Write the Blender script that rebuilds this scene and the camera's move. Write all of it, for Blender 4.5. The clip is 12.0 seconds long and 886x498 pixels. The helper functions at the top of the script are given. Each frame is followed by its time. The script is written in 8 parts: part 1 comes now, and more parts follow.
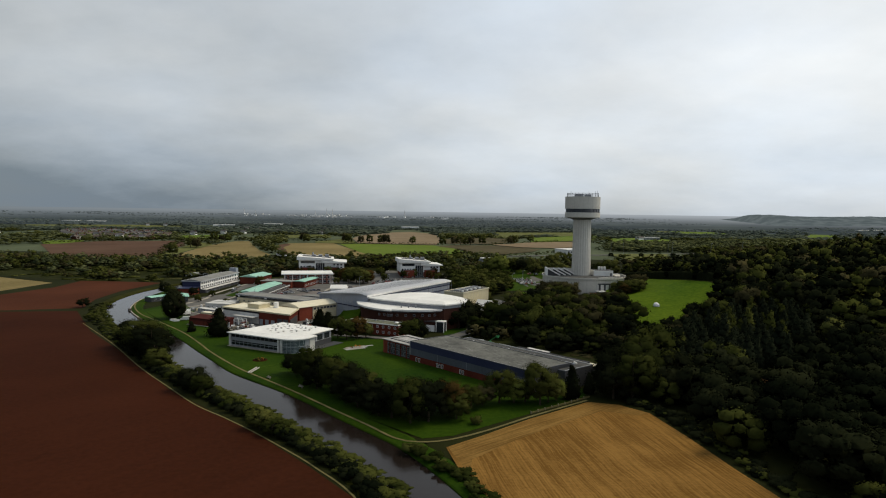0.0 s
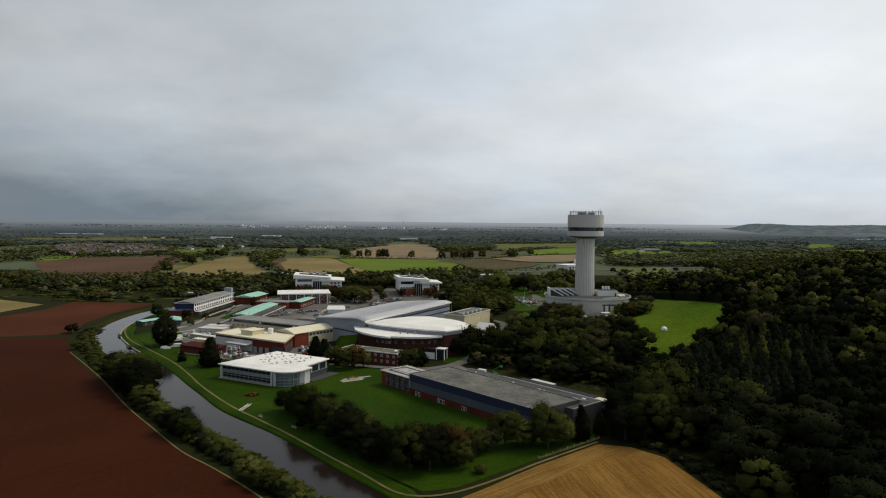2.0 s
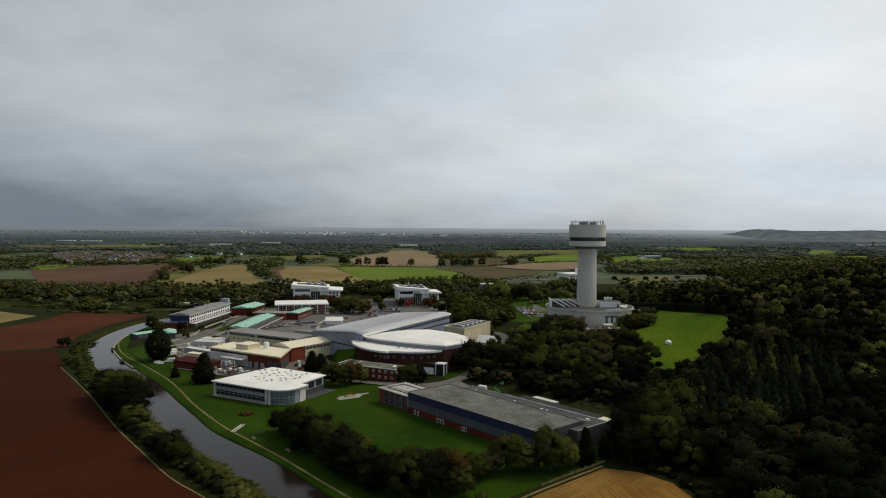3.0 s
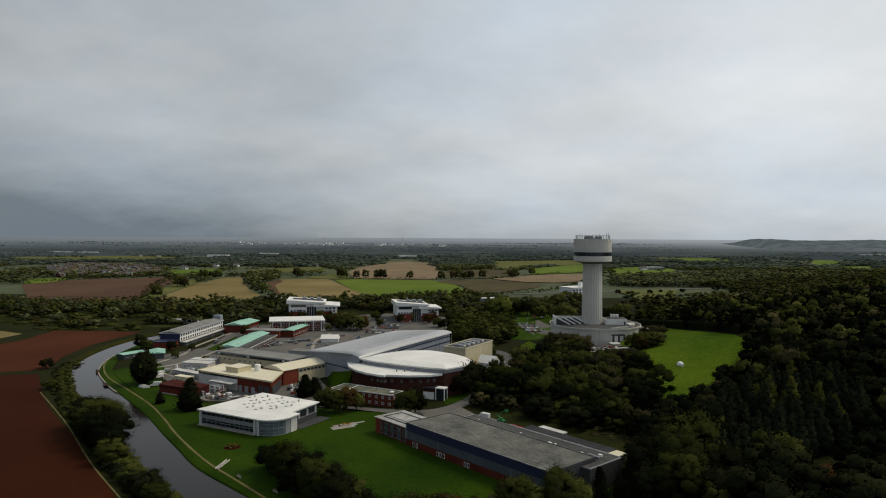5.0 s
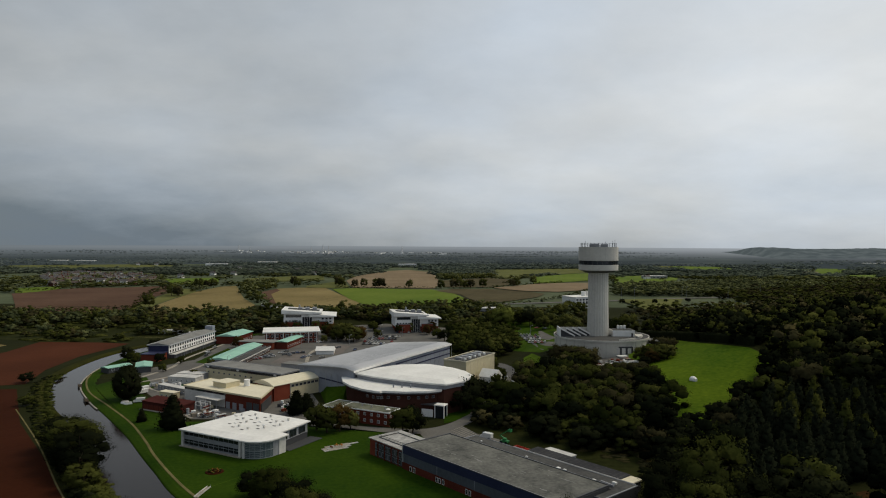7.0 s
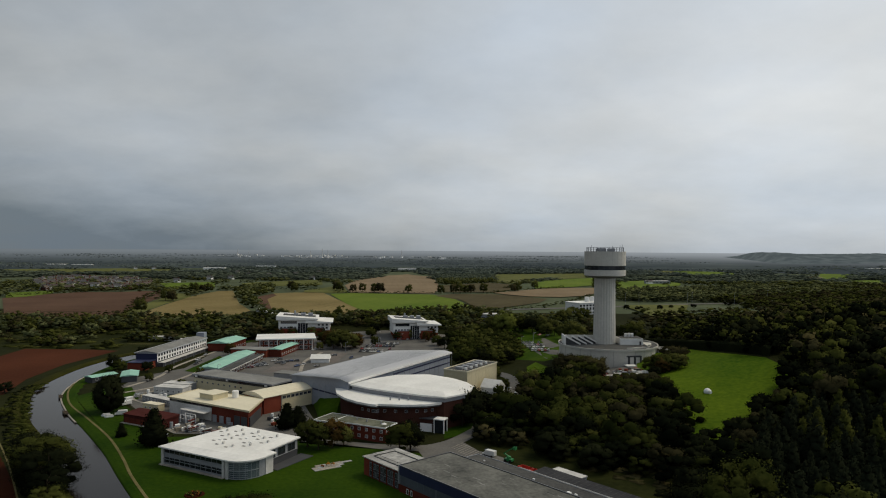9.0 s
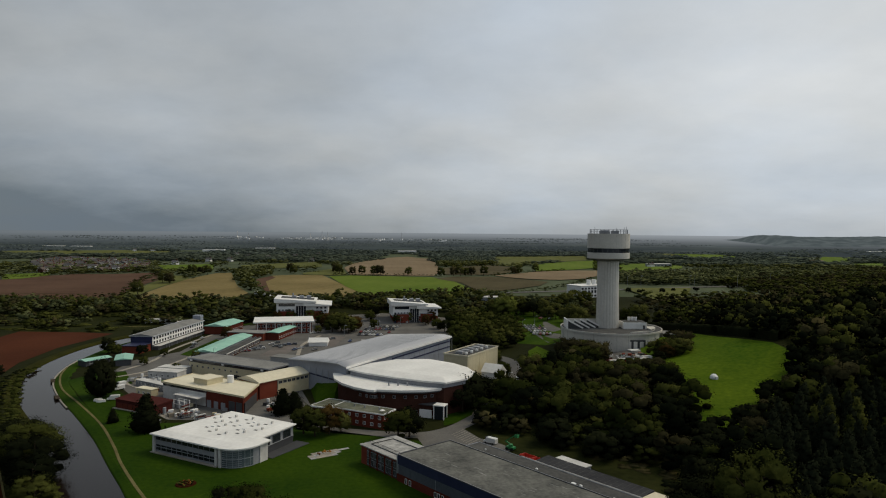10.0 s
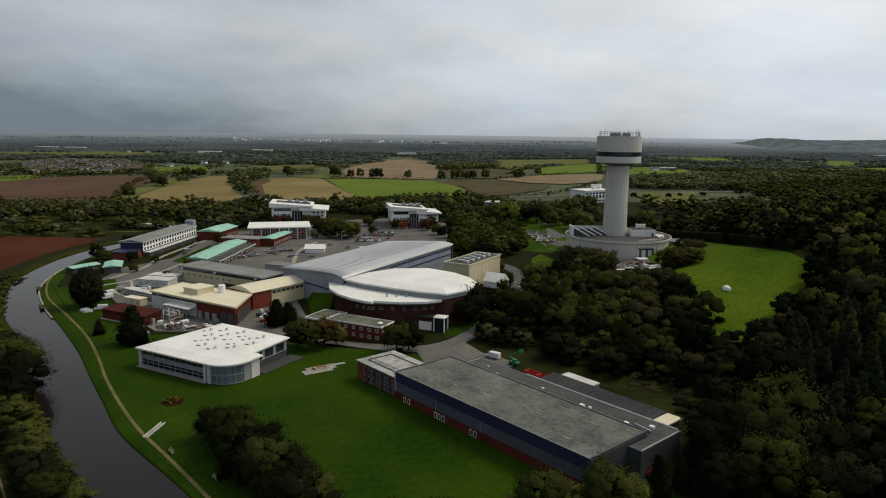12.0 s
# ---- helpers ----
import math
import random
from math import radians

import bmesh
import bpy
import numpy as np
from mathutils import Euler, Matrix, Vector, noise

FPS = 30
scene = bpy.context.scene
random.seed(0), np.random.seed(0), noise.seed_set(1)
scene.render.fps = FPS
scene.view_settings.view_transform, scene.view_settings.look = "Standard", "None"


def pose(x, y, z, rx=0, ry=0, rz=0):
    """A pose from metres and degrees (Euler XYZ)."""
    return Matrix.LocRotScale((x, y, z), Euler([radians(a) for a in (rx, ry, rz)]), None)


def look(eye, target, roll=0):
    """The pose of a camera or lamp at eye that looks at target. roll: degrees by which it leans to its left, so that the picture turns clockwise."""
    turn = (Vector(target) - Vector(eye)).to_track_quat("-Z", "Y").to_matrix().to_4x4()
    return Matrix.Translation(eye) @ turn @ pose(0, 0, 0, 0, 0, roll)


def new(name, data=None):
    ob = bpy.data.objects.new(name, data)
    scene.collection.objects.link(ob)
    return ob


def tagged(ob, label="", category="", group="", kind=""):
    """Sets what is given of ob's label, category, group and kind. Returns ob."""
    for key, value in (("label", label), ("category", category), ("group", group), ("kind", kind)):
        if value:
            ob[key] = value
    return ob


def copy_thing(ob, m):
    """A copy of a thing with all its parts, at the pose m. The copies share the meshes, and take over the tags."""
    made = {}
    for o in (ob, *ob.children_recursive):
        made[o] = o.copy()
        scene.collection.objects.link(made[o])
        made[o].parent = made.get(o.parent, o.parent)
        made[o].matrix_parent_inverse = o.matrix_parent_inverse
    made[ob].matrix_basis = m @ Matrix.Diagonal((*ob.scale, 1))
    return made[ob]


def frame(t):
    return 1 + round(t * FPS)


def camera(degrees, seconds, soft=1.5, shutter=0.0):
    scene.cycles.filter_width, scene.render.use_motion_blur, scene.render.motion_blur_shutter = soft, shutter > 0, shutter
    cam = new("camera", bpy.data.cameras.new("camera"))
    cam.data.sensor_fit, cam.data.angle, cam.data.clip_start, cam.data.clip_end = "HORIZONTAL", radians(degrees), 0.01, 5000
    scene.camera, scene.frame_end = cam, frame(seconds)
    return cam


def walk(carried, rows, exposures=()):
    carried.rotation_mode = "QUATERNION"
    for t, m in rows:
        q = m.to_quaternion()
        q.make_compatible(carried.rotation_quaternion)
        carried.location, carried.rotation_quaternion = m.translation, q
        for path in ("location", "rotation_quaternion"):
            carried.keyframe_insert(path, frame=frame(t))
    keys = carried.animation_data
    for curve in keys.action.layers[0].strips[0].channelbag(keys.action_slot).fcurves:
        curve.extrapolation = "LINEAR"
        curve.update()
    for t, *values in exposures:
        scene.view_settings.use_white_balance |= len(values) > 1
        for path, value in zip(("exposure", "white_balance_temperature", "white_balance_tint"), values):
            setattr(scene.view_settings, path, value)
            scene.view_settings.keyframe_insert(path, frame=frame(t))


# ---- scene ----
cam = camera(66.4, 12.0, soft=1.1)
PATH = [
    (0, (1.832, 17.378, 66.056), (0.482, 117.228, 60.406), 0.8),
    (0.5, (1.628, 20.424, 67.641), (0.278, 120.274, 62.291), 0.7),
    (1, (1.484, 23.564, 69.605), (0.134, 123.414, 64.605), 0.7),
    (1.5, (1.278, 27.089, 71.43), (-0.022, 126.939, 66.78), 0.6),
    (2, (0.934, 30.68, 73.305), (-0.266, 130.58, 69.005), 0.5),
    (2.5, (0.953, 34.624, 75.247), (-0.197, 134.524, 71.297), 0.5),
    (3, (1.129, 38.593, 76.653), (-0.071, 138.543, 73.153), 0.4),
    (5, (0.463, 56.049, 80.193), (-0.637, 155.999, 78.093), 0.3),
    (5.5, (0.454, 60.651, 80.143), (-0.646, 160.601, 78.393), 0.3),
    (6, (0.353, 65.205, 80.045), (-0.697, 165.205, 78.695), 0.2),
    (6.5, (0.244, 69.872, 79.859), (-0.806, 169.822, 78.809), 0.2),
    (7, (0.44, 74.257, 79.776), (-0.66, 174.207, 78.926), 0.3),
    (9, (0.2, 92.379, 79.512), (-0.9, 192.329, 79.312), 0.4),
    (9.5, (0.174, 96.938, 79.324), (-0.976, 196.888, 78.774), 0.4),
    (10, (0.092, 101.441, 79.191), (-1.008, 201.391, 76.391), 0.5),
    (10.5, (-0.207, 106.448, 79.005), (-1.257, 206.248, 72.805), 0.5),
    (11, (-0.357, 110.934, 78.966), (-1.357, 210.434, 69.216), 0.6),
    (11.5, (-0.437, 115.468, 79.102), (-1.387, 214.518, 65.402), 0.6),
    (12, (-0.454, 120.15, 79.138), (-1.404, 218.65, 62.088), 0.7),
]
walk(cam, [(t, look(eye, target, roll)) for t, eye, target, roll in PATH],
     exposures=[(0, 0.05), (3, -0.08), (6, -0.22), (9.3, -0.30), (10.5, -0.37), (11.2, -0.28), (12, -0.07)])

# ---- light ----
world = bpy.data.worlds.new("overcast_sky")
scene.world = world
world.use_nodes = True
wn, wl = world.node_tree.nodes, world.node_tree.links
wn.clear()
SUN_EL, SUN_AZ = radians(50), radians(64)      # azimuth clockwise from +y
w_out = wn.new("ShaderNodeOutputWorld")
w_sky = wn.new("ShaderNodeTexSky")
w_sky.sky_type = "NISHITA"
w_sky.sun_disc = False
w_sky.sun_elevation, w_sky.sun_rotation = SUN_EL, SUN_AZ
w_clear = wn.new("ShaderNodeBackground")
w_clear.inputs["Strength"].default_value = 0.06
wl.new(w_sky.outputs[0], w_clear.inputs["Color"])
w_tc = wn.new("ShaderNodeTexCoord")
w_sep = wn.new("ShaderNodeSeparateXYZ")
wl.new(w_tc.outputs["Generated"], w_sep.inputs[0])


def w_math(op, a, b):
    n = wn.new("ShaderNodeMath")
    n.operation = op
    for i, v in enumerate((a, b)):
        if isinstance(v, (int, float)):
            n.inputs[i].default_value = v
        else:
            wl.new(v, n.inputs[i])
    return n.outputs[0]


w_up = w_math("ADD", w_math("MAXIMUM", w_sep.outputs[2], 0.0), 0.28)
w_vec = wn.new("ShaderNodeCombineXYZ")
wl.new(w_math("DIVIDE", w_sep.outputs[0], w_up), w_vec.inputs[0])
wl.new(w_math("DIVIDE", w_sep.outputs[1], w_up), w_vec.inputs[1])


def w_noise(scale, detail, rough):
    n = wn.new("ShaderNodeTexNoise")
    n.inputs["Scale"].default_value, n.inputs["Detail"].default_value, n.inputs["Roughness"].default_value = scale, detail, rough
    wl.new(w_vec.outputs[0], n.inputs["Vector"])
    return n.outputs[0]


w_cloud = w_math("ADD", w_math("MULTIPLY", w_noise(0.55, 3, 0.45), 0.57), w_math("MULTIPLY", w_noise(1.7, 6, 0.6), 0.28))
# the veil is thinner towards the hidden sun
w_cloud = w_math("ADD", w_cloud, w_math("MULTIPLY", w_sep.outputs[0], 0.28))
# thicker cloud low down, away from the sun
w_low = w_math("MAXIMUM", w_math("SUBTRACT", 1.0, w_math("MULTIPLY", w_sep.outputs[2], 5.5)), 0.0)
w_cloud = w_math("SUBTRACT", w_cloud, w_math("MULTIPLY", w_low, w_math("SUBTRACT", 0.098, w_math("MULTIPLY", w_sep.outputs[0], 0.105))))
# haze along the horizon, thickest away from the sun
w_band = w_math("MAXIMUM", w_math("SUBTRACT", 1.0, w_math("MULTIPLY", w_sep.outputs[2], 18.0)), 0.0)
w_band = w_math("MULTIPLY", w_band, w_math("MAXIMUM", w_math("SUBTRACT", 0.11, w_math("MULTIPLY", w_sep.outputs[0], 0.09)), 0.02))
w_cloud = w_math("SUBTRACT", w_cloud, w_band)
# and a little thicker overhead
w_cloud = w_math("SUBTRACT", w_cloud, w_math("MULTIPLY", w_math("MAXIMUM", w_sep.outputs[2], 0.0), 0.10))
# the veil is thicker behind, away from the light
w_cloud = w_math("ADD", w_cloud, w_math("MULTIPLY", w_math("MINIMUM", w_sep.outputs[1], 0.0), 0.22))
w_ramp = wn.new("ShaderNodeValToRGB")
wl.new(w_cloud, w_ramp.inputs[0])
w_ramp.color_ramp.elements[0].position, w_ramp.color_ramp.elements[0].color = 0.0, (0.161, 0.197, 0.230, 1)
w_ramp.color_ramp.elements[1].position, w_ramp.color_ramp.elements[1].color = 0.62, (0.785, 0.835, 0.885, 1)
w_veil = wn.new("ShaderNodeBackground")
w_veil.inputs["Strength"].default_value = 1.14
# thin places where the blue behind the veil comes through
w_tint = wn.new("ShaderNodeValToRGB")
wl.new(w_noise(0.9, 4, 0.5), w_tint.inputs[0])
w_tint.color_ramp.elements[0].position, w_tint.color_ramp.elements[0].color = 0.38, (1.03, 1.0, 0.955, 1)
w_tint.color_ramp.elements[1].position, w_tint.color_ramp.elements[1].color = 0.62, (0.955, 0.985, 1.02, 1)
w_blend = wn.new("ShaderNodeMix")
w_blend.data_type, w_blend.blend_type = "RGBA", "MULTIPLY"
w_blend.inputs["Factor"].default_value = 1.0
wl.new(w_ramp.outputs[0], w_blend.inputs["A"])
wl.new(w_tint.outputs[0], w_blend.inputs["B"])
wl.new(w_blend.outputs["Result"], w_veil.inputs["Color"])
w_mix = wn.new("ShaderNodeMixShader")
w_mix.inputs[0].default_value = 0.93
wl.new(w_clear.outputs[0], w_mix.inputs[1])
wl.new(w_veil.outputs[0], w_mix.inputs[2])
wl.new(w_mix.outputs[0], w_out.inputs[0])

sun = new("sun", bpy.data.lights.new("sun", "SUN"))
sun.data.energy, sun.data.angle, sun.data.color = 2.15, radians(24), (1.0, 0.865, 0.62)
sun.matrix_world = look((300 * math.sin(SUN_AZ), 300 * math.cos(SUN_AZ), 300 * math.tan(SUN_EL)), (0, 0, 0))


# ---- materials ----
def material(name, low, high, rough=0.8, metal=0.0, coarse=0.05, fine=1.5, bump=0.0, island=0.0, spec=0.3, stripes=None, bump_size=0.1, wobble=6.0):
    """Two colours mixed by broad and fine noise, in metres; island: brightness spread between pieces; stripes: (angle, period, strength)."""
    m = bpy.data.materials.new(name)
    m.use_nodes = True
    n, l = m.node_tree.nodes, m.node_tree.links
    p = n["Principled BSDF"]
    p.inputs["Roughness"].default_value, p.inputs["Metallic"].default_value, p.inputs["Specular IOR Level"].default_value = rough, metal, spec
    g = n.new("ShaderNodeNewGeometry")
    a, b = n.new("ShaderNodeTexNoise"), n.new("ShaderNodeTexNoise")
    for t, s, d in ((a, coarse, 4), (b, fine, 3)):
        t.inputs["Scale"].default_value, t.inputs["Detail"].default_value = s, d
        l.new(g.outputs["Position"], t.inputs["Vector"])

    def calc(op, u, v):
        k = n.new("ShaderNodeMath")
        k.operation = op
        for i, q in enumerate((u, v)):
            if isinstance(q, (int, float)):
                k.inputs[i].default_value = q
            else:
                l.new(q, k.inputs[i])
        return k.outputs[0]

    f = calc("ADD", calc("MULTIPLY", a.outputs[0], 0.62), calc("MULTIPLY", b.outputs[0], 0.38))
    if stripes:
        ang, period, strength = stripes
        sep = n.new("ShaderNodeSeparateXYZ")
        l.new(g.outputs["Position"], sep.inputs[0])
        c, s = math.cos(radians(ang)), math.sin(radians(ang))
        across = calc("ADD", calc("MULTIPLY", sep.outputs[0], -s), calc("MULTIPLY", sep.outputs[1], c))
        along_it = calc("ADD", calc("MULTIPLY", sep.outputs[0], c), calc("MULTIPLY", sep.outputs[1], s))
        across = calc("ADD", across, calc("MULTIPLY", a.outputs[0], wobble))
        for size, share in ((period, 4.6), (period * 4.3, 3.4)):
            xy, drill = n.new("ShaderNodeCombineXYZ"), n.new("ShaderNodeTexNoise")
            l.new(calc("DIVIDE", across, size * 0.6), xy.inputs[0])
            l.new(calc("DIVIDE", along_it, size * 22), xy.inputs[1])
            drill.inputs["Scale"].default_value, drill.inputs["Detail"].default_value = 1.0, 3
            l.new(xy.outputs[0], drill.inputs["Vector"])
            f = calc("ADD", f, calc("MULTIPLY", calc("SUBTRACT", drill.outputs[0], 0.5), strength * share))
    if island:
        i = n.new("ShaderNodeObjectInfo")
        tone = n.new("ShaderNodeAttribute")
        tone.attribute_name = "tone"
        f = calc("ADD", f, calc("MULTIPLY", calc("SUBTRACT", g.outputs["Random Per Island"], 0.5), island * 0.22))
        f = calc("ADD", f, calc("MULTIPLY", tone.outputs["Fac"], island * 1.5))
        f = calc("ADD", f, calc("MULTIPLY", calc("SUBTRACT", i.outputs["Random"], 0.5), island))
    r = n.new("ShaderNodeValToRGB")
    r.color_ramp.elements[0].position, r.color_ramp.elements[0].color = 0.32, (*low, 1)
    r.color_ramp.elements[1].position, r.color_ramp.elements[1].color = 0.68, (*high, 1)
    l.new(f, r.inputs[0])
    l.new(r.outputs[0], p.inputs["Base Color"])
    if bump:
        k = n.new("ShaderNodeBump")
        k.inputs["Strength"].default_value, k.inputs["Distance"].default_value = bump, bump_size
        l.new(b.outputs[0], k.inputs["Height"])
        l.new(k.outputs[0], p.inputs["Normal"])
    return m


M = dict(
    meadow=material("rough_pasture", (0.0097, 0.0119, 0.0032), (0.0205, 0.0227, 0.0065), 0.95, coarse=0.012, fine=0.3, bump=0.5, bump_size=0.3, spec=0.03),
    bank_grass=material("bank_grass", (0.014, 0.040, 0.0016), (0.052, 0.088, 0.0045), 0.95, coarse=0.06, fine=0.6, bump=0.4, spec=0.03),
    pink_paving=material("pinkish_paving", (0.10, 0.090, 0.084), (0.17, 0.150, 0.138), 0.85, coarse=0.1, fine=1.0, bump=0.2, spec=0.05),
    lawn=material("mown_lawn", (0.0072, 0.0245, 0.0012), (0.0295, 0.0565, 0.0026), 0.95, coarse=0.03, fine=0.6, bump=0.4, spec=0.03),
    lawn_dry=material("dry_lawn", (0.0221, 0.0589, 0.0020), (0.0952, 0.1362, 0.0072), 0.95, coarse=0.02, fine=0.5, bump=0.4, spec=0.03),
    verge=material("canal_verge", (0.013, 0.0145, 0.002), (0.035, 0.035, 0.0055), 0.95, coarse=0.05, fine=0.8, bump=0.6, spec=0.03),
    soil=material("ploughed_red_soil", (0.0237, 0.0064, 0.0023), (0.0422, 0.0116, 0.0046), 0.95, coarse=0.015, fine=0.6, bump=0.5, stripes=(52, 3.0, 0.035), spec=0.03),
    soil_red=material("dry_red_soil", (0.0420, 0.0132, 0.0059), (0.0750, 0.0245, 0.0115), 0.95, coarse=0.015, fine=0.6, bump=0.5, stripes=(52, 3.0, 0.03), spec=0.03),
    soil_far=material("pale_plough", (0.066, 0.038, 0.025), (0.105, 0.062, 0.042), 0.95, coarse=0.012, fine=0.2, stripes=(10, 9, 0.05), spec=0.03),
    stubble=material("straw_stubble", (0.1155, 0.0580, 0.0128), (0.2152, 0.1160, 0.0294), 0.95, coarse=0.05, fine=0.9, bump=0.5, stripes=(100, 0.85, 0.2), wobble=3.0, spec=0.03),
    headland=material("stubble_headland", (0.118, 0.064, 0.016), (0.215, 0.126, 0.036), 0.95, coarse=0.06, fine=1.1, bump=0.5, stripes=(44, 0.8, 0.16), wobble=1.5, spec=0.03),
    wheat=material("pale_stubble", (0.125, 0.098, 0.040), (0.225, 0.175, 0.078), 0.95, coarse=0.01, fine=0.3, stripes=(70, 9, 0.06), wobble=34.0, spec=0.03),
    tan=material("tan_field", (0.142, 0.107, 0.066), (0.214, 0.163, 0.104), 0.95, coarse=0.01, fine=0.2, stripes=(95, 9, 0.05), spec=0.03),
    crop=material("green_crop", (0.066, 0.108, 0.012), (0.118, 0.156, 0.024), 0.95, coarse=0.01, fine=0.2, stripes=(80, 10, 0.05), spec=0.03),
    asphalt=material("asphalt", (0.0826, 0.0807, 0.0777), (0.1475, 0.1416, 0.1322), 0.85, coarse=0.08, fine=1.2, bump=0.2, spec=0.03),
    paving=material("pale_paving", (0.204, 0.186, 0.156), (0.324, 0.294, 0.246), 0.9, coarse=0.2, fine=1.0),
    gravel=material("towpath_gravel", (0.085, 0.075, 0.03), (0.155, 0.135, 0.062), 0.95, coarse=0.15, fine=1.5, bump=0.3, spec=0.03),
    concrete=material("weathered_concrete", (0.42, 0.405, 0.37), (0.56, 0.545, 0.5), 0.85, coarse=0.07, fine=0.9, bump=0.15),
    dark_concrete=material("dark_roof_felt", (0.15, 0.15, 0.145), (0.25, 0.25, 0.24), 0.85, coarse=0.09, fine=0.7, spec=0.03),
    shed_roof=material("stained_roof_felt", (0.050, 0.052, 0.050), (0.175, 0.175, 0.160), 0.85, coarse=0.11, fine=0.9, bump=0.1, spec=0.03),
    black_roof=material("black_bitumen", (0.028, 0.029, 0.033), (0.055, 0.056, 0.06), 0.8, coarse=0.1, fine=0.8, spec=0.03),
    white_roof=material("white_membrane", (0.5940, 0.5881, 0.5643), (0.7841, 0.7781, 0.7544), 0.6, coarse=0.08, fine=0.7),
    pale_roof=material("pale_felt", (0.38, 0.375, 0.36), (0.60, 0.59, 0.57), 0.7, coarse=0.2, fine=1.0),
    grey_metal=material("grey_metal_roof", (0.34, 0.345, 0.365), (0.43, 0.435, 0.455), 0.5, 0.0, coarse=0.03, fine=0.8, spec=0.5),
    blue_metal=material("blue_grey_cladding", (0.19, 0.21, 0.26), (0.26, 0.285, 0.335), 0.5, coarse=0.08, fine=0.9, spec=0.5),
    navy=material("navy_cladding", (0.014, 0.017, 0.052), (0.024, 0.03, 0.075), 0.5, coarse=0.1, fine=0.9),
    mossy_felt=material("mossy_roof_felt", (0.065, 0.072, 0.05), (0.17, 0.175, 0.135), 0.9, coarse=0.25, fine=1.2, spec=0.03),
    slate_band=material("slate_blue_cladding", (0.055, 0.064, 0.08), (0.085, 0.098, 0.118), 0.6, coarse=0.08, fine=0.9, spec=0.3),
    steel_clad=material("silver_cladding", (0.24, 0.26, 0.28), (0.34, 0.36, 0.38), 0.45, 0.2, coarse=0.08, fine=0.8, spec=0.5),
    dark_clad=material("charcoal_cladding", (0.035, 0.037, 0.042), (0.06, 0.062, 0.068), 0.55, coarse=0.1, fine=0.9),
    cream=material("cream_cladding", (0.46, 0.40, 0.26), (0.60, 0.54, 0.37), 0.65, coarse=0.07, fine=0.8),
    cream_roof=material("cream_roof", (0.55, 0.5, 0.37), (0.7, 0.65, 0.5), 0.65, coarse=0.07, fine=0.7),
    brick=material("red_brick", (0.13, 0.03, 0.019), (0.205, 0.054, 0.033), 0.9, coarse=0.15, fine=2.5, bump=0.2, spec=0.03),
    brick_dark=material("dark_red_brick", (0.075, 0.018, 0.012), (0.135, 0.036, 0.024), 0.9, coarse=0.15, fine=2.5, spec=0.03),
    brick_brown=material("brown_brick", (0.0343, 0.0153, 0.0114), (0.0640, 0.0279, 0.0209), 0.9, coarse=0.15, fine=2.5, spec=0.03),
    copper=material("verdigris_copper", (0.20, 0.40, 0.32), (0.31, 0.54, 0.44), 0.6, coarse=0.12, fine=0.9),
    white_paint=material("white_paint", (0.66, 0.66, 0.65), (0.80, 0.80, 0.79), 0.5, coarse=0.2, fine=1.5),
    frame_grey=material("grey_frame", (0.20, 0.21, 0.23), (0.27, 0.28, 0.30), 0.5, coarse=0.4, fine=2.0),
    maroon=material("maroon_felt", (0.045, 0.013, 0.011), (0.075, 0.022, 0.019), 0.85, coarse=0.2, fine=1.2, spec=0.03),
    stained_felt=material("stained_pale_felt", (0.17, 0.17, 0.165), (0.44, 0.435, 0.42), 0.8, coarse=0.35, fine=1.2, spec=0.03),
    bracken=material("rusty_bracken", (0.022, 0.011, 0.004), (0.052, 0.026, 0.009), 0.95, coarse=0.1, fine=0.8, bump=0.6, bump_size=0.3, spec=0.03),
    fallow=material("fallow_field", (0.050, 0.042, 0.022), (0.088, 0.075, 0.040), 0.95, coarse=0.02, fine=0.2, stripes=(80, 9, 0.05), spec=0.03),
    charcoal_felt=material("charcoal_roof_felt", (0.045, 0.046, 0.048), (0.105, 0.105, 0.1), 0.85, coarse=0.1, fine=0.8, spec=0.03),
    olive_field=material("olive_grassland", (0.062, 0.070, 0.020), (0.125, 0.128, 0.042), 0.95, coarse=0.02, fine=0.2, stripes=(80, 9, 0.04), spec=0.03),
    # extra dark: tree shade behind the shed is in this colour
    rough_grass=material("rough_olive_grass", (0.008, 0.011, 0.0025), (0.028, 0.031, 0.008), 0.95, coarse=0.04, fine=0.4, bump=0.4, bump_size=0.3, spec=0.03),
    plain=material("plain_pasture", (0.046, 0.060, 0.034), (0.092, 0.108, 0.062), 0.95, coarse=0.006, fine=0.04, spec=0.03),
    glass=material("dark_window_glass", (0.012, 0.015, 0.020), (0.022, 0.027, 0.034), 0.08, coarse=0.3, fine=2.0, spec=0.6),
    # pale base stands in for sky reflected in the curved glass
    glass_pale=material("pale_curtain_glass", (0.055, 0.075, 0.085), (0.12, 0.15, 0.165), 0.1, coarse=0.3, fine=2.0, spec=0.7),
    bark=material("bark", (0.035, 0.028, 0.02), (0.07, 0.055, 0.04), 0.95, coarse=0.5, fine=4, spec=0.03),
    leaf=material("green_foliage", (0.0160, 0.0208, 0.0052), (0.0480, 0.0535, 0.0132), 0.9, coarse=0.06, fine=0.5, island=0.3, spec=0.0),
    leaf_olive=material("olive_foliage", (0.0260, 0.0305, 0.0078), (0.0740, 0.0780, 0.0215), 0.9, coarse=0.06, fine=0.5, island=0.3, spec=0.0),
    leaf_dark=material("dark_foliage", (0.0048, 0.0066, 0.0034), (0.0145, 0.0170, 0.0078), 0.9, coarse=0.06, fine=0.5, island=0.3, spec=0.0),
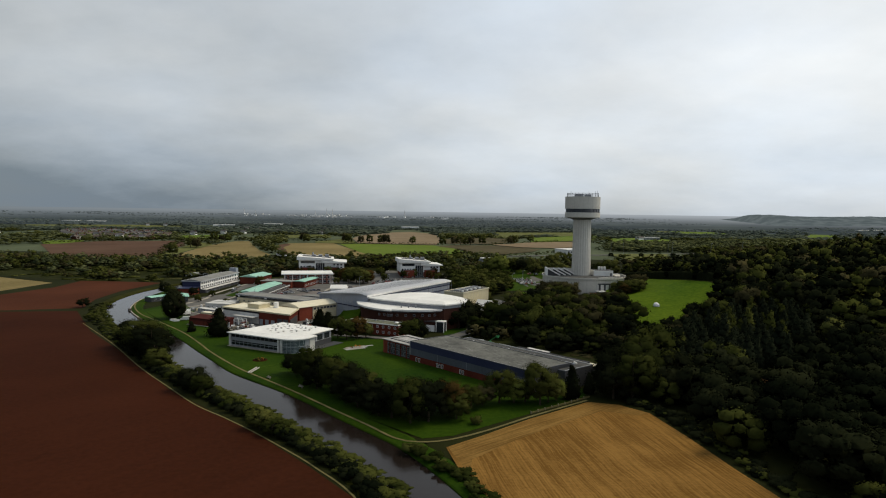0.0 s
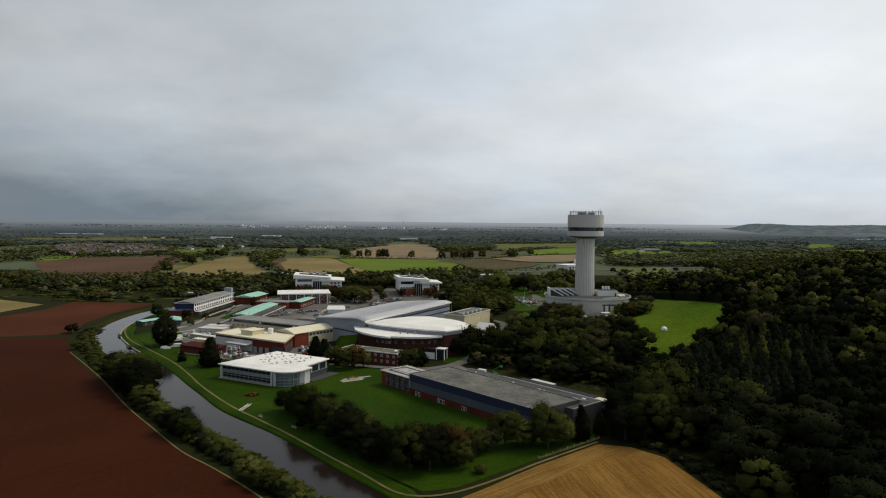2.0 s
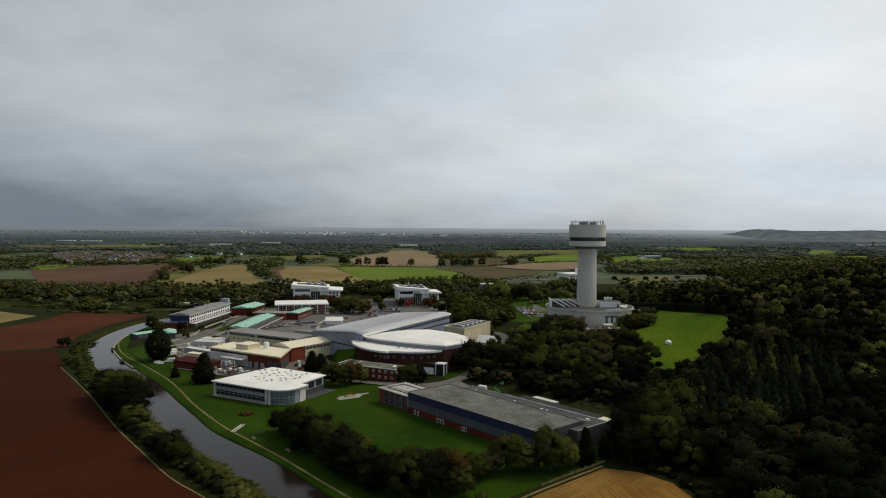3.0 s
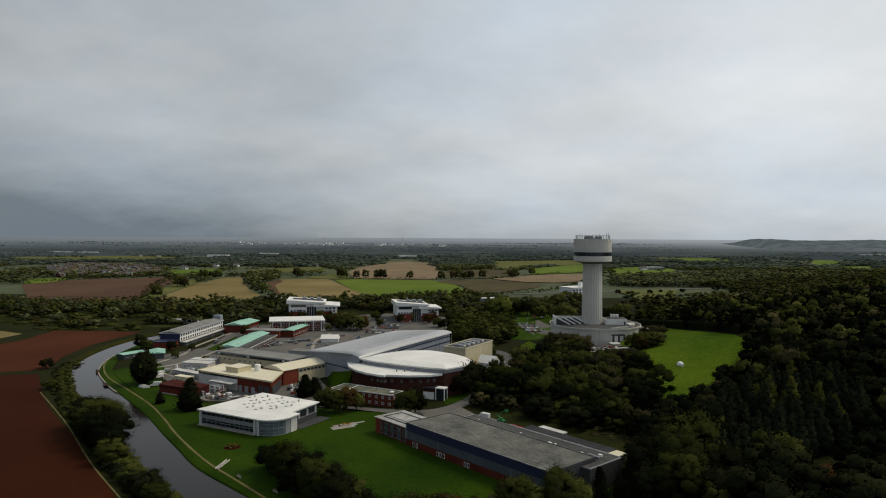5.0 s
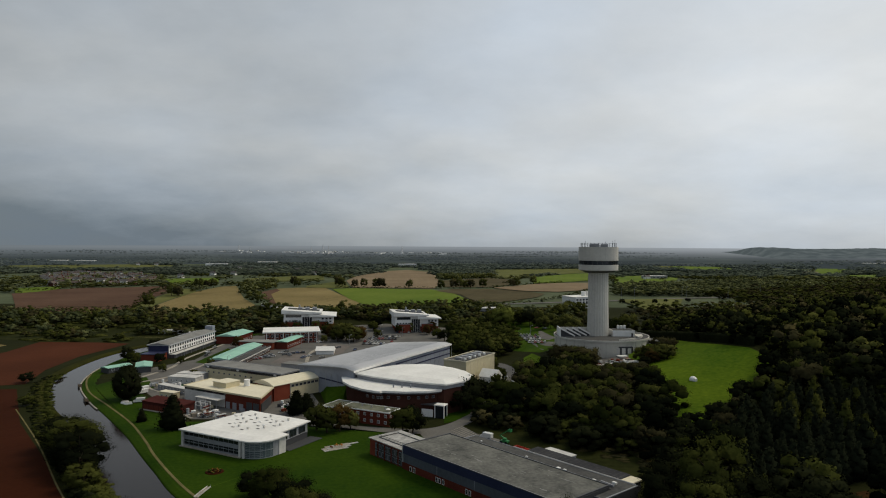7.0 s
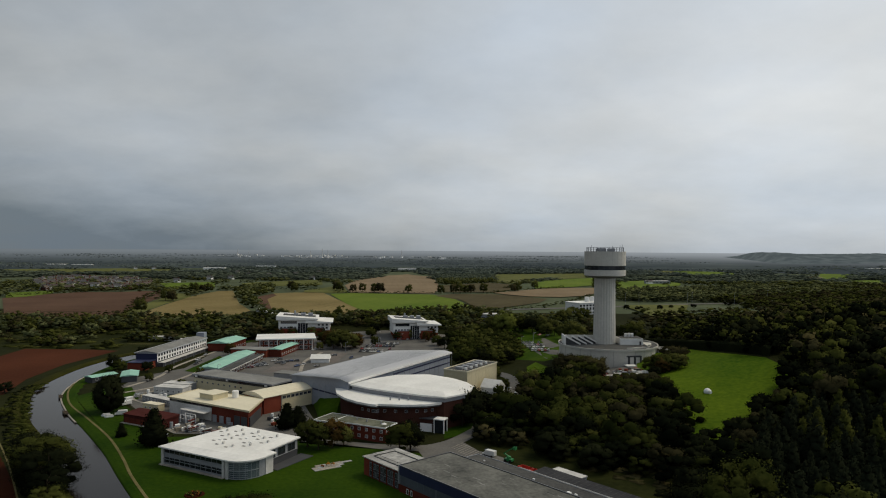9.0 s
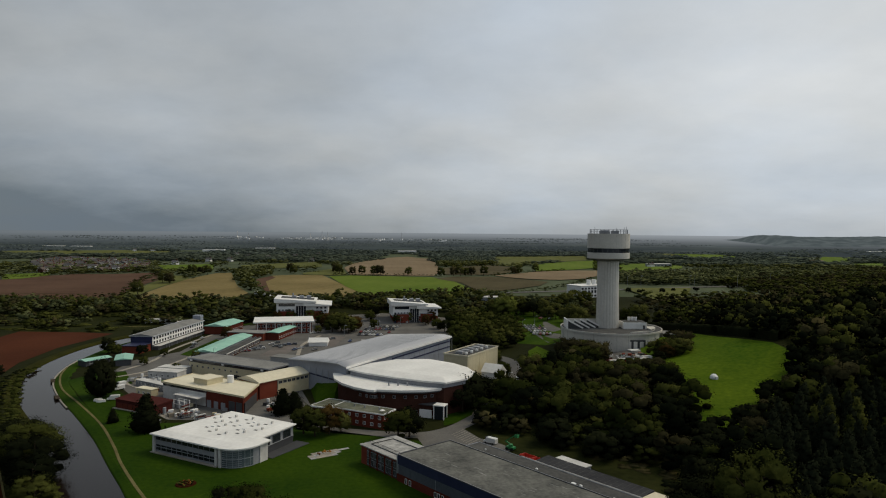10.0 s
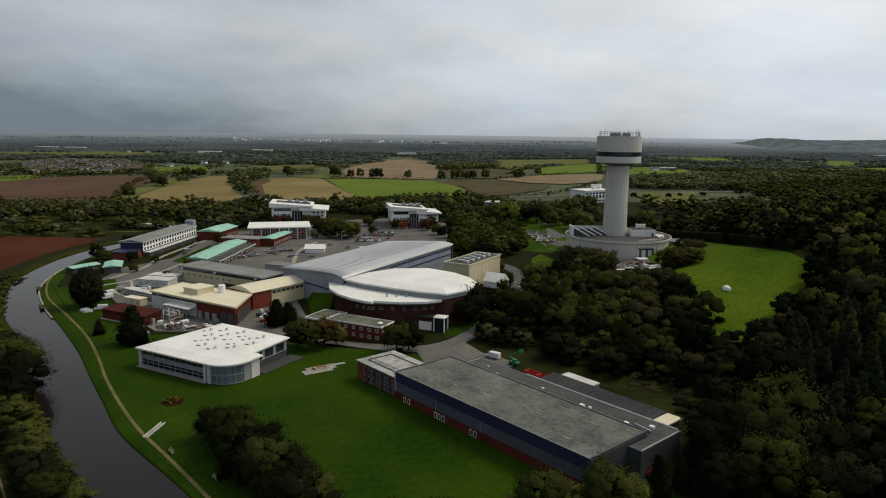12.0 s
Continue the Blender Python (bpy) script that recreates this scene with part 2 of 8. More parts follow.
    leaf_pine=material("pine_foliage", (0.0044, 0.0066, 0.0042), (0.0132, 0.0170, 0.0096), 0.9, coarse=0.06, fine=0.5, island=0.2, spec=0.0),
    # paler than leaf: thin haze over the middle distance is in the colour
    leaf_mid=material("woodland_foliage", (0.0390, 0.0476, 0.0218), (0.1074, 0.1171, 0.0506), 0.9, coarse=0.04, fine=0.3, island=0.3, spec=0.0),
    leaf_brown=material("browning_foliage", (0.022, 0.021, 0.010), (0.056, 0.050, 0.022), 0.9, coarse=0.05, fine=0.4, island=0.3, spec=0.0),
    leaf_bright=material("yellow_green_foliage", (0.0517, 0.0667, 0.0132), (0.1207, 0.1357, 0.0308), 0.9, coarse=0.06, fine=0.5, island=0.3, spec=0.0),
    leaf_rust=material("rusty_foliage", (0.030, 0.020, 0.0065), (0.060, 0.038, 0.012), 0.9, coarse=0.06, fine=0.5, island=0.4, spec=0.0),
    # far leaves paler and bluer: haze is painted into these three colours
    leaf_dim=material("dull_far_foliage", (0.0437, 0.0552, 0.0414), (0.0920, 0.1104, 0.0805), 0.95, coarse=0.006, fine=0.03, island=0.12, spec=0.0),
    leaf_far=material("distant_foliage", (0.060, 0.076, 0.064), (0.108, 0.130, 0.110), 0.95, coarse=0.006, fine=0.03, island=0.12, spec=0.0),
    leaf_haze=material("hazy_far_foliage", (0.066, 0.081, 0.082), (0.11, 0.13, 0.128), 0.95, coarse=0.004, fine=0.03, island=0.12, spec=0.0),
    rubber=material("tyre_rubber", (0.012, 0.012, 0.012), (0.02, 0.02, 0.02), 0.85),
    slate=material("grey_slate", (0.058, 0.055, 0.056), (0.105, 0.1, 0.1), 0.8, coarse=0.3, fine=2.0),
    green_paint=material("green_machine_paint", (0.0180, 0.1440, 0.0420), (0.0300, 0.1920, 0.0600), 0.5),
    red_paint=material("red_machine_paint", (0.36, 0.03, 0.02), (0.50, 0.05, 0.03), 0.5),
    brown_tile=material("brown_roof_tile", (0.062, 0.048, 0.042), (0.115, 0.088, 0.076), 0.85, coarse=0.3, fine=2.0),
    timber=material("grey_timber", (0.14, 0.12, 0.09), (0.22, 0.19, 0.15), 0.85),
    flowers=material("flower_bed", (0.10, 0.03, 0.012), (0.30, 0.14, 0.03), 0.9, coarse=0.6, fine=3, island=0.4, spec=0.03),
)
water = bpy.data.materials.new("canal_water")
water.use_nodes = True
wp = water.node_tree.nodes["Principled BSDF"]
wp.inputs["Base Color"].default_value = (0.0125, 0.0092, 0.0076, 1)
wp.inputs["Roughness"].default_value, wp.inputs["IOR"].default_value = 0.1, 1.33
wp.inputs["Specular IOR Level"].default_value = 0.21
wb, wt, wg = (water.node_tree.nodes.new(k) for k in ("ShaderNodeBump", "ShaderNodeTexNoise", "ShaderNodeNewGeometry"))
wt.inputs["Scale"].default_value, wt.inputs["Detail"].default_value = 0.5, 4
wb.inputs["Strength"].default_value, wb.inputs["Distance"].default_value = 0.25, 0.08
water.node_tree.links.new(wg.outputs["Position"], wt.inputs["Vector"])
water.node_tree.links.new(wt.outputs[0], wb.inputs["Height"])
water.node_tree.links.new(wb.outputs[0], wp.inputs["Normal"])
M["water"] = water


# ---- builders ----
def mesh_object(name, bm, mat, parent=None, smooth=False):
    me = bpy.data.meshes.new(name)
    bm.to_mesh(me)
    bm.free()
    me.materials.append(M[mat])
    if smooth:
        me.polygons.foreach_set("use_smooth", [True] * len(me.polygons))
    ob = new(name, me)
    ob.parent = parent
    return ob


def part(name, bm, mat, parent, label="", smooth=False):
    return tagged(mesh_object(name, bm, mat, parent, smooth), label)


def thing(name, x, y, z, turn, label, category, group="", kind=""):
    ob = new(name)
    nx, ny = risen(x, y)
    if nx != x:
        x, y, z = nx, ny, z + land(nx, ny) - land(x, y)
    ob.matrix_basis = pose(x, y, z, 0, 0, turn)
    ob.empty_display_size = 0.5
    return tagged(ob, label, category, group, kind)


def prism(poly, z0, z1, bm=None, top=None):
    """A closed prism over a plan outline; top(x, y) may give its own height at each corner."""
    bm = bm or bmesh.new()
    low = [bm.verts.new((x, y, z0)) for x, y in poly]
    high = [bm.verts.new((x, y, top(x, y) if top else z1)) for x, y in poly]
    n = len(poly)
    bm.faces.new(low[::-1])
    bm.faces.new(high)
    for i in range(n):
        bm.faces.new((low[i], low[(i + 1) % n], high[(i + 1) % n], high[i]))
    bmesh.ops.recalc_face_normals(bm, faces=bm.faces[:])
    return bm


def rect(x0, x1, y0, y1):
    return [(x0, y0), (x1, y0), (x1, y1), (x0, y1)]


def box(x0, x1, y0, y1, z0, z1, bm=None):
    return prism(rect(x0, x1, y0, y1), z0, z1, bm)


def tube(r0, r1, z0, z1, n=12, x=0.0, y=0.0, bm=None):
    bm = bm or bmesh.new()
    m = Matrix.Translation((x, y, (z0 + z1) / 2))
    bmesh.ops.create_cone(bm, cap_ends=True, segments=n, radius1=r0, radius2=r1, depth=z1 - z0, matrix=m)
    return bm


def beam(a, b, w, bm=None):
    """A square bar between two points."""
    bm = bm or bmesh.new()
    a, b = Vector(a), Vector(b)
    m = Matrix.Translation((a + b) / 2) @ (b - a).to_track_quat("Z", "Y").to_matrix().to_4x4() @ Matrix.Diagonal((w, w, (b - a).length, 1))
    bmesh.ops.create_cube(bm, size=1, matrix=m)
    return bm


def lathe(profile, n=48, flute=None):
    """A turned body from (radius, height) pairs; flute(k) scales the radius of segment k."""
    bm = bmesh.new()
    rings = []
    for r, z in profile:
        ring = []
        for k in range(n):
            a, s = 2 * math.pi * k / n, (flute(k) if flute else 1)
            ring.append(bm.verts.new((r * s * math.cos(a), r * s * math.sin(a), z)))
        rings.append(ring)
    for p, q in zip(rings, rings[1:]):
        for k in range(n):
            bm.faces.new((p[k], p[(k + 1) % n], q[(k + 1) % n], q[k]))
    bm.faces.new(rings[0][::-1])
    bm.faces.new(rings[-1])
    return bm


def ring_wall(poly, inset, z0, z1):
    """A kerb or parapet that follows a plan outline, inset metres wide."""
    n = len(poly)
    cx, cy = sum(p[0] for p in poly) / n, sum(p[1] for p in poly) / n
    inner = []
    for x, y in poly:
        d = math.hypot(x - cx, y - cy)
        inner.append((x + (cx - x) * inset * 1.3 / d, y + (cy - y) * inset * 1.3 / d))
    bm = bmesh.new()
    v = [[bm.verts.new((*p, z)) for p in ps] for ps, z in ((poly, z0), (poly, z1), (inner, z1), (inner, z0))]
    for i in range(n):
        j = (i + 1) % n
        for k in range(4):
            a, b = v[k], v[(k + 1) % 4]
            bm.faces.new((a[i], a[j], b[j], b[i]))
    bmesh.ops.recalc_face_normals(bm, faces=bm.faces[:])
    return bm


WINDOW_MESHES = {}


def window_mesh(w, h, frame_mat, pane_mat, bars):
    key = (round(w, 2), round(h, 2), frame_mat, pane_mat, bars)
    if key not in WINDOW_MESHES:
        t = 0.1
        bm = bmesh.new()
        cuts = [-w / 2, -w / 2 + t]
        for i in range(1, bars + 1):
            x = -w / 2 + w * i / (bars + 1)
            cuts += [x - 0.04, x + 0.04]
        cuts += [w / 2 - t, w / 2]
        rows = [[bm.verts.new((x, -0.09, z)) for x in cuts] for z in (0, t, h - t, h)]
        for r in range(3):
            for c in range(len(cuts) - 1):
                if r != 1 or c % 2 == 0:
                    bm.faces.new((rows[r][c], rows[r][c + 1], rows[r + 1][c + 1], rows[r + 1][c]))
        ext = bmesh.ops.extrude_face_region(bm, geom=bm.faces[:])
        bmesh.ops.translate(bm, verts=[v for v in ext["geom"] if isinstance(v, bmesh.types.BMVert)], vec=(0, 0.2, 0))
        bmesh.ops.recalc_face_normals(bm, faces=bm.faces[:])
        f = bpy.data.meshes.new("window")
        bm.to_mesh(f)
        bm.free()
        f.materials.append(M[frame_mat])
        bm = box(-w / 2 + t, w / 2 - t, -0.03, 0.1, t, h - t)
        p = bpy.data.meshes.new("pane")
        bm.to_mesh(p)
        bm.free()
        p.materials.append(M[pane_mat])
        WINDOW_MESHES[key] = (f, p)
    return WINDOW_MESHES[key]


def window(parent, x, y, z, turn, w, h, frame_mat="white_paint", pane_mat="glass", bars=1):
    """A framed window whose outside looks along -y of its own turn."""
    f, p = window_mesh(w, h, frame_mat, pane_mat, bars)
    ob = new("window", f)
    ob.parent = parent
    ob.matrix_basis = pose(x, y, z, 0, 0, turn)
    pane = new("pane", p)
    pane.parent = ob
    return ob


def windows(parent, a, b, count, zs, w, h, frame_mat="white_paint", pane_mat="glass", bars=1, margin=0.5):
    """Rows of windows along the wall from a to b, whose outside lies to the right of that way."""
    (ax, ay), (bx, by) = a, b
    turn = math.degrees(math.atan2(by - ay, bx - ax))
    for z in zs:
        for i in range(count):
            f = (i + margin) / (count - 1 + 2 * margin) if count > 1 else 0.5
            window(parent, ax + (bx - ax) * f, ay + (by - ay) * f, z, turn, w, h, frame_mat, pane_mat, bars)


def smooth_step(t):
    t = max(0.0, min(1.0, t))
    return t * t * (3 - 2 * t)


def curve_through(points, step=4.0):
    """A smooth line through plan points, in even steps."""
    out = []
    ps = [points[0], *points, points[-1]]
    for p0, p1, p2, p3 in zip(ps, ps[1:], ps[2:], ps[3:]):
        n = max(1, int(math.dist(p1, p2) / step))
        for i in range(n):
            t = i / n
            out.append(tuple(0.5 * (2 * b + (c - a) * t + (2 * a - 5 * b + 4 * c - d) * t * t + (3 * b - a - 3 * c + d) * t ** 3)
                             for a, b, c, d in zip(p0, p1, p2, p3)))
    out.append(tuple(points[-1]))
    return out


def sides(line):
    """Unit vectors to the left of a line, point by point."""
    out = []
    for i in range(len(line)):
        (ax, ay), (bx, by) = line[max(0, i - 1)], line[min(len(line) - 1, i + 1)]
        d = math.hypot(bx - ax, by - ay) or 1
        out.append((-(by - ay) / d, (bx - ax) / d))
    return out


def ribbon(line, profile, height):
    """A strip swept along a line: profile of (offset to the left, lift)."""
    bm = bmesh.new()
    rows = []
    line = [risen(x, y) for x, y in line]
    for (x, y), (nx, ny) in zip(line, sides(line)):
        rows.append([bm.verts.new((x + nx * o, y + ny * o, height(x + nx * o, y + ny * o) + z)) for o, z in profile])
    for p, q in zip(rows, rows[1:]):
        for k in range(len(profile) - 1):
            bm.faces.new((p[k], p[k + 1], q[k + 1], q[k]))
    bmesh.ops.recalc_face_normals(bm, faces=bm.faces[:])
    if sum(f.normal.z for f in bm.faces) < 0:
        bmesh.ops.reverse_faces(bm, faces=bm.faces[:])
    return bm


# ---- land ----
CANAL = curve_through([(-150, 700), (-205, 625), (-226, 580), (-231.5, 539), (-226, 490), (-211.5, 446), (-186, 407), (-165, 381), (-140, 349), (-121, 322), (-108, 304),
                       (-91, 281), (-61.5, 251.5), (-39, 224.5), (-27, 210.5), (-16, 196.5), (-1, 168), (25, 110), (62, 30), (110, -70)], 4.0)
CANAL_NP = np.array(CANAL)


def low_land(x, y):
    """Height of the open land without the tower's rise: the campus flat, a wooded hill, a low rise beyond the railway, the far plain."""
    h = 46 * smooth_step(1 - math.hypot(x - 395, y - 470) / 370)
    h += 12 * smooth_step((y - 640) / 160) * (1 - smooth_step((y - 1200) / 900))
    h -= 4.5 * smooth_step(1.25 - math.hypot(x - 104, y - 526) / 56)
    h += 50 * smooth_step((math.hypot(x, y - 100) - 2200) / 2600)
    return h


def closer(x, y):
    """How much nearer the tower's rise lies than the flat plan has it."""
    return 1 - 0.112 * smooth_step((x - 30) / 60) * smooth_step((y - 330) / 210) * (1 - smooth_step((y - 620) / 140)) * (1 - smooth_step((x - 190) / 90))


def risen(x, y):
    """A place of the flat plan, laid on the rise that carries the tower."""
    k = closer(x, y)
    return 0.5 + (x - 0.5) * k, 70 + (y - 70) * k


def land(x, y):
    """Height of the land with the tower's rise."""
    if not (20 < x < 290 and 320 < y < 780):
        return low_land(x, y)
    u, v = x, y
    for i in range(6):
        k = closer(u, v)
        u, v = 0.5 + (x - 0.5) / k, 70 + (y - 70) / k
    return 79.5 - (79.5 - low_land(u, v)) * closer(u, v)


def ground_height(x, y):
    h = land(x, y)
    if -275 < x < 150 and -120 < y < 720:
        d = math.sqrt(((CANAL_NP - (x, y)) ** 2).sum(1).min())
        h -= 2.6 * smooth_step((13.2 - d) / 3.0)
    return h


def steps(*spans):
    out = []
    for a, b, s in spans:
        out += list(np.arange(a, b, s))
    return out + [spans[-1][1]]


gx = steps((-4900, -1000, 150), (-1000, -272, 26), (-272, 72, 4), (72, 240, 7), (240, 700, 20), (700, 1400, 50), (1400, 4900, 125))
gy = steps((-1200, -80, 140), (-80, 640, 4), (640, 1300, 20), (1300, 2500, 60), (2500, 4900, 120))
gv = [(x, y, ground_height(x, y)) for y in gy for x in gx]
gf = [(j * len(gx) + i, j * len(gx) + i + 1, (j + 1) * len(gx) + i + 1, (j + 1) * len(gx) + i) for j in range(len(gy) - 1) for i in range(len(gx) - 1)]
gm = bpy.data.meshes.new("ground")
gm.from_pydata(gv, [], gf)
gm.materials.append(M["meadow"])
gm.materials.append(M["plain"])
gm.polygons.foreach_set("material_index", [int(gv[f[0]][1] > 790) for f in gf])
gm.polygons.foreach_set("use_smooth", [True] * len(gm.polygons))
tagged(new("ground", gm), "rough green pasture land", "ground", kind="structure")


def inside(x, y, poly):
    c = False
    for (ax, ay), (bx, by) in zip(poly, poly[1:] + poly[:1]):
        if (ay > y) != (by > y) and x < (bx - ax) * (y - ay) / (by - ay) + ax:
            c = not c
    return c


def sheet(name, poly, mat, label, lift=0.08, cell=20, category="field"):
    """A field, lawn or yard: a plan outline laid on the land."""
    bm = bmesh.new()
    bm.faces.new([bm.verts.new((x, y, 0)) for x, y in poly])
    for axis in (0, 1):
        lo, hi = min(p[axis] for p in poly), max(p[axis] for p in poly)
        k = math.ceil(lo / cell) * cell
        while k < hi:
            no = (1, 0, 0) if axis == 0 else (0, 1, 0)
            bmesh.ops.bisect_plane(bm, geom=bm.verts[:] + bm.edges[:] + bm.faces[:], plane_co=(k, 0, 0) if axis == 0 else (0, k, 0), plane_no=no)
            k += cell
    for v in bm.verts:
        v.co.x, v.co.y = risen(v.co.x, v.co.y)
        v.co.z = land(v.co.x, v.co.y) + lift
    for f in bm.faces:
        f.normal_update()
        if f.normal.z < 0:
            f.normal_flip()
    ob = mesh_object(name, bm, mat)
    return tagged(ob, label, category, kind="structure")


tagged(mesh_object("water", ribbon(CANAL, [(10.5, -0.75), (-10.5, -0.75)], lambda x, y: 0.0), "water"), "still grey-brown canal water", "canal", kind="structure")
flat = lambda x, y: 0.0
tagged(mesh_object("bank_east", ribbon(CANAL, [(6.6, -2.0), (7.2, -0.5), (7.6, -0.28), (9.5, 0.05), (13.2, 0.12), (14.6, -0.25)], flat), "lawn"), "mown grass canal bank", "bank", kind="structure")
tagged(mesh_object("bank_west", ribbon(CANAL, [(-15.4, -0.25), (-14.2, 0.12), (-10.4, 0.1), (-9.1, -0.3), (-8.7, -0.6), (-8.1, -2.0)], flat), "verge"), "rough grass canal bank", "bank", kind="structure")
TOWPATH = curve_through([(-215, 478), (-206, 456), (-189, 428), (-165, 400), (-140, 370), (-121.5, 343.5), (-110, 325.5), (-95, 304.5), (-82, 288), (-69, 274), (-54.5, 258), (-46, 248),
                         (-34.2, 234), (-23.4, 221.5), (-14, 210), (-7, 207), (2, 209.5), (14, 219), (28, 233), (50, 253)], 3.0)
tagged(mesh_object("towpath", ribbon(TOWPATH, [(-0.5, 0.14), (-0.36, 0.2), (0.36, 0.2), (0.5, 0.14)], flat), "gravel"), "narrow sandy gravel towpath", "path", kind="structure")

LAWN = [(-196, 445), (-170, 410), (-140, 371), (-115, 337), (-96, 307), (-78, 285), (-50, 256), (-25, 229), (-6, 210), (3, 213), (28, 236), (50, 256), (52, 268), (30, 300), (0, 340), (-8, 352),
        (-50, 366), (-96, 374), (-118, 372), (-140, 400), (-165, 432), (-190, 470)]
sheet("lawn", LAWN, "lawn", "bright green mown lawn", 0.10, category="lawn")
sheet("ploughed_field_near", [(-233, 436), (-188, 368.5), (-148, 320), (-120, 284), (-100, 258), (-83, 240), (-56, 213), (-34, 187), (-17, 165), (10, 105), (45, 30), (90, -70), (-1200, -70), (-1200, 390), (-600, 400), (-275, 428)],
      "soil", "dark red ploughed field", 0.07, cell=60)
sheet("ploughed_field_far", [(-236, 448), (-250, 490), (-256, 540), (-250, 600), (-325, 613), (-318, 556), (-330, 503), (-420, 470), (-800, 440), (-1200, 400), (-600, 408), (-275, 434)], "soil_red", "dry red ploughed field", 0.07, cell=60)
sheet("tan_field", [(-343, 525), (-338, 587), (-410, 626), (-800, 640), (-800, 480), (-430, 495)], "wheat", "pale straw-coloured field", 0.07, cell=60)
sheet("stubble_field", [(1, 203), (14, 216), (28, 231), (50, 251), (60, 248), (68, 239), (72.5, 215), (76.5, 189), (80, 170), (96, 100), (108, 20), (70, 45), (32, 120), (13, 167), (6, 180)], "stubble", "golden stubble field with harvest lines", 0.12)
sheet("stubble_headland", [(1.5, 203), (14, 216), (28, 231), (50, 250.5), (60, 247.5), (68, 238.5), (63, 236), (52, 240), (33, 222.5), (19, 207.5), (8, 194), (7, 184)], "headland", "golden stubble headland cut along the edge", 0.17, cell=10)
sheet("tower_lawn", [(125, 548), (152, 604), (168, 526), (181, 484), (178, 449), (162, 408), (142, 380), (112, 350), (88, 338), (90, 360), (102, 395), (105, 447), (113, 500)], "lawn_dry", "yellow-green grass slope beside the tower", 0.35, cell=8, category="lawn")
YARD = [(-185, 470), (-165, 436), (-140, 404), (-116, 377), (-96, 377), (-62, 372), (-58, 392), (-72, 430), (-60, 442), (-82, 480), (-42, 540), (-6, 520), (0, 600), (-4, 690), (-60, 705), (-110, 690), (-165, 650), (-178, 625), (-172, 530), (-188, 500)]
sheet("yard", YARD, "asphalt", "worn grey asphalt yard", 0.06, category="yard")
ROAD = curve_through([(-60, 369), (-30, 362), (-12, 360), (-1, 366), (7, 377), (14, 393), (24, 425), (33, 455), (38.5, 480), (37.5, 506), (30, 524), (16, 532)], 4)
tagged(mesh_object("road", ribbon(ROAD, [(-3.6, 0.1), (3.6, 0.1)], land), "asphalt"), "grey asphalt service road", "road", kind="structure")
sheet("tower_grass", [(36, 590), (50, 575), (66, 570), (78, 582), (100, 588), (112, 640), (110, 720), (20, 720), (26, 690), (40, 655)], "bank_grass", "rough green grass round the car park", 0.08, cell=10, category="lawn")
sheet("car_park_tower", [(59, 668), (63, 640), (66, 610), (69, 580), (78, 572), (92, 598), (92, 640), (82, 680)], "asphalt", "asphalt car park", 0.12, category="car park")
sheet("apron", [(-12, 357), (-2, 365), (5.9, 369), (11.9, 357), (18, 352), (24, 345), (14, 333), (2, 329), (-6, 336)], "asphalt", "asphalt apron by the shed", 0.14, category="yard")

for k in range(8):
    bx, by = 1.1 + k * 0.86, 361 - k * 1.63
    tagged(mesh_object("road_marking", prism([(bx, by), (bx + 0.16, by - 0.12), (bx + 4.86, by + 6.78), (bx + 4.7, by + 6.9)], 0.15, 0.19), "paving"), "white parking bay line", "marking", kind="structure")

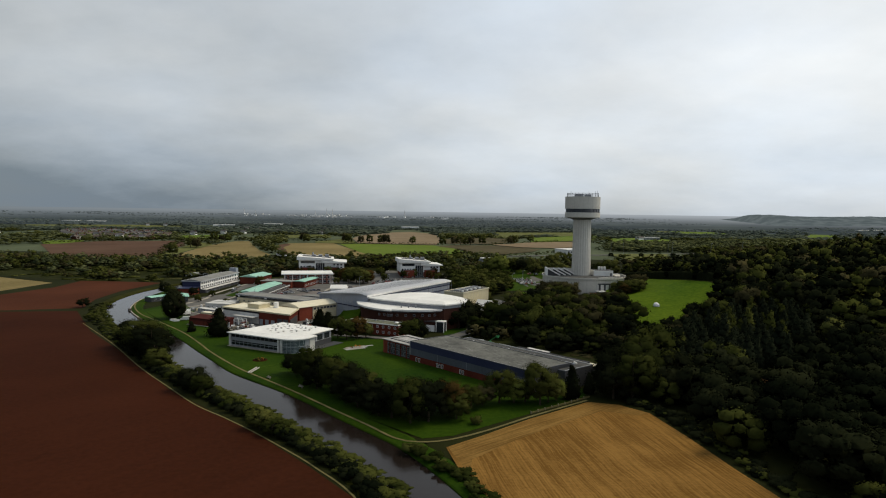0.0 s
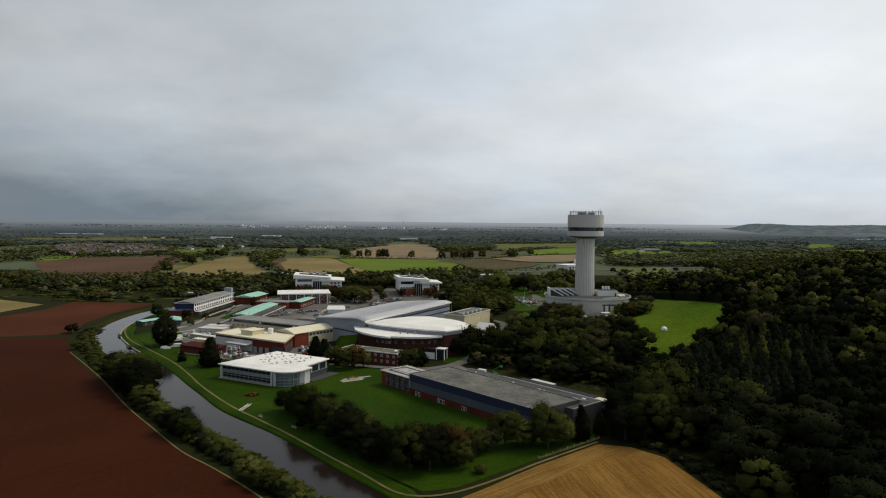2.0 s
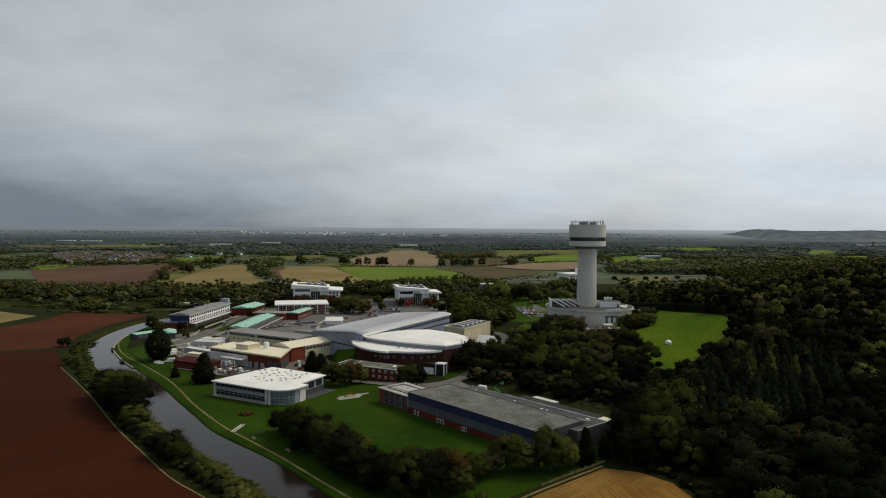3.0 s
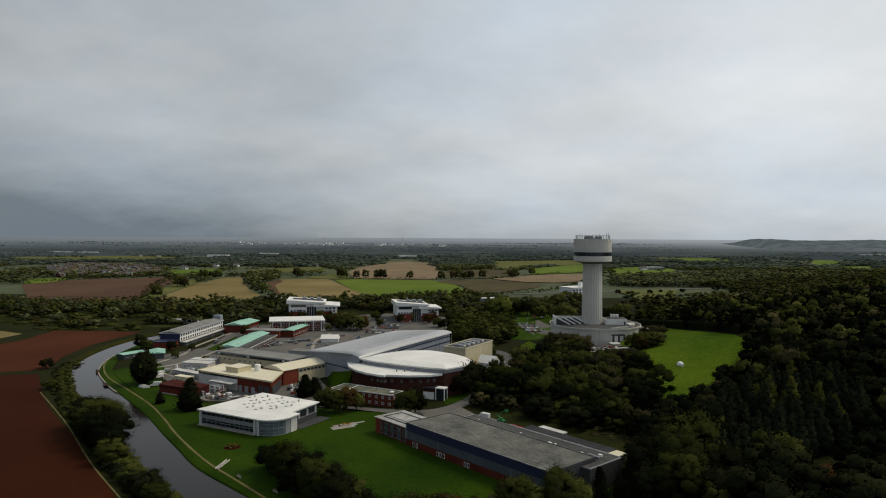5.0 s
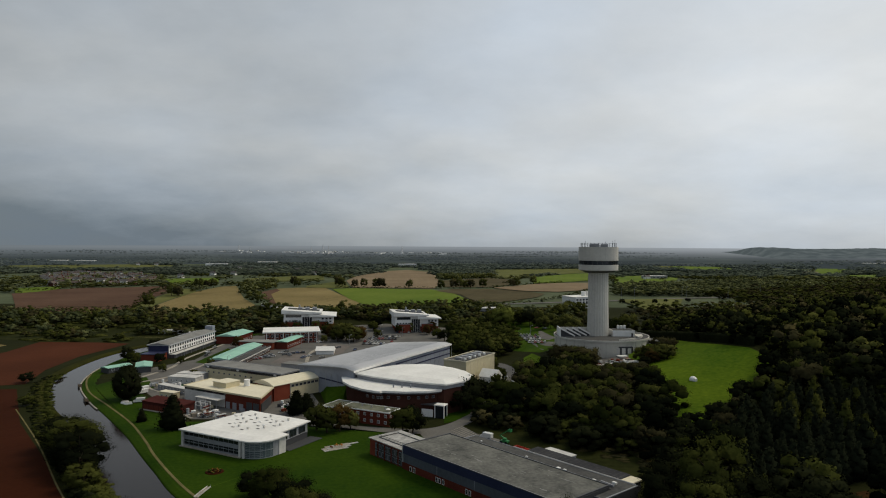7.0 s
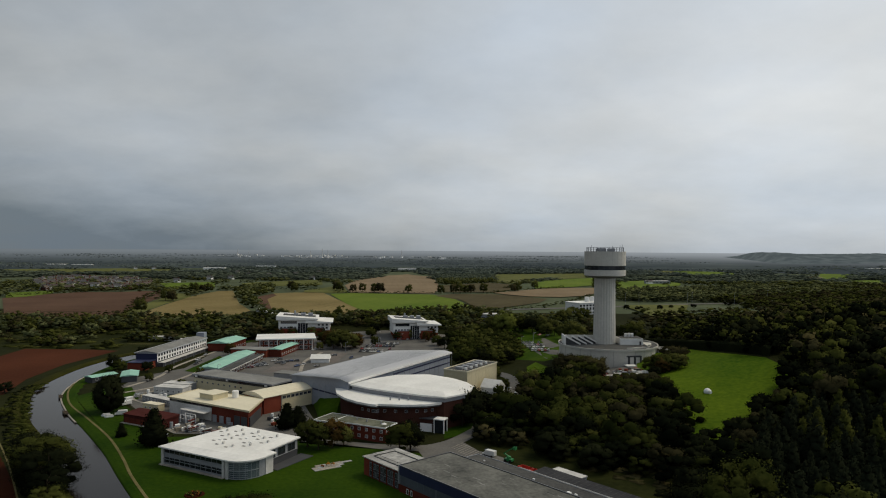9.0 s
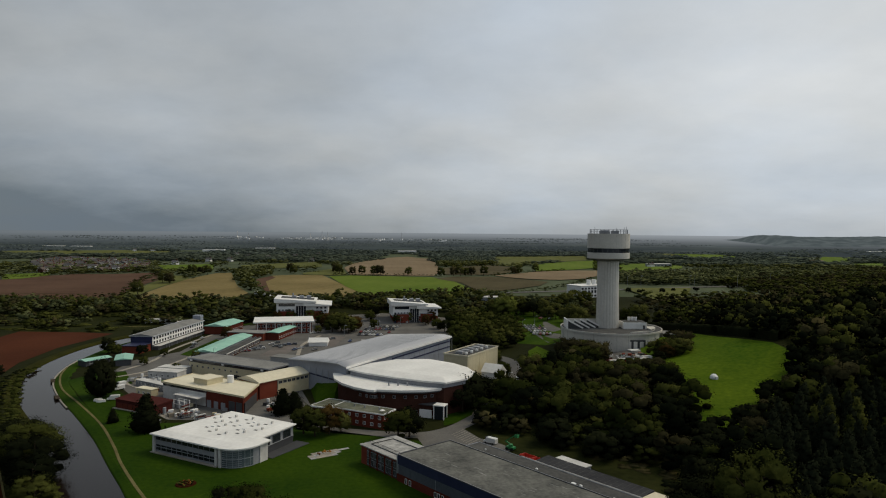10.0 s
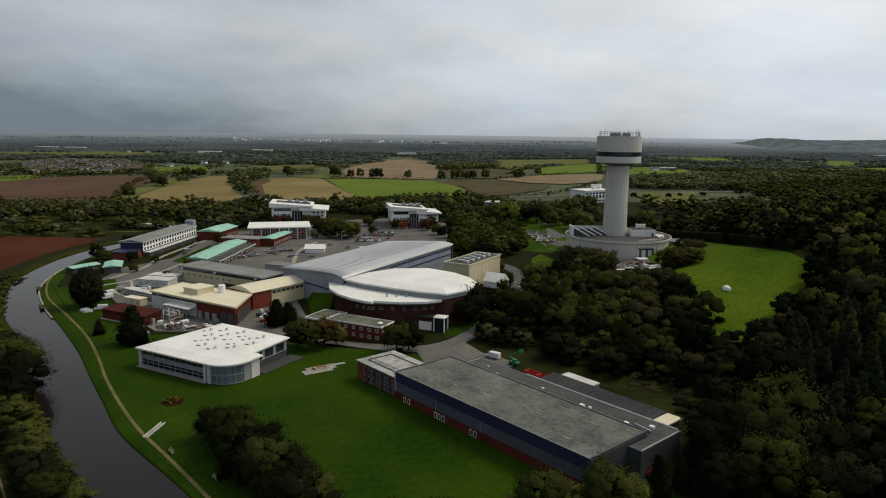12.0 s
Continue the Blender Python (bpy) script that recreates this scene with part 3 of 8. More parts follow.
FAR = [
    ("far_plough", [(-562, 936), (-550, 1008), (-526, 1058), (-480, 1058), (-432, 1106), (-373, 962), (-354, 867), (-331, 776), (-323, 743), (-374, 735), (-424, 732)], "soil_far", "brown ploughed field"),
    ("far_olive", [(-326, 770), (-368, 948), (-387, 1040), (-365, 1044), (-340, 975), (-330, 879), (-309, 763), (-313, 752)], "olive_field", "olive-tan set-aside strip"),
    ("far_stubble", [(-306, 759), (-326, 871), (-344, 997), (-346, 1094), (-328, 1112), (-281, 978), (-247, 883), (-208, 796), (-212, 767), (-255, 742), (-297, 745)], "wheat", "pale stubble field"),
    ("far_stubble_strip", [(-254, 990), (-251, 1056), (-226, 1079), (-185, 1078), (-140, 945), (-114, 869), (-85, 784), (-110, 777), (-162, 780), (-191, 816), (-230, 901)], "wheat", "striped stubble field"),
    ("far_stubble_rows", [(-235, 916), (-255, 990), (-251, 1052), (-237, 1016), (-232, 950), (-191, 816), (-197, 820)], "soil_far", "brown plough lines beside the stubble"),
    ("far_green_village", [(-522, 1301), (-446, 1373), (-384, 1193), (-439, 1142)], "crop", "green field beside the village"),
    ("far_green_left", [(-620, 1030), (-577, 1072), (-550, 1022), (-546, 961), (-560, 940)], "crop", "green field below the village"),
    ("far_green_long", [(-1425, 2223), (-1386, 2348), (-1277, 2440), (-1147, 2375), (-1028, 2338), (-910, 2314), (-851, 2170), (-885, 2002), (-1065, 2030), (-1176, 1979), (-1293, 2027)], "olive_field", "long green field behind the village"),
    ("far_strip_mid", [(-381, 1325), (-315, 1483), (-278, 1560), (-225, 1285), (-275, 1244), (-336, 1204)], "olive_field", "dull green field behind the trees"),
    ("far_green", [(-171, 1054), (-144, 1072), (-26, 1054), (3, 989), (27, 855), (31, 814), (22, 783), (-36, 792), (-76, 793), (-85, 784), (-122, 888)], "crop", "bright green field"),
    ("far_yellow", [(-222, 1118), (-198, 1229), (-183, 1252), (-150, 1084), (-174, 1071), (-215, 1086)], "olive_field", "yellow-green grass strip"),
    ("far_tan", [(-183, 1266), (-199, 1531), (-171, 1962), (-124, 2069), (-50, 1878), (-27, 1462), (-16, 1186), (-24, 1076), (-89, 1082), (-146, 1085)], "tan", "pinkish tan field"),
    ("far_brown", [(-20, 1023), (1, 1064), (59, 1074), (100, 1026), (128, 985), (110, 925), (80, 880), (52, 841), (37, 824), (29, 858), (14, 956)], "fallow", "brown fallow field"),
    ("far_grey", [(-16, 1293), (81, 1430), (111, 1343), (95, 1171), (62, 1115), (-10, 1111)], "fallow", "grey-brown fallow strip behind the trees"),
    ("far_dull", [(123, 2115), (388, 2230), (440, 2230), (376, 1923), (201, 1639), (114, 1380), (86, 1478)], "olive_field", "dull green pasture"),
    ("far_meadow", [(170, 1509), (307, 1788), (406, 1900), (287, 1375), (212, 1271), (141, 1212)], "crop", "bright green meadow"),
    ("far_tan_strip", [(64, 1097), (143, 1202), (207, 1244), (254, 1248), (218, 1107), (190, 1050), (150, 1020), (110, 1030), (84, 1060)], "tan", "tan field"),
    ("far_meadow_east", [(370, 1593), (488, 1673), (474, 1489), (429, 1359), (381, 1305), (286, 1128), (259, 1148)], "crop", "green meadow behind the tower"),
    ("far_pale_meadow", [(788, 2955), (860, 2869), (828, 2597), (691, 2196), (682, 2537)], "olive_field", "pale green pasture"),
    ("far_pasture", [(818, 2595), (931, 2645), (919, 2476), (930, 2287), (862, 2147), (733, 2142), (736, 2309)], "crop", "green pasture"),
    ("far_pasture_small", [(468, 1326), (489, 1307), (404, 1105), (397, 1128)], "crop", "small green pasture between woods"),
    ("far_pasture_hill", [(1309, 2488), (1380, 2418), (1012, 1822), (962, 1889)], "crop", "green pasture"),
    ("far_tan_hill", [(935, 1914), (1100, 2144), (1071, 2053), (924, 1825)], "tan", "tan field corner"),
    ("far_pasture_edge", [(968, 1773), (1101, 1854), (1132, 1848), (843, 1405), (819, 1469)], "crop", "green pasture"),
    ("paddock", [(200, 883), (222, 898), (286, 907), (249, 810), (211, 748), (200, 781), (202, 828)], "olive_field", "rough grass with young shrubs by the highway"),
    ("paddock_strip", [(353, 917), (374, 920), (355, 882), (341, 882)], "olive_field", "rough grass strip by the highway"),
]
for i, (n, p, m, l) in enumerate(FAR):
    sheet(n, p, m, l, 0.4 + 0.04 * i, cell=40)


FIELD_EDGE = curve_through([(-205, 392), (-162, 339), (-126, 291), (-101.5, 261), (-83, 239), (-69, 226), (-56, 213), (-44, 200), (-32, 186), (-17, 164), (10, 104)], 4)
tagged(mesh_object("field_edge", ribbon(FIELD_EDGE, [(-0.28, 0.14), (0.28, 0.14)], lambda x, y: 0.0), "gravel"), "thin dry grass strip along the plough", "path", kind="structure")


# hazy distance, beyond where the eye can tell things apart: glowing sheet, haze painted in
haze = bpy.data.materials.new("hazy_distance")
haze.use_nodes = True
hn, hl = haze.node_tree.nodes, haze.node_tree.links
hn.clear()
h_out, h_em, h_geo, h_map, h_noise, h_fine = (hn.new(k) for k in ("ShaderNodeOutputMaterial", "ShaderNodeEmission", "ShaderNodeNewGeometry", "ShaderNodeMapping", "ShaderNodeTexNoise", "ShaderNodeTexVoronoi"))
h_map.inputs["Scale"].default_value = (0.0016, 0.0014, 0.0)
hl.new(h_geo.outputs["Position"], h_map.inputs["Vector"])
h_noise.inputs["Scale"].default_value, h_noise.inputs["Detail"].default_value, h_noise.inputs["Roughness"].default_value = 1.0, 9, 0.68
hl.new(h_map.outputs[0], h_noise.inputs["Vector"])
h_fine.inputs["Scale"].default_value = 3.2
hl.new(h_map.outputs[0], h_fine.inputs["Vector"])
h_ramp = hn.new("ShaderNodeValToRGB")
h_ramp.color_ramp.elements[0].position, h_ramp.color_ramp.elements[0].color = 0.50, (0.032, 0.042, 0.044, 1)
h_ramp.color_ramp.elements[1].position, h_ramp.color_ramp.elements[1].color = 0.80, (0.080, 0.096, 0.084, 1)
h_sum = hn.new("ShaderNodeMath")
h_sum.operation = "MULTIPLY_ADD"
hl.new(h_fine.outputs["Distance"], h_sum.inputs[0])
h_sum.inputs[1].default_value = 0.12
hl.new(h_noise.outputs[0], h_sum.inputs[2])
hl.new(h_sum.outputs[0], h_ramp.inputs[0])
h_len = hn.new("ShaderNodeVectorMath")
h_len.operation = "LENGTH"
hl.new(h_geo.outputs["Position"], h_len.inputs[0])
# painted haze covers more of the plain with distance
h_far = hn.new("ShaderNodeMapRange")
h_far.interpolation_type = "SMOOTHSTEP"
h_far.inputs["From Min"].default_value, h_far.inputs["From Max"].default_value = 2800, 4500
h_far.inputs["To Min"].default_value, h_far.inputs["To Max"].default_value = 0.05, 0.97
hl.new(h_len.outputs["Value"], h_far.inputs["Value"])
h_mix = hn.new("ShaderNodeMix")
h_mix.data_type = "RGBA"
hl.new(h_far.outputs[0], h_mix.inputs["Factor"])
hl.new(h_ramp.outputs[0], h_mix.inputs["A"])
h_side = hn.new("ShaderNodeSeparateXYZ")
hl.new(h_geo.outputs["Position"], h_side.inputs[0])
# haze colour painted brighter on the sun's side
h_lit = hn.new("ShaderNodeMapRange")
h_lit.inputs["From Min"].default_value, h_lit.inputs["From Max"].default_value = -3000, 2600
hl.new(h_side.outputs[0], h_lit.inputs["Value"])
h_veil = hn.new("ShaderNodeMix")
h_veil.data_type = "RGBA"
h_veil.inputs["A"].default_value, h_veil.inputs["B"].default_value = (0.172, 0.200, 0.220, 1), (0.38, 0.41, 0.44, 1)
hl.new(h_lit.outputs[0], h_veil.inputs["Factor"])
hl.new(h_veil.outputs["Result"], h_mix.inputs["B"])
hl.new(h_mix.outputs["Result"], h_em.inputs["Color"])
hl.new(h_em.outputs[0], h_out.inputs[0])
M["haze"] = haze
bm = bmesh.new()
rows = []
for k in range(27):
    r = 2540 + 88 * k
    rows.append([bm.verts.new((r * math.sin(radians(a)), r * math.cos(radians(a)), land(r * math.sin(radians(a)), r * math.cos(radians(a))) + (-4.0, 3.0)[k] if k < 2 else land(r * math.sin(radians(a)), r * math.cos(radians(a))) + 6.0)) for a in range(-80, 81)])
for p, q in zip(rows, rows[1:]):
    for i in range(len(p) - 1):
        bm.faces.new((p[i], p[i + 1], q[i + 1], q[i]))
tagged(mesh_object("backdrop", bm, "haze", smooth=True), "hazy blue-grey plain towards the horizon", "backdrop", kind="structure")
# low wooded ridge on the skyline, glowing, with haze painted into its colours
ridge = bpy.data.materials.new("hazy_ridge")
ridge.use_nodes = True
rn, rl = ridge.node_tree.nodes, ridge.node_tree.links
rn.clear()
r_out, r_em, r_geo, r_noise, r_ramp = (rn.new(k) for k in ("ShaderNodeOutputMaterial", "ShaderNodeEmission", "ShaderNodeNewGeometry", "ShaderNodeTexNoise", "ShaderNodeValToRGB"))
r_noise.inputs["Scale"].default_value, r_noise.inputs["Detail"].default_value = 0.022, 8
rl.new(r_geo.outputs["Position"], r_noise.inputs["Vector"])
rl.new(r_noise.outputs[0], r_ramp.inputs[0])
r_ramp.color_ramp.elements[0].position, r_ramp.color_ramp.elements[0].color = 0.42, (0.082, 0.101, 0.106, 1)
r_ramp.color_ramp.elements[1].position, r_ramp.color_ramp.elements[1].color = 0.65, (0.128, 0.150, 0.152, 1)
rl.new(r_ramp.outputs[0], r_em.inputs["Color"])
rl.new(r_em.outputs[0], r_out.inputs[0])
M["ridge"] = ridge


def ridge_height(x, y):
    top = 20 + 49 * smooth_step((x - 1375) / 120) - 8 * smooth_step((x - 1480) / 150) + 4 * smooth_step((x - 1750) / 300)
    top += 3.0 * noise.noise((x * 0.02, y * 0.02, 0.3)) + 3.4 * noise.noise((x * 0.05, y * 0.05, 1.3))
    return land(x, y) + 6 + smooth_step(1.25 - abs(y - 3300) / 340) * (top - land(x, y) - 6)


bm = bmesh.new()
rows = [[bm.verts.new((x, y, ridge_height(x, y) - 10 * (y in (2880, 3720)))) for x in range(1080, 2740, 20)] for y in range(2880, 3721, 60)]
for p, q in zip(rows, rows[1:]):
    for i in range(len(p) - 1):
        bm.faces.new((p[i], p[i + 1], q[i + 1], q[i]))
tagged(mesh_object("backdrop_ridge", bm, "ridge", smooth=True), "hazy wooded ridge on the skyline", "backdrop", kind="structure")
# lawns and beds between the buildings
for p in ([(-178, 470), (-160, 440), (-172, 436), (-188, 462)], [(-148, 494), (-100, 470), (-104, 462), (-150, 487)], [(-168, 520), (-156, 512), (-154, 560), (-166, 580)], [(-2, 373), (3, 377), (10, 390), (11, 398), (3, 400), (-2, 388)],
          [(46, 490), (49, 520), (52, 548), (60, 566), (67, 550), (64, 521), (56, 496)]):
    sheet("lawn_patch", p, "lawn_dry" if p[0][0] > 20 else "lawn", "small patch of mown grass", 0.16, category="lawn")
bank = [(-74, 452), (-66, 462), (-50, 428), (-48, 412), (-52, 402), (-60, 404), (-66, 425)]
bm = bmesh.new()
ring = [bm.verts.new((x, y, 0.05)) for x, y in bank]
crest = [bm.verts.new((x, y, z)) for x, y, z in ((-68, 451, 6.5), (-63.5, 449, 9.5), (-57, 433, 9.5), (-51.5, 418, 8.5), (-52, 409, 4.6), (-57, 409, 3.0), (-65, 432, 4.5))]
for i in range(7):
    bm.faces.new((ring[i], ring[(i + 1) % 7], crest[(i + 1) % 7], crest[i]))
bm.faces.new(crest)
bmesh.ops.recalc_face_normals(bm, faces=bm.faces[:])
tagged(mesh_object("grass_bank", bm, "bank_grass"), "steep mown grass bank against the hall", "bank", kind="structure")


# ---- office pavilion with the curved corner ----
def arc(cx, cy, r, a0, a1, n):
    return [(cx + r * math.cos(radians(a0 + (a1 - a0) * i / n)), cy + r * math.sin(radians(a0 + (a1 - a0) * i / n))) for i in range(n + 1)]


def office_pavilion():
    t = thing("office_building", -105, 338, 0, -27.4, "two-storey silver office pavilion with curved glass corner", "office building")
    plan = [(0, 0), (34, 0), *arc(35, 8, 8, -84, 0, 8), (43, 13.2), (38.6, 13.8), (37.5, 32.5), (3, 33.5)]
    part("wall", prism(plan, -0.3, 6.3), "frame_grey", t, "grey panelled wall")
    part("side_cladding", prism([(38.62, 14.2), (38.82, 14.2), (37.74, 32.3), (37.54, 32.3)], 0, 2.7), "dark_clad", t, "charcoal lower side wall")
    part("side_ledge", prism([(38.6, 14.2), (39.1, 14.2), (38.0, 32.3), (37.5, 32.3)], 2.7, 2.82), "frame_grey", t, "grey ledge")
    roof_plan = [(-1.2, -1.2), (34, -1.2), *arc(35, 8, 9.2, -84, 0, 8), (44, 14.2), (39.4, 14.8), (38.3, 33.5), (2.4, 34.4)]
    bm = prism(roof_plan, 6.3, 6.75)
    top = [f for f in bm.faces if f.normal.z > 0.9]
    r = bmesh.ops.inset_region(bm, faces=top, thickness=5, depth=0.0)
    for v in {v for f in top for v in f.verts}:
        v.co.z += 0.7
    part("roof", bm, "white_roof", t, "gently domed white roof")
    part("upper_glazing", box(0.9, 32, -0.06, 0.1, 4.6, 6.05), "glass", t, "long dark upper window band")
    part("lower_glazing", box(0.9, 32, -0.05, 0.1, 1.05, 3.0), "glass", t, "long dark lower window band")
    for i in range(12):
        part("mullion", box(0.9 + i * 2.8, 1.0 + i * 2.8, -0.18, 0.0, 0.75, 6.05), "frame_grey", t)
    part("sill_band", box(0.9, 32, -0.2, 0.0, 4.3, 4.42), "steel_clad", t, "silver sill band")
    part("floor_band", box(0.9, 32, -0.16, 0.0, 3.0, 4.3), "frame_grey", t, "grey panel band between the storeys")
    part("shade_rail", box(0.9, 32, -0.7, -0.55, 2.35, 2.47), "steel_clad", t, "silver sunshade rail")
    for i in range(8):
        part("shade_bracket", box(1.2 + i * 4.3, 1.3 + i * 4.3, -0.6, 0.0, 2.36, 2.44), "steel_clad", t)
    for x in (0.35, 32.6, 34.4):
        part("pilaster", box(x - 0.5, x + 0.5, -0.75, 0.2, -0.2, 6.3), "pale_roof", t, "pale corner pier")
    part("plinth", box(-0.8, 33.2, -1.3, 0.05, -0.2, 0.35), "paving", t, "pale stone plinth step")
    glass = [(34.8, -0.12), *arc(35, 8, 8.14, -82, -10, 10)]
    bm = bmesh.new()
    for a, b in zip(glass, glass[1:]):
        v = [bm.verts.new((*a, 0.2)), bm.verts.new((*b, 0.2)), bm.verts.new((*b, 6.0)), bm.verts.new((*a, 6.0))]
        bm.faces.new(v)
    bmesh.ops.remove_doubles(bm, verts=bm.verts[:], dist=0.001)
    bmesh.ops.solidify(bm, geom=bm.faces[:], thickness=0.1)
    part("curtain_wall", bm, "glass_pale", t, "curved sky-lit glass curtain wall")
    for k in range(9):
        z = 0.2 + k * 0.66
        part("louvre", ribbon(glass[:8], [(0.1, 0), (-0.2, 0), (-0.2, 0.09), (0.1, 0.09), (0.1, 0)], lambda x, y: z), "steel_clad", t)
    for z in (0.2, 3.0, 5.7):
        part("transom", ribbon(glass, [(0.1, 0), (-0.12, 0), (-0.12, 0.2), (0.1, 0.2), (0.1, 0)], lambda x, y: z), "steel_clad", t)
    for a in glass[::2]:
        part("mullion", beam((*a, 0.2), (*a, 6.0), 0.12), "steel_clad", t)
    part("porch_wall", box(42.3, 43.25, 9.6, 13.3, -0.2, 6.3), "pale_roof", t)
    part("yard_slab", prism([(39, 14.5), (44, 14.5), (44.5, 34), (38, 34)], -0.2, 0.3), "dark_clad", t, "dark service yard slab")
    for y in (17.2, 23, 28.8):
        window(t, 38.72 - (y - 13.8) * 0.06, y, 2.8, 90 + 3.4, 4.2, 2.8, "dark_clad", "glass", 1)
    rng = random.Random(4)
    for x, y in ((8, 24), (13, 20), (13, 27), (18, 23), (18, 17), (21, 28), (23, 20), (25, 25), (28, 17), (29, 23), (32, 27), (31, 14), (20, 11), (26, 10), (34, 20), (15, 14)):
        k = rng.random()
        if k < 0.6:
            part("roof_vent", box(x - 0.35, x + 0.35, y - 0.35, y + 0.35, 7.1, 8.1 + 0.6 * k), "pale_roof", t, "pale roof vent")
        else:
            part("rooflight", box(x - 0.7, x + 0.7, y - 0.5, y + 0.5, 7.1, 7.75), "white_paint", t)
        part("roof_hatch", box(x - 2.4, x - 0.9, y - 2.2, y - 1.4, 7.3, 7.52), "slate", t, "flat dark roof hatch")
    t.matrix_basis = t.matrix_basis @ Matrix.Translation((1.3, 0, 0)) @ Matrix.Diagonal((0.935, 1, 1, 1))
    return t


office_pavilion()


# ---- long test shed with its brick wing ----
def test_shed():
    t = thing("test_shed", -16.0, 312.5, 0, -48.4, "long flat-roofed shed with navy and grey cladding over brick", "industrial shed")
    part("brick_base", box(0, 71, 0, 22, -0.3, 2.6), "brick_dark", t, "red brick base wall")
    part("grey_band", box(-0.05, 71.05, -0.06, 22, 2.6, 5.6), "slate_band", t, "dark blue-grey cladding band")
    part("navy_band", box(-0.1, 71.1, -0.12, 22, 5.6, 8.4), "navy", t, "dark navy cladding band")
    part("roof", box(0.2, 70.8, 0.2, 21.8, 8.4, 8.52), "shed_roof", t, "stained grey felt roof")
    part("parapet", ring_wall(rect(-0.15, 71.15, -0.17, 22.1), 0.4, 8.4, 8.72), "dark_clad", t, "dark parapet")
    part("coping", box(-0.2, 71.2, -0.2, -0.02, 8.73, 8.78), "frame_grey", t, "thin pale metal coping")
    part("back_coping", box(-0.2, 71.2, 22.0, 22.14, 8.73, 8.78), "frame_grey", t, "thin pale metal coping")
    part("corner_trim", box(-0.18, 0.25, -0.2, 0.2, 2.6, 8.75), "steel_clad", t)
    part("end_wall", box(71.05, 71.3, 0.2, 21.8, -0.3, 8.3), "dark_clad", t)
    rng = random.Random(7)
    for i in range(60):
        x, y, w, d = rng.uniform(2, 66), rng.uniform(1.5, 20), rng.uniform(0.5, 3.5), rng.uniform(0.12, 0.5)
        part("felt_patch", box(x, x + w, y, y + d, 8.5, 8.53 + 0.004 * (i % 5)), rng.choice(("dark_concrete", "shed_roof")), t, "pale patch of repaired felt")
    for i in range(9):
        part("felt_seam", box(7.6 * i + 3, 7.6 * i + 3.06, 0.5, 21.5, 8.5, 8.54), "shed_roof", t)
    # lower back range that wraps the far end
    plan = [(5, 22.1), (71.4, 22.1), (71.4, 14), (75, 14), (75, 31), (5, 31)]
    part("back_wall", prism(plan, -0.3, 7.3), "dark_clad", t)
    part("back_roof", prism([(5.4, 22.3), (71.6, 22.3), (71.6, 14.4), (74.6, 14.4), (74.6, 30.6), (5.4, 30.6)], 7.3, 7.4), "charcoal_felt", t, "charcoal felt back roof")
    for x0, x1, y0, y1 in ((4.9, 75.1, 30.5, 31.1), (74.5, 75.1, 14, 30.5), (71.5, 74.5, 13.9, 14.4), (4.9, 5.4, 22.1, 30.5)):
        part("back_parapet", box(x0 + 0.1, x1 - 0.1, y0 + 0.2, y1 - 0.2, 7.3, 7.56), "frame_grey", t)
    for x, y, s in ((50, 24.5, 0.9), (52, 25.2, 0.6), (64, 24.2, 0.8), (19, 23.6, 0.8), (35, 26, 0.5), (69.5, 27, 0.9), (12, 27, 0.4)):
        part("roof_unit", box(x - s * 0.7, x + s * 0.7, y - s * 0.5, y + s * 0.5, 7.4, 7.4 + s * 0.7), "white_paint", t)
    part("pipe_run", beam((24, 31.3, 7.5), (74, 31.3, 7.5), 0.16), "pale_roof", t, "long pale pipe along the back edge")
    part("roof_duct", beam((66, 25, 7.8), (71, 24.4, 7.8), 0.5), "frame_grey", t)
    for i in range(24):
        part("rib", box(0.6 + i * 3.0, 0.72 + i * 3.0, -0.12, -0.02, 2.7, 5.6), "frame_grey" if i % 6 == 0 else "slate_band", t)
    for x in (4.5, 6.5, 18.5, 20.0, 21.8, 33, 34.6):
        window(t, x, -0.02, 0.3, 0, 1.0, 1.7, "white_paint", "glass", 0)
    # brick wing
    part("wing_wall", box(-21, -0.2, 0.6, 15, -0.3, 6.2), "brick", t, "red brick office wing")
    part("wing_roof", box(-21.4, -0.2, 0.2, 15.4, 6.2, 6.5), "stained_felt", t, "stained pale felt roof of the wing")
    for x in (-21.2, -14, -7, -0.7):
        part("roof_rail", beam((x, 4.5, 6.9), (min(x + 7, -0.5), 4.5, 6.9), 0.1), "dark_clad", t)
        part("rail_post", beam((x, 4.5, 6.5), (x, 4.5, 6.95), 0.1), "dark_clad", t)
    part("wing_panel", box(-17.5, -1.0, 0.45, 0.65, 0.4, 5.6), "dark_clad", t, "dark window panel")
    windows(t, (-17.5, 0.45), (-1.0, 0.45), 8, [0.8, 3.4], 1.5, 1.9, "frame_grey", "glass", 1)
    for x in (-15.4, -11.3, -7.2, -3.1):
        part("brick_pier", box(x - 0.3, x + 0.3, 0.2, 0.5, 0, 5.9), "brick_dark", t)
    for x0, x1, y0, y1 in ((-18.5, -3.5, 3.0, 3.12), (-18.5, -3.5, 12.0, 12.12), (-18.5, -18.38, 3.12, 12.0), (-3.62, -3.5, 3.12, 12.0)):
        part("roof_kerb", box(x0, x1, y0, y1, 6.5, 6.8), "charcoal_felt", t)
    # lean-to store behind
    s = thing("store_shed", -16.0, 312.5, 0, -48.4, "low black-roofed store behind the shed", "shed")
    part("wall", box(23, 62, 39.5, 45.5, -0.2, 3.6), "dark_clad", s)
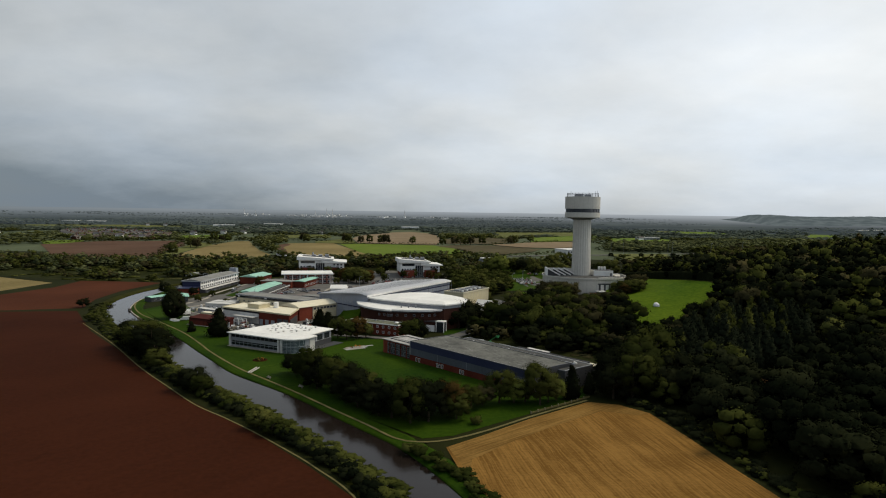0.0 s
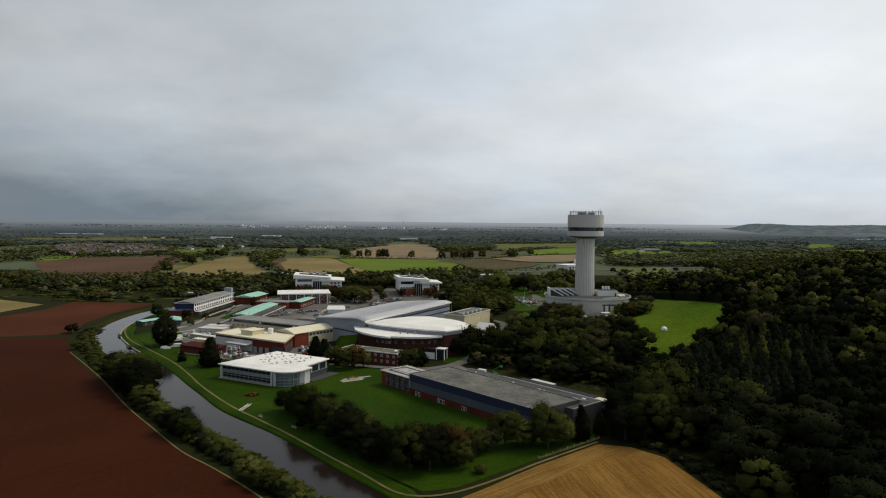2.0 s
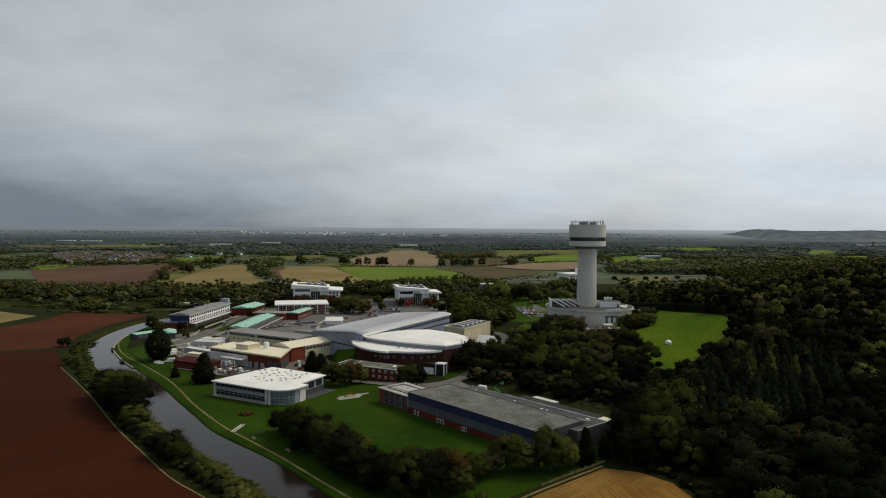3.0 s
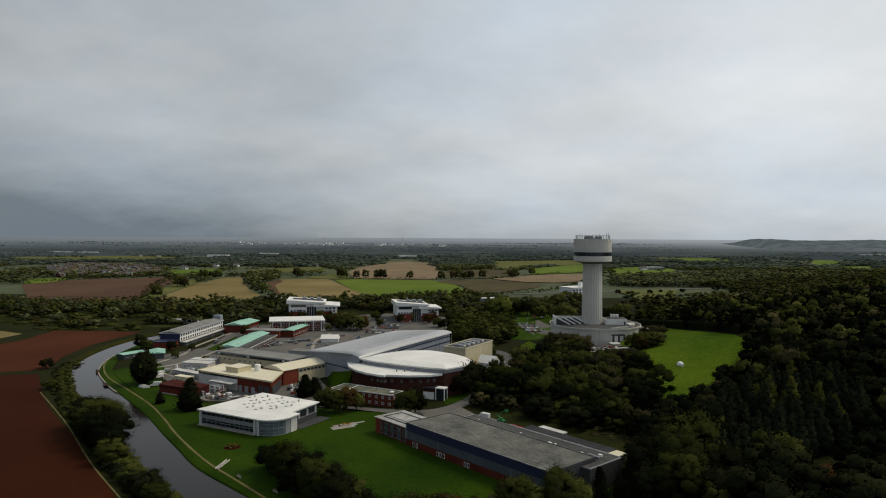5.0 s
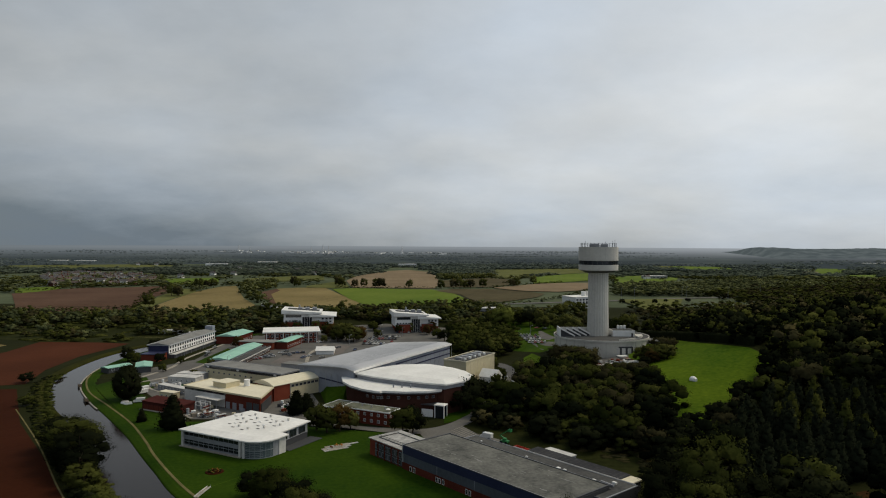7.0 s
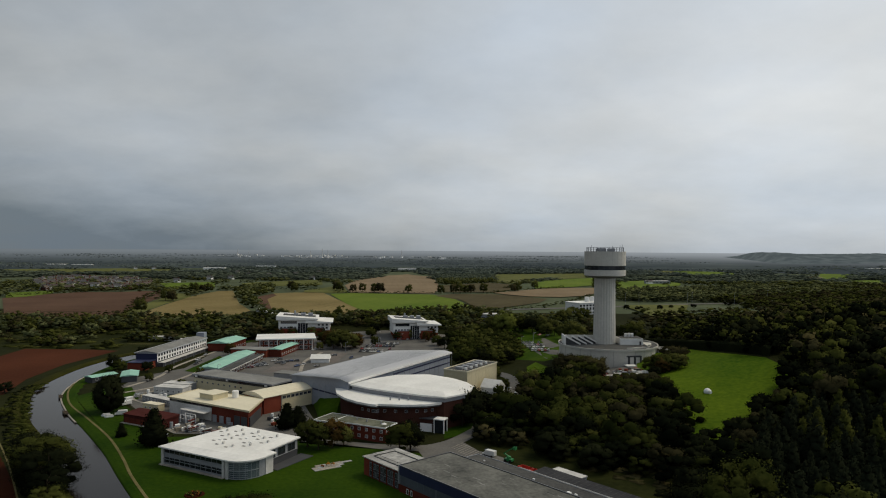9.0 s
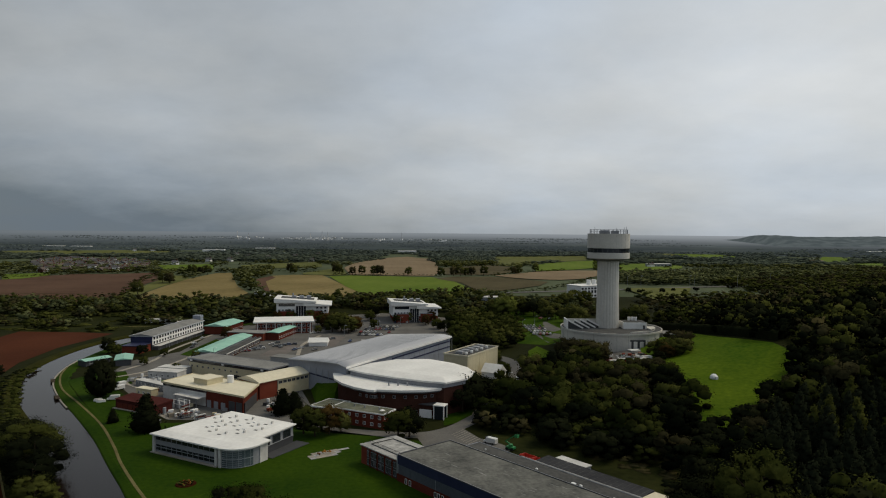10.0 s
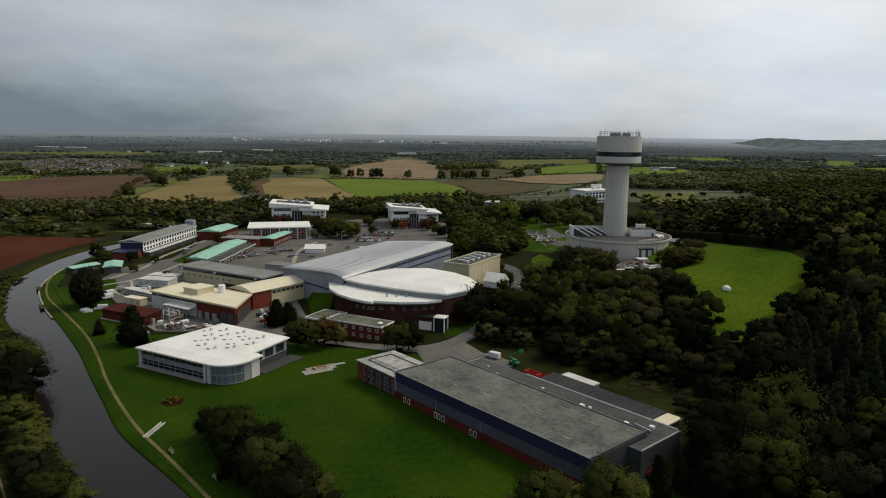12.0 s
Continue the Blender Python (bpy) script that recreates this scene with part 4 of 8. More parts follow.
    part("roof", prism(rect(22.5, 62.4, 39, 46), 3.6, 3.8, top=lambda x, y: 3.85 + (y - 39) * 0.06), "black_roof", s, "black corrugated roof")
    for i in range(20):
        part("rib", prism(rect(23.2 + i * 2, 23.32 + i * 2, 39.1, 45.9), 3.8, 3.9, top=lambda x, y: 3.9 + (y - 39) * 0.06), "charcoal_felt", s)
    part("end_roof", prism(rect(62.6, 67, 39, 46), 3.5, 3.9), "cream_roof", s, "pale cream end roof")
    part("end_wall", box(62.9, 66.6, 39.4, 45.6, -0.2, 3.5), "dark_clad", s)
    part("side_bay", box(24, 36, 48, 51.5, -0.2, 3.0), "frame_grey", s)
    part("side_bay_roof", box(23.8, 36.2, 47.8, 51.7, 3.0, 3.3), "pale_roof", s, "pale side bay roof")
    return t


test_shed()


# ---- big experimental hall ----
def experiment_hall():
    # plan from the near right corner: x along the long side, y to the left
    ox, oy = -47.8, 412.5
    turn = math.degrees(math.atan2(506 - 412.5, 0.4 + 47.8))
    t = thing("experiment_hall", ox, oy, 0, turn, "large hall with a shallow curved grey metal roof", "hall")
    L, W, HR, HM, HL = 105.0, 47.0, 15.6, 16.3, 12.2

    def roof_z(y):
        if y < 5:
            return HR + (HM - HR) * math.sin(y / 5 * math.pi / 2)
        return HM - (HM - HL) * ((y - 5) / (W - 5)) ** 1.2

    near = lambda y: 15.0 * y / W
    far = lambda y: L + 5.0 * y / W
    ys = [W * i / 18 for i in range(19)]
    bm = bmesh.new()
    for end, sgn in ((near, 1), (far, -1)):
        prof = [bm.verts.new((end(y), y, roof_z(y) - 0.35)) for y in ys]
        low = [bm.verts.new((end(W), W, -0.3)), bm.verts.new((end(0), 0, -0.3))]
        bm.faces.new((prof + low)[::sgn])
    bm.verts.ensure_lookup_table()
    n = len(ys)
    a, b = bm.verts[:n + 2], bm.verts[n + 2:]
    for i in range(n + 2):
        j = (i + 1) % (n + 2)
        bm.faces.new((a[i], a[j], b[j], b[i]))
    bmesh.ops.recalc_face_normals(bm, faces=bm.faces[:])
    part("wall", bm, "blue_metal", t, "blue-grey profiled metal wall")
    bm = bmesh.new()
    rows = []
    for f in np.linspace(0, 1, 12):
        rows.append([bm.verts.new(((near(y) - 0.8) * (1 - f) + (far(y) + 0.8) * f, y * (W + 1.4) / W - 0.7, roof_z(y))) for y in ys])
    for p, q in zip(rows, rows[1:]):
        for i in range(n - 1):
            bm.faces.new((p[i], p[i + 1], q[i + 1], q[i]))
    bmesh.ops.recalc_face_normals(bm, faces=bm.faces[:])
    if sum(f.normal.z for f in bm.faces) < 0:
        bmesh.ops.reverse_faces(bm, faces=bm.faces[:])
    bmesh.ops.solidify(bm, geom=bm.faces[:], thickness=0.34)
    part("roof", bm, "grey_metal", t, "grey standing-seam curved roof", True)
    for k in range(36):
        f = (k + 0.5) / 36
        bm = bmesh.new()
        for y0, y1 in zip(ys[::3], ys[3::3]):
            beam((near(y0) * (1 - f) + far(y0) * f, y0, roof_z(y0) + 0.03), (near(y1) * (1 - f) + far(y1) * f, y1, roof_z(y1) + 0.03), 0.09, bm)
        part("roof_seam", bm, "frame_grey", t)
    for y0, y1 in zip(ys[::2], ys[2::2]):
        part("verge_trim", beam((near(y0) - 0.85, y0, roof_z(y0) - 0.1), (near(y1) - 0.85, y1, roof_z(y1) - 0.1), 0.5), "steel_clad", t)
    part("wall_stripe", prism([(near(2) - 0.12, 2), (near(2) + 0.1, 2), (near(W - 2) + 0.1, W - 2), (near(W - 2) - 0.12, W - 2)], 7.6, 8.3), "navy", t, "thin navy stripe")
    part("fascia", box(-0.9, L + 0.9, -0.95, -0.7, HR - 0.9, HR + 0.1), "white_paint", t)
    for z in (9.2, 12.4):
        part("wall_rail", box(40, L, -0.12, 0.02, z, z + 0.7), "navy", t, "dark louvre band")
    for k in range(20):
        part("wall_rib", box(k * 5.6 + 1, k * 5.6 + 1.2, -0.1, 0.02, 0, HR - 0.9), "steel_clad", t)
    for k in range(9):
        y = 3 + k * 5
        part("end_rib", box(near(y) - 0.14, near(y) + 0.02, y, y + 0.2, 0, 11.4), "steel_clad", t)
    return t


experiment_hall()


# ---- round white-roofed lecture building ----
def round_building():
    t = thing("round_building", 0, 0, 0, 0, "round brick building with stepped white roofs", "building")
    low = [(-54.5, 416.5), (-52, 405), (-47, 396), (-40.6, 388.8), (-34, 384), (-31.5, 383.2), (-30.5, 384.6), (-20, 383.2), (-10, 384.4), (-3.6, 387.8), (-1.0, 392), (-6, 402), (-28, 413), (-46, 416)]
    wall = [(x * 0.91 - 2.5, y * 0.91 + 36.4) for x, y in low]
    # brown brick set darker still: the overhang's shadow is in the colour
    part("wall", prism(wall, -0.3, 10.9), "brick_brown", t, "curved dark brown brick wall")
    part("low_roof", prism(low, 10.9, 11.8), "white_roof", t, "lower white membrane roof")
    part("eaves_band", prism([(x * 0.972 - 0.7, y * 0.972 + 11.2) for x, y in low], 10.2, 10.9), "dark_clad", t, "dark recessed eaves")
    high = [(-47, 413), (-38, 428), (-26.2, 438), (-10, 439.6), (2, 430), (8.6, 420.4), (12, 409), (8, 396), (-1.4, 387.2), (-12, 391), (-24, 397), (-38, 405.5)]
    part("upper_wall", prism([(x * 0.955 - 0.8, y * 0.955 + 18.5) for x, y in high], -0.3, 11.9), "brick_brown", t, "dark brown brick wall")
    part("clerestory", prism([(x * 0.968 - 0.55, y * 0.968 + 13.2) for x, y in high], 11.9, 13.7), "frame_grey", t, "grey louvred clerestory band")
    bm = prism(high, 13.7, 14.4)
    top = [f for f in bm.faces if f.normal.z > 0.9]
    bmesh.ops.inset_region(bm, faces=top, thickness=6)
    for v in {v for f in top for v in f.verts}:
        v.co.z += 1.1
    part("upper_roof", bm, "white_roof", t, "upper white membrane roof")
    front = wall[3:10]
    for a, b in zip(front, front[1:]):
        windows(t, a, b, 2, [7.8], 1.3, 1.3, "frame_grey", "glass", 1)
        windows(t, a, b, 2, [1.2], 1.2, 1.6, "frame_grey", "glass", 1)
    for x in (-26, -22, -18):
        part("roof_cowl", tube(0.35, 0.35, 11.7, 13.2, 8, x, 392), "frame_grey", t)
    e = thing("entrance_porch", -3.5, 384, 0, -20, "white steel entrance porch", "porch")
    for x in (-2.2, 2.2):
        for y in (-2, 2):
            part("post", box(x - 0.2, x + 0.2, y - 0.2, y + 0.2, 0, 5.6), "white_paint", e)
    part("canopy", box(-2.5, 2.5, -2.3, 2.3, 5.6, 6.0), "white_paint", e, "white canopy frame")
    part("glazing", box(-2.0, 2.0, -2.05, -1.9, 0, 5.5), "glass", e, "dark glazed front")
    part("lobby", box(-16, -3.4, -0.9, 6, -0.2, 5.2), "brick_brown", e, "brown brick lobby")
    part("lobby_roof", box(-16.4, -3.2, -1.3, 6.2, 5.2, 5.6), "dark_clad", e)
    part("back_panel", box(-2.4, 2.4, 1.9, 2.1, 0, 5.6), "glass", e)
    part("parapet_wall", box(-9, -3.5, -1.5, -1.0, 0, 3.4), "white_paint", e)
    return t


round_building()


# ---- red brick office block ----
def red_block():
    t = thing("brick_office", -25.8, 366.5, 0, 154, "two-storey red brick block with flat roof", "office building")
    part("wall", box(0, 25, -9, 0, -0.3, 5.9), "brick_dark", t)
    part("fascia", ring_wall(rect(-0.3, 25.3, -9.3, 0.3), 0.35, 5.8, 6.3), "white_paint", t, "white fascia")
    part("roof", box(0, 25, -9, 0, 5.9, 6.2), "mossy_felt", t, "mossy grey felt roof")
    windows(t, (25, 0), (0, 0), 7, [1.0, 3.8], 1.3, 1.3, "white_paint", "glass", 1)
    windows(t, (0, 0), (0, -9), 3, [1.0, 3.8], 1.2, 1.3, "white_paint", "glass", 1)
    part("wing_wall", box(25.1, 36, -14, -1.5, -0.3, 4.6), "brick_dark", t)
    part("wing_roof", box(25, 36.4, -14.4, -1.1, 4.6, 5.1), "mossy_felt", t)
    part("wing_fascia", ring_wall(rect(25.2, 36.6, -14.6, -0.9), 0.35, 4.5, 5.15), "white_paint", t)
    windows(t, (36, -1.5), (25.1, -1.5), 3, [1.2], 1.5, 1.6, "white_paint", "glass", 1)
    for x in (5, 12, 17):
        part("roof_vent", tube(0.3, 0.3, 6.1, 7.2, 8, x, -5), "frame_grey", t)
    part("dish", tube(1.1, 0.2, 7.0, 7.5, 12, 2, -2.5), "white_paint", t, "white satellite dish")
    part("mast", tube(0.12, 0.1, 6.5, 7.1, 6, 2, -2.5), "frame_grey", t)
    return t


red_block()


# ---- cream workshops ----
def cream_workshops():
    t = thing("cream_workshop", -87, 386.1, 0, 150, "cream-roofed workshop on dark brick base", "workshop")
    plan = [(0, 0), (53.8, 0), (56, -19.5), (12.3, -20.5)]
    grow = lambda k: [(28 + (x - 28) * k, -10 + (y + 10) * k) for x, y in plan]
    part("base_wall", prism(grow(0.975), -0.3, 3.6), "brick_dark", t)
    part("wall", prism(grow(0.97), 3.6, 7.2), "brick_dark", t)
    part("left_wall", box(24, 53, -0.35, -0.12, 0.2, 6.0), "pale_roof", t, "pale grey panelled wall")
    part("strip_window", box(23.5, 53, -0.4, -0.1, 6.0, 7.1), "glass", t, "dark strip window under the eaves")
    part("roof", prism(plan, 7.2, 7.6), "cream_roof", t, "cream flat roof")
    part("roof_edge", ring_wall(grow(1.012), 0.4, 7.1, 7.85), "cream", t)
    part("plant_room", box(30, 39, -15, -6, 7.6, 10.0), "cream", t)
    part("plant_roof", box(29.7, 39.3, -15.3, -5.7, 10.0, 10.3), "cream_roof", t)
    part("tank", tube(1.5, 1.5, 7.6, 10.8, 16, 26, -16), "white_paint", t, "round white tank")
    # charcoal panel on the closed wall, painted shade of an open bay
    part("bay_opening", box(1.5, 9.5, -0.3, -0.12, 0, 4.6), "dark_clad", t, "dark open loading bay")
    for x in (1, 5.4, 9.8):
        part("pillar", box(x - 0.3, x + 0.3, -0.45, -0.1, 0, 6.9), "brick_dark", t)
    for x in (13, 17.5, 22):
        part("door", box(x - 1.3, x + 1.3, -0.3, -0.1, 0, 3.2), "frame_grey", t, "grey roller door")
    # likewise a charcoal slab painting the dark inside the side bay
    part("side_opening", prism([(0.9, -1.5), (1.4, -1.5), (11.6, -18), (11.1, -18)], 0, 4.4), "dark_clad", t, "dark open side bay")
    part("canopy", box(24, 40, -0.2, 4.5, 4.2, 4.5), "pale_roof", t, "pale service canopy")
    for x in (25, 32, 39):
        part("canopy_post", box(x - 0.12, x + 0.12, 4.1, 4.3, -0.1, 4.2), "frame_grey", t)
    b = thing("barrel_workshop", -87.4, 411.3, 0, 52, "cream barrel-roofed workshop with brick end", "workshop")
    L, W = 34, 16
    zs = lambda y: 8.0 + 1.9 * math.sin(math.pi * y / W)
    part("brick_wall", box(0, 10, 0, W, -0.3, 7.8), "brick", b, "orange-red brick end bay")
    part("side_wall", box(10, L, 0.02, W - 0.02, -0.3, 7.8), "cream", b)
    bm = bmesh.new()
    ys = [W * i / 10 for i in range(11)]
    rows = [[bm.verts.new((x, -0.6 + y * (W + 1.2) / W, zs(y))) for y in ys] for x in (-0.8, L + 0.8)]
    for i in range(10):
        bm.faces.new((rows[0][i], rows[1][i], rows[1][i + 1], rows[0][i + 1]))
    r = bmesh.ops.extrude_face_region(bm, geom=bm.faces[:])
    for v in r["geom"]:
        if isinstance(v, bmesh.types.BMVert):
            v.co.z = 7.75
    bmesh.ops.recalc_face_normals(bm, faces=bm.faces[:])
    part("roof", bm, "cream_roof", b, "cream barrel roof")
    windows(b, (10.5, 0.0), (L, 0.0), 9, [5.6], 2.0, 1.3, "frame_grey", "glass", 1)
    part("downpipe", tube(0.12, 0.12, 0, 7.7, 8, 10.2, -0.15), "frame_grey", b)
    c = thing("long_workshop", -91.5, 441.5, 0, 151.5, "long cream workshop with dark flat roof", "workshop")
    L, W = 58, 15
    part("wall", box(0, L, -W, 0, -0.3, 7.6), "cream", c)
    part("roof", box(-0.6, L + 0.6, -W - 0.6, 0.6, 7.6, 8.1), "dark_concrete", c, "dark grey felt roof")
    part("clerestory", box(-0.1, L + 0.1, -W, 0.12, 6.0, 7.5), "glass", c, "dark clerestory band")
    part("roof_edge", ring_wall(rect(-0.8, L + 0.8, -W - 0.8, 0.8), 0.4, 7.5, 8.25), "frame_grey", c)
    windows(c, (L, 0), (20, 0), 9, [3.6], 1.2, 0.9, "frame_grey", "glass", 1)
    part("ground_window", box(2, 26, -0.02, 0.1, 0.6, 2.4), "glass", c, "dark ground floor window band")
    for x in (4, 32, 56):
        part("eaves_unit", box(x - 0.7, x + 0.7, -0.2, 0.75, 6.6, 7.6), "white_paint", c)


cream_workshops()


# ---- cream box plant hall and white tent ----
def plant_box():
    t = thing("plant_hall", -2.9, 464, 0, 60, "cream box plant hall with dark roof", "plant hall")
    L, W = 36, 14.5
    part("wall", box(0, L, -W, 0, -0.3, 12.6), "cream", t)
    part("roof", box(0.3, L - 0.3, -W + 0.3, -0.3, 12.6, 12.8), "charcoal_felt", t)
    part("parapet", ring_wall(rect(-0.3, L + 0.3, -W - 0.3, 0.3), 0.35, 12.4, 13.1), "cream_roof", t)
    for i in range(5):
        part("roof_unit", box(4 + i * 6, 7 + i * 6, -9, -5, 12.8, 14.0), "frame_grey", t)
        part("fan_housing", tube(0.8, 0.8, 12.8, 13.9, 10, 5 + i * 6, -11), "white_paint", t)
    for i in range(9):
        part("wall_rib", box(i * 4.2 + 1, i * 4.2 + 1.15, -W - 0.08, -W + 0.02, 0, 12.4), "cream_roof", t)
    s = thing("white_tent", 17.4, 463.8, 0, -32, "white pitched fabric shelter", "tent")
    bm = prism([(0, 0), (10, 0), (10, 9), (0, 9)], -0.2, 3.4)
    part("side_wall", bm, "white_paint", s)
    bm = bmesh.new()
    v = [bm.verts.new(p) for p in ((-0.4, -0.4, 3.3), (10.4, -0.4, 3.3), (10.4, 9.4, 3.3), (-0.4, 9.4, 3.3), (-0.4, 4.5, 7.4), (10.4, 4.5, 7.4))]
    for f in ((0, 1, 5, 4), (2, 3, 4, 5), (0, 4, 3), (1, 2, 5), (3, 2, 1, 0)):
        bm.faces.new([v[i] for i in f])
    part("roof", bm, "white_roof", s)
    m = thing("marquee", -89, 559, 0, 6, "white pyramid-roofed marquee in the yard", "tent")
    part("side_wall", box(-6.2, 6.2, -4, 4, -0.1, 2.8), "white_paint", m)
    bm = bmesh.new()
    v = [bm.verts.new(p) for p in ((-7, -4.8, 2.8), (7, -4.8, 2.8), (7, 4.8, 2.8), (-7, 4.8, 2.8), (-6.4, 0, 5.4), (6.4, 0, 5.4))]
    for f in ((0, 1, 5, 4), (2, 3, 4, 5), (3, 0, 4), (1, 2, 5), (3, 2, 1, 0)):
        bm.faces.new([v[i] for i in f])
    part("roof", bm, "white_roof", m)


plant_box()


# ---- copper-roofed and white blocks by the bend ----
def bend_blocks():
    t = thing("white_laboratory", -191.5, 534, 0, 86, "long white laboratory with two rows of windows", "laboratory")
    L, W = 75, 14.5
    part("wall", box(0, L, 0, W, 3.4, 8.8), "white_paint", t)
    part("base_wall", box(0.3, L, 0.3, W - 0.3, -0.3, 3.4), "dark_clad", t, "dark recessed ground floor")
    part("end_wall", box(-0.3, 0, 0.1, W - 0.1, 3.0, 8.8), "navy", t, "dark blue end wall")
    part("roof", prism(rect(-0.9, L + 0.9, -0.9, W + 0.9), 8.8, 9.2, top=lambda x, y: 9.3 + 1.2 * (1 - abs(y - W / 2) / (W / 2 + 0.9))), "grey_metal", t)
    bm = bmesh.new()
    v = [bm.verts.new(p) for p in ((-0.9, -0.9, 9.2), (L + 0.9, -0.9, 9.2), (L + 0.9, W + 0.9, 9.2), (-0.9, W + 0.9, 9.2), (-0.9, W / 2, 10.6), (L + 0.9, W / 2, 10.6))]
    for f in ((0, 1, 5, 4), (2, 3, 4, 5), (3, 0, 4), (1, 2, 5), (3, 2, 1, 0)):
        bm.faces.new([v[i] for i in f])
    part("ridge_roof", bm, "dark_concrete", t, "low-pitched grey metal roof")
    windows(t, (0.5, 0), (L - 0.5, 0), 20, [3.8, 6.6], 1.9, 1.7, "dark_clad", "glass", 0)
    part("ground_floor_front", box(1, L, -3.4, 0.2, -0.2, 2.5), "dark_clad", t, "dark glazed ground floor front")
    part("canopy", box(1, L, -4.2, -0.02, 2.5, 2.8), "pale_roof", t, "pale canopy edge along the front")
    for i in range(10):
        part("canopy_post", box(3 + i * 7.5, 3.16 + i * 7.5, -4.1, -3.94, -0.2, 2.5), "frame_grey", t)
    part("stair_tower", box(L, L + 5, 2, 8, -0.2, 13.0), "blue_metal", t)
    part("annex", box(-13, -0.4, 1, 13, -0.2, 4.6), "brick", t)
    part("annex_roof", box(-13.5, -0.3, 0.5, 13.5, 4.6, 5.0), "navy", t)

    def copper_block(ox, oy, turn, L, W, h, label, base="brick_dark"):
        c = thing("copper_roofed_block", ox, oy, 0, turn, label, "building")
        part("wall", box(0, L, 0, W, -0.2, h), base, c)
        bm = bmesh.new()
        v = [bm.verts.new(p) for p in ((-0.8, -0.8, h), (L + 0.8, -0.8, h), (L + 0.8, W + 0.8, h), (-0.8, W + 0.8, h), (-0.8, W / 2, h + W * 0.11), (L + 0.8, W / 2, h + W * 0.11))]
        for f in ((0, 1, 5, 4), (2, 3, 4, 5), (3, 0, 4), (1, 2, 5), (3, 2, 1, 0)):
            bm.faces.new([v[i] for i in f])
        part("roof", bm, "copper", c, "pale green copper roof")
        windows(c, (0.5, 0), (L - 0.5, 0), max(3, int(L / 4)), [1.2], 1.8, 1.6, "white_paint", "glass", 1)
        return c

    copper_block(-166, 601, 85, 32, 17, 6.0, "brick block with verdigris copper roof")
    copper_block(-141.5, 505, 87, 66, 12.5, 4.6, "long low range with verdigris copper roof", "frame_grey")
    g = thing("gallery", -141.3, 505.5, 0, 87, "low flat dark-roofed gallery beside the copper-roofed range", "building")
    part("wall", box(0, 62, -7, -1.2, -0.2, 3.2), "brick_brown", g)
    part("roof", box(-0.4, 62.4, -7.4, -1.0, 3.2, 3.6), "charcoal_felt", g, "dark felt roof")
    part("edge_trim", box(-0.5, 62.5, -7.6, -7.4, 3.1, 3.7), "pale_roof", g, "pale roof edge")
    windows(g, (0.5, -7), (61.5, -7), 14, [0.8], 2.6, 1.7, "white_paint", "glass", 1)
    copper_block(-121, 577, 82, 40, 9, 5.4, "low range with verdigris copper roof")
    copper_block(-205.5, 480, 60, 15, 7.5, 3.2, "canalside hut with teal roof", "dark_clad")
    copper_block(-196.5, 498, -67, 17, 8.2, 3.6, "small hut with teal roof", "dark_clad")
    k = thing("canopy_building", -103, 614, 0, 104, "flat white-roofed building with glazed side", "building")
    part("wall", box(1, 30, 2, 43, -0.2, 8.2), "brick_dark", k)
    part("roof", box(0, 31, 0, 45, 8.2, 9.1), "white_roof", k, "thick white roof slab")
    windows(k, (1, 43), (1, 2), 11, [1.0, 4.6], 2.4, 2.4, "white_paint", "glass", 1)
    for i in range(7):
        part("column", tube(0.25, 0.25, -0.2, 8.2, 8, 0.6, 3 + i * 6.5), "white_paint", k)
    f = thing("flat_block", -129, 586, 0, 170, "low flat-roofed brick block", "building")
    part("wall", box(0, 27, 0, 12, -0.2, 5.2), "brick", f)
    part("roof", box(-0.5, 27.5, -0.5, 12.5, 5.2, 5.7), "dark_concrete", f)
    windows(f, (26.5, 12), (0.5, 12), 7, [1.4], 1.8, 1.6, "white_paint", "glass", 1)


bend_blocks()


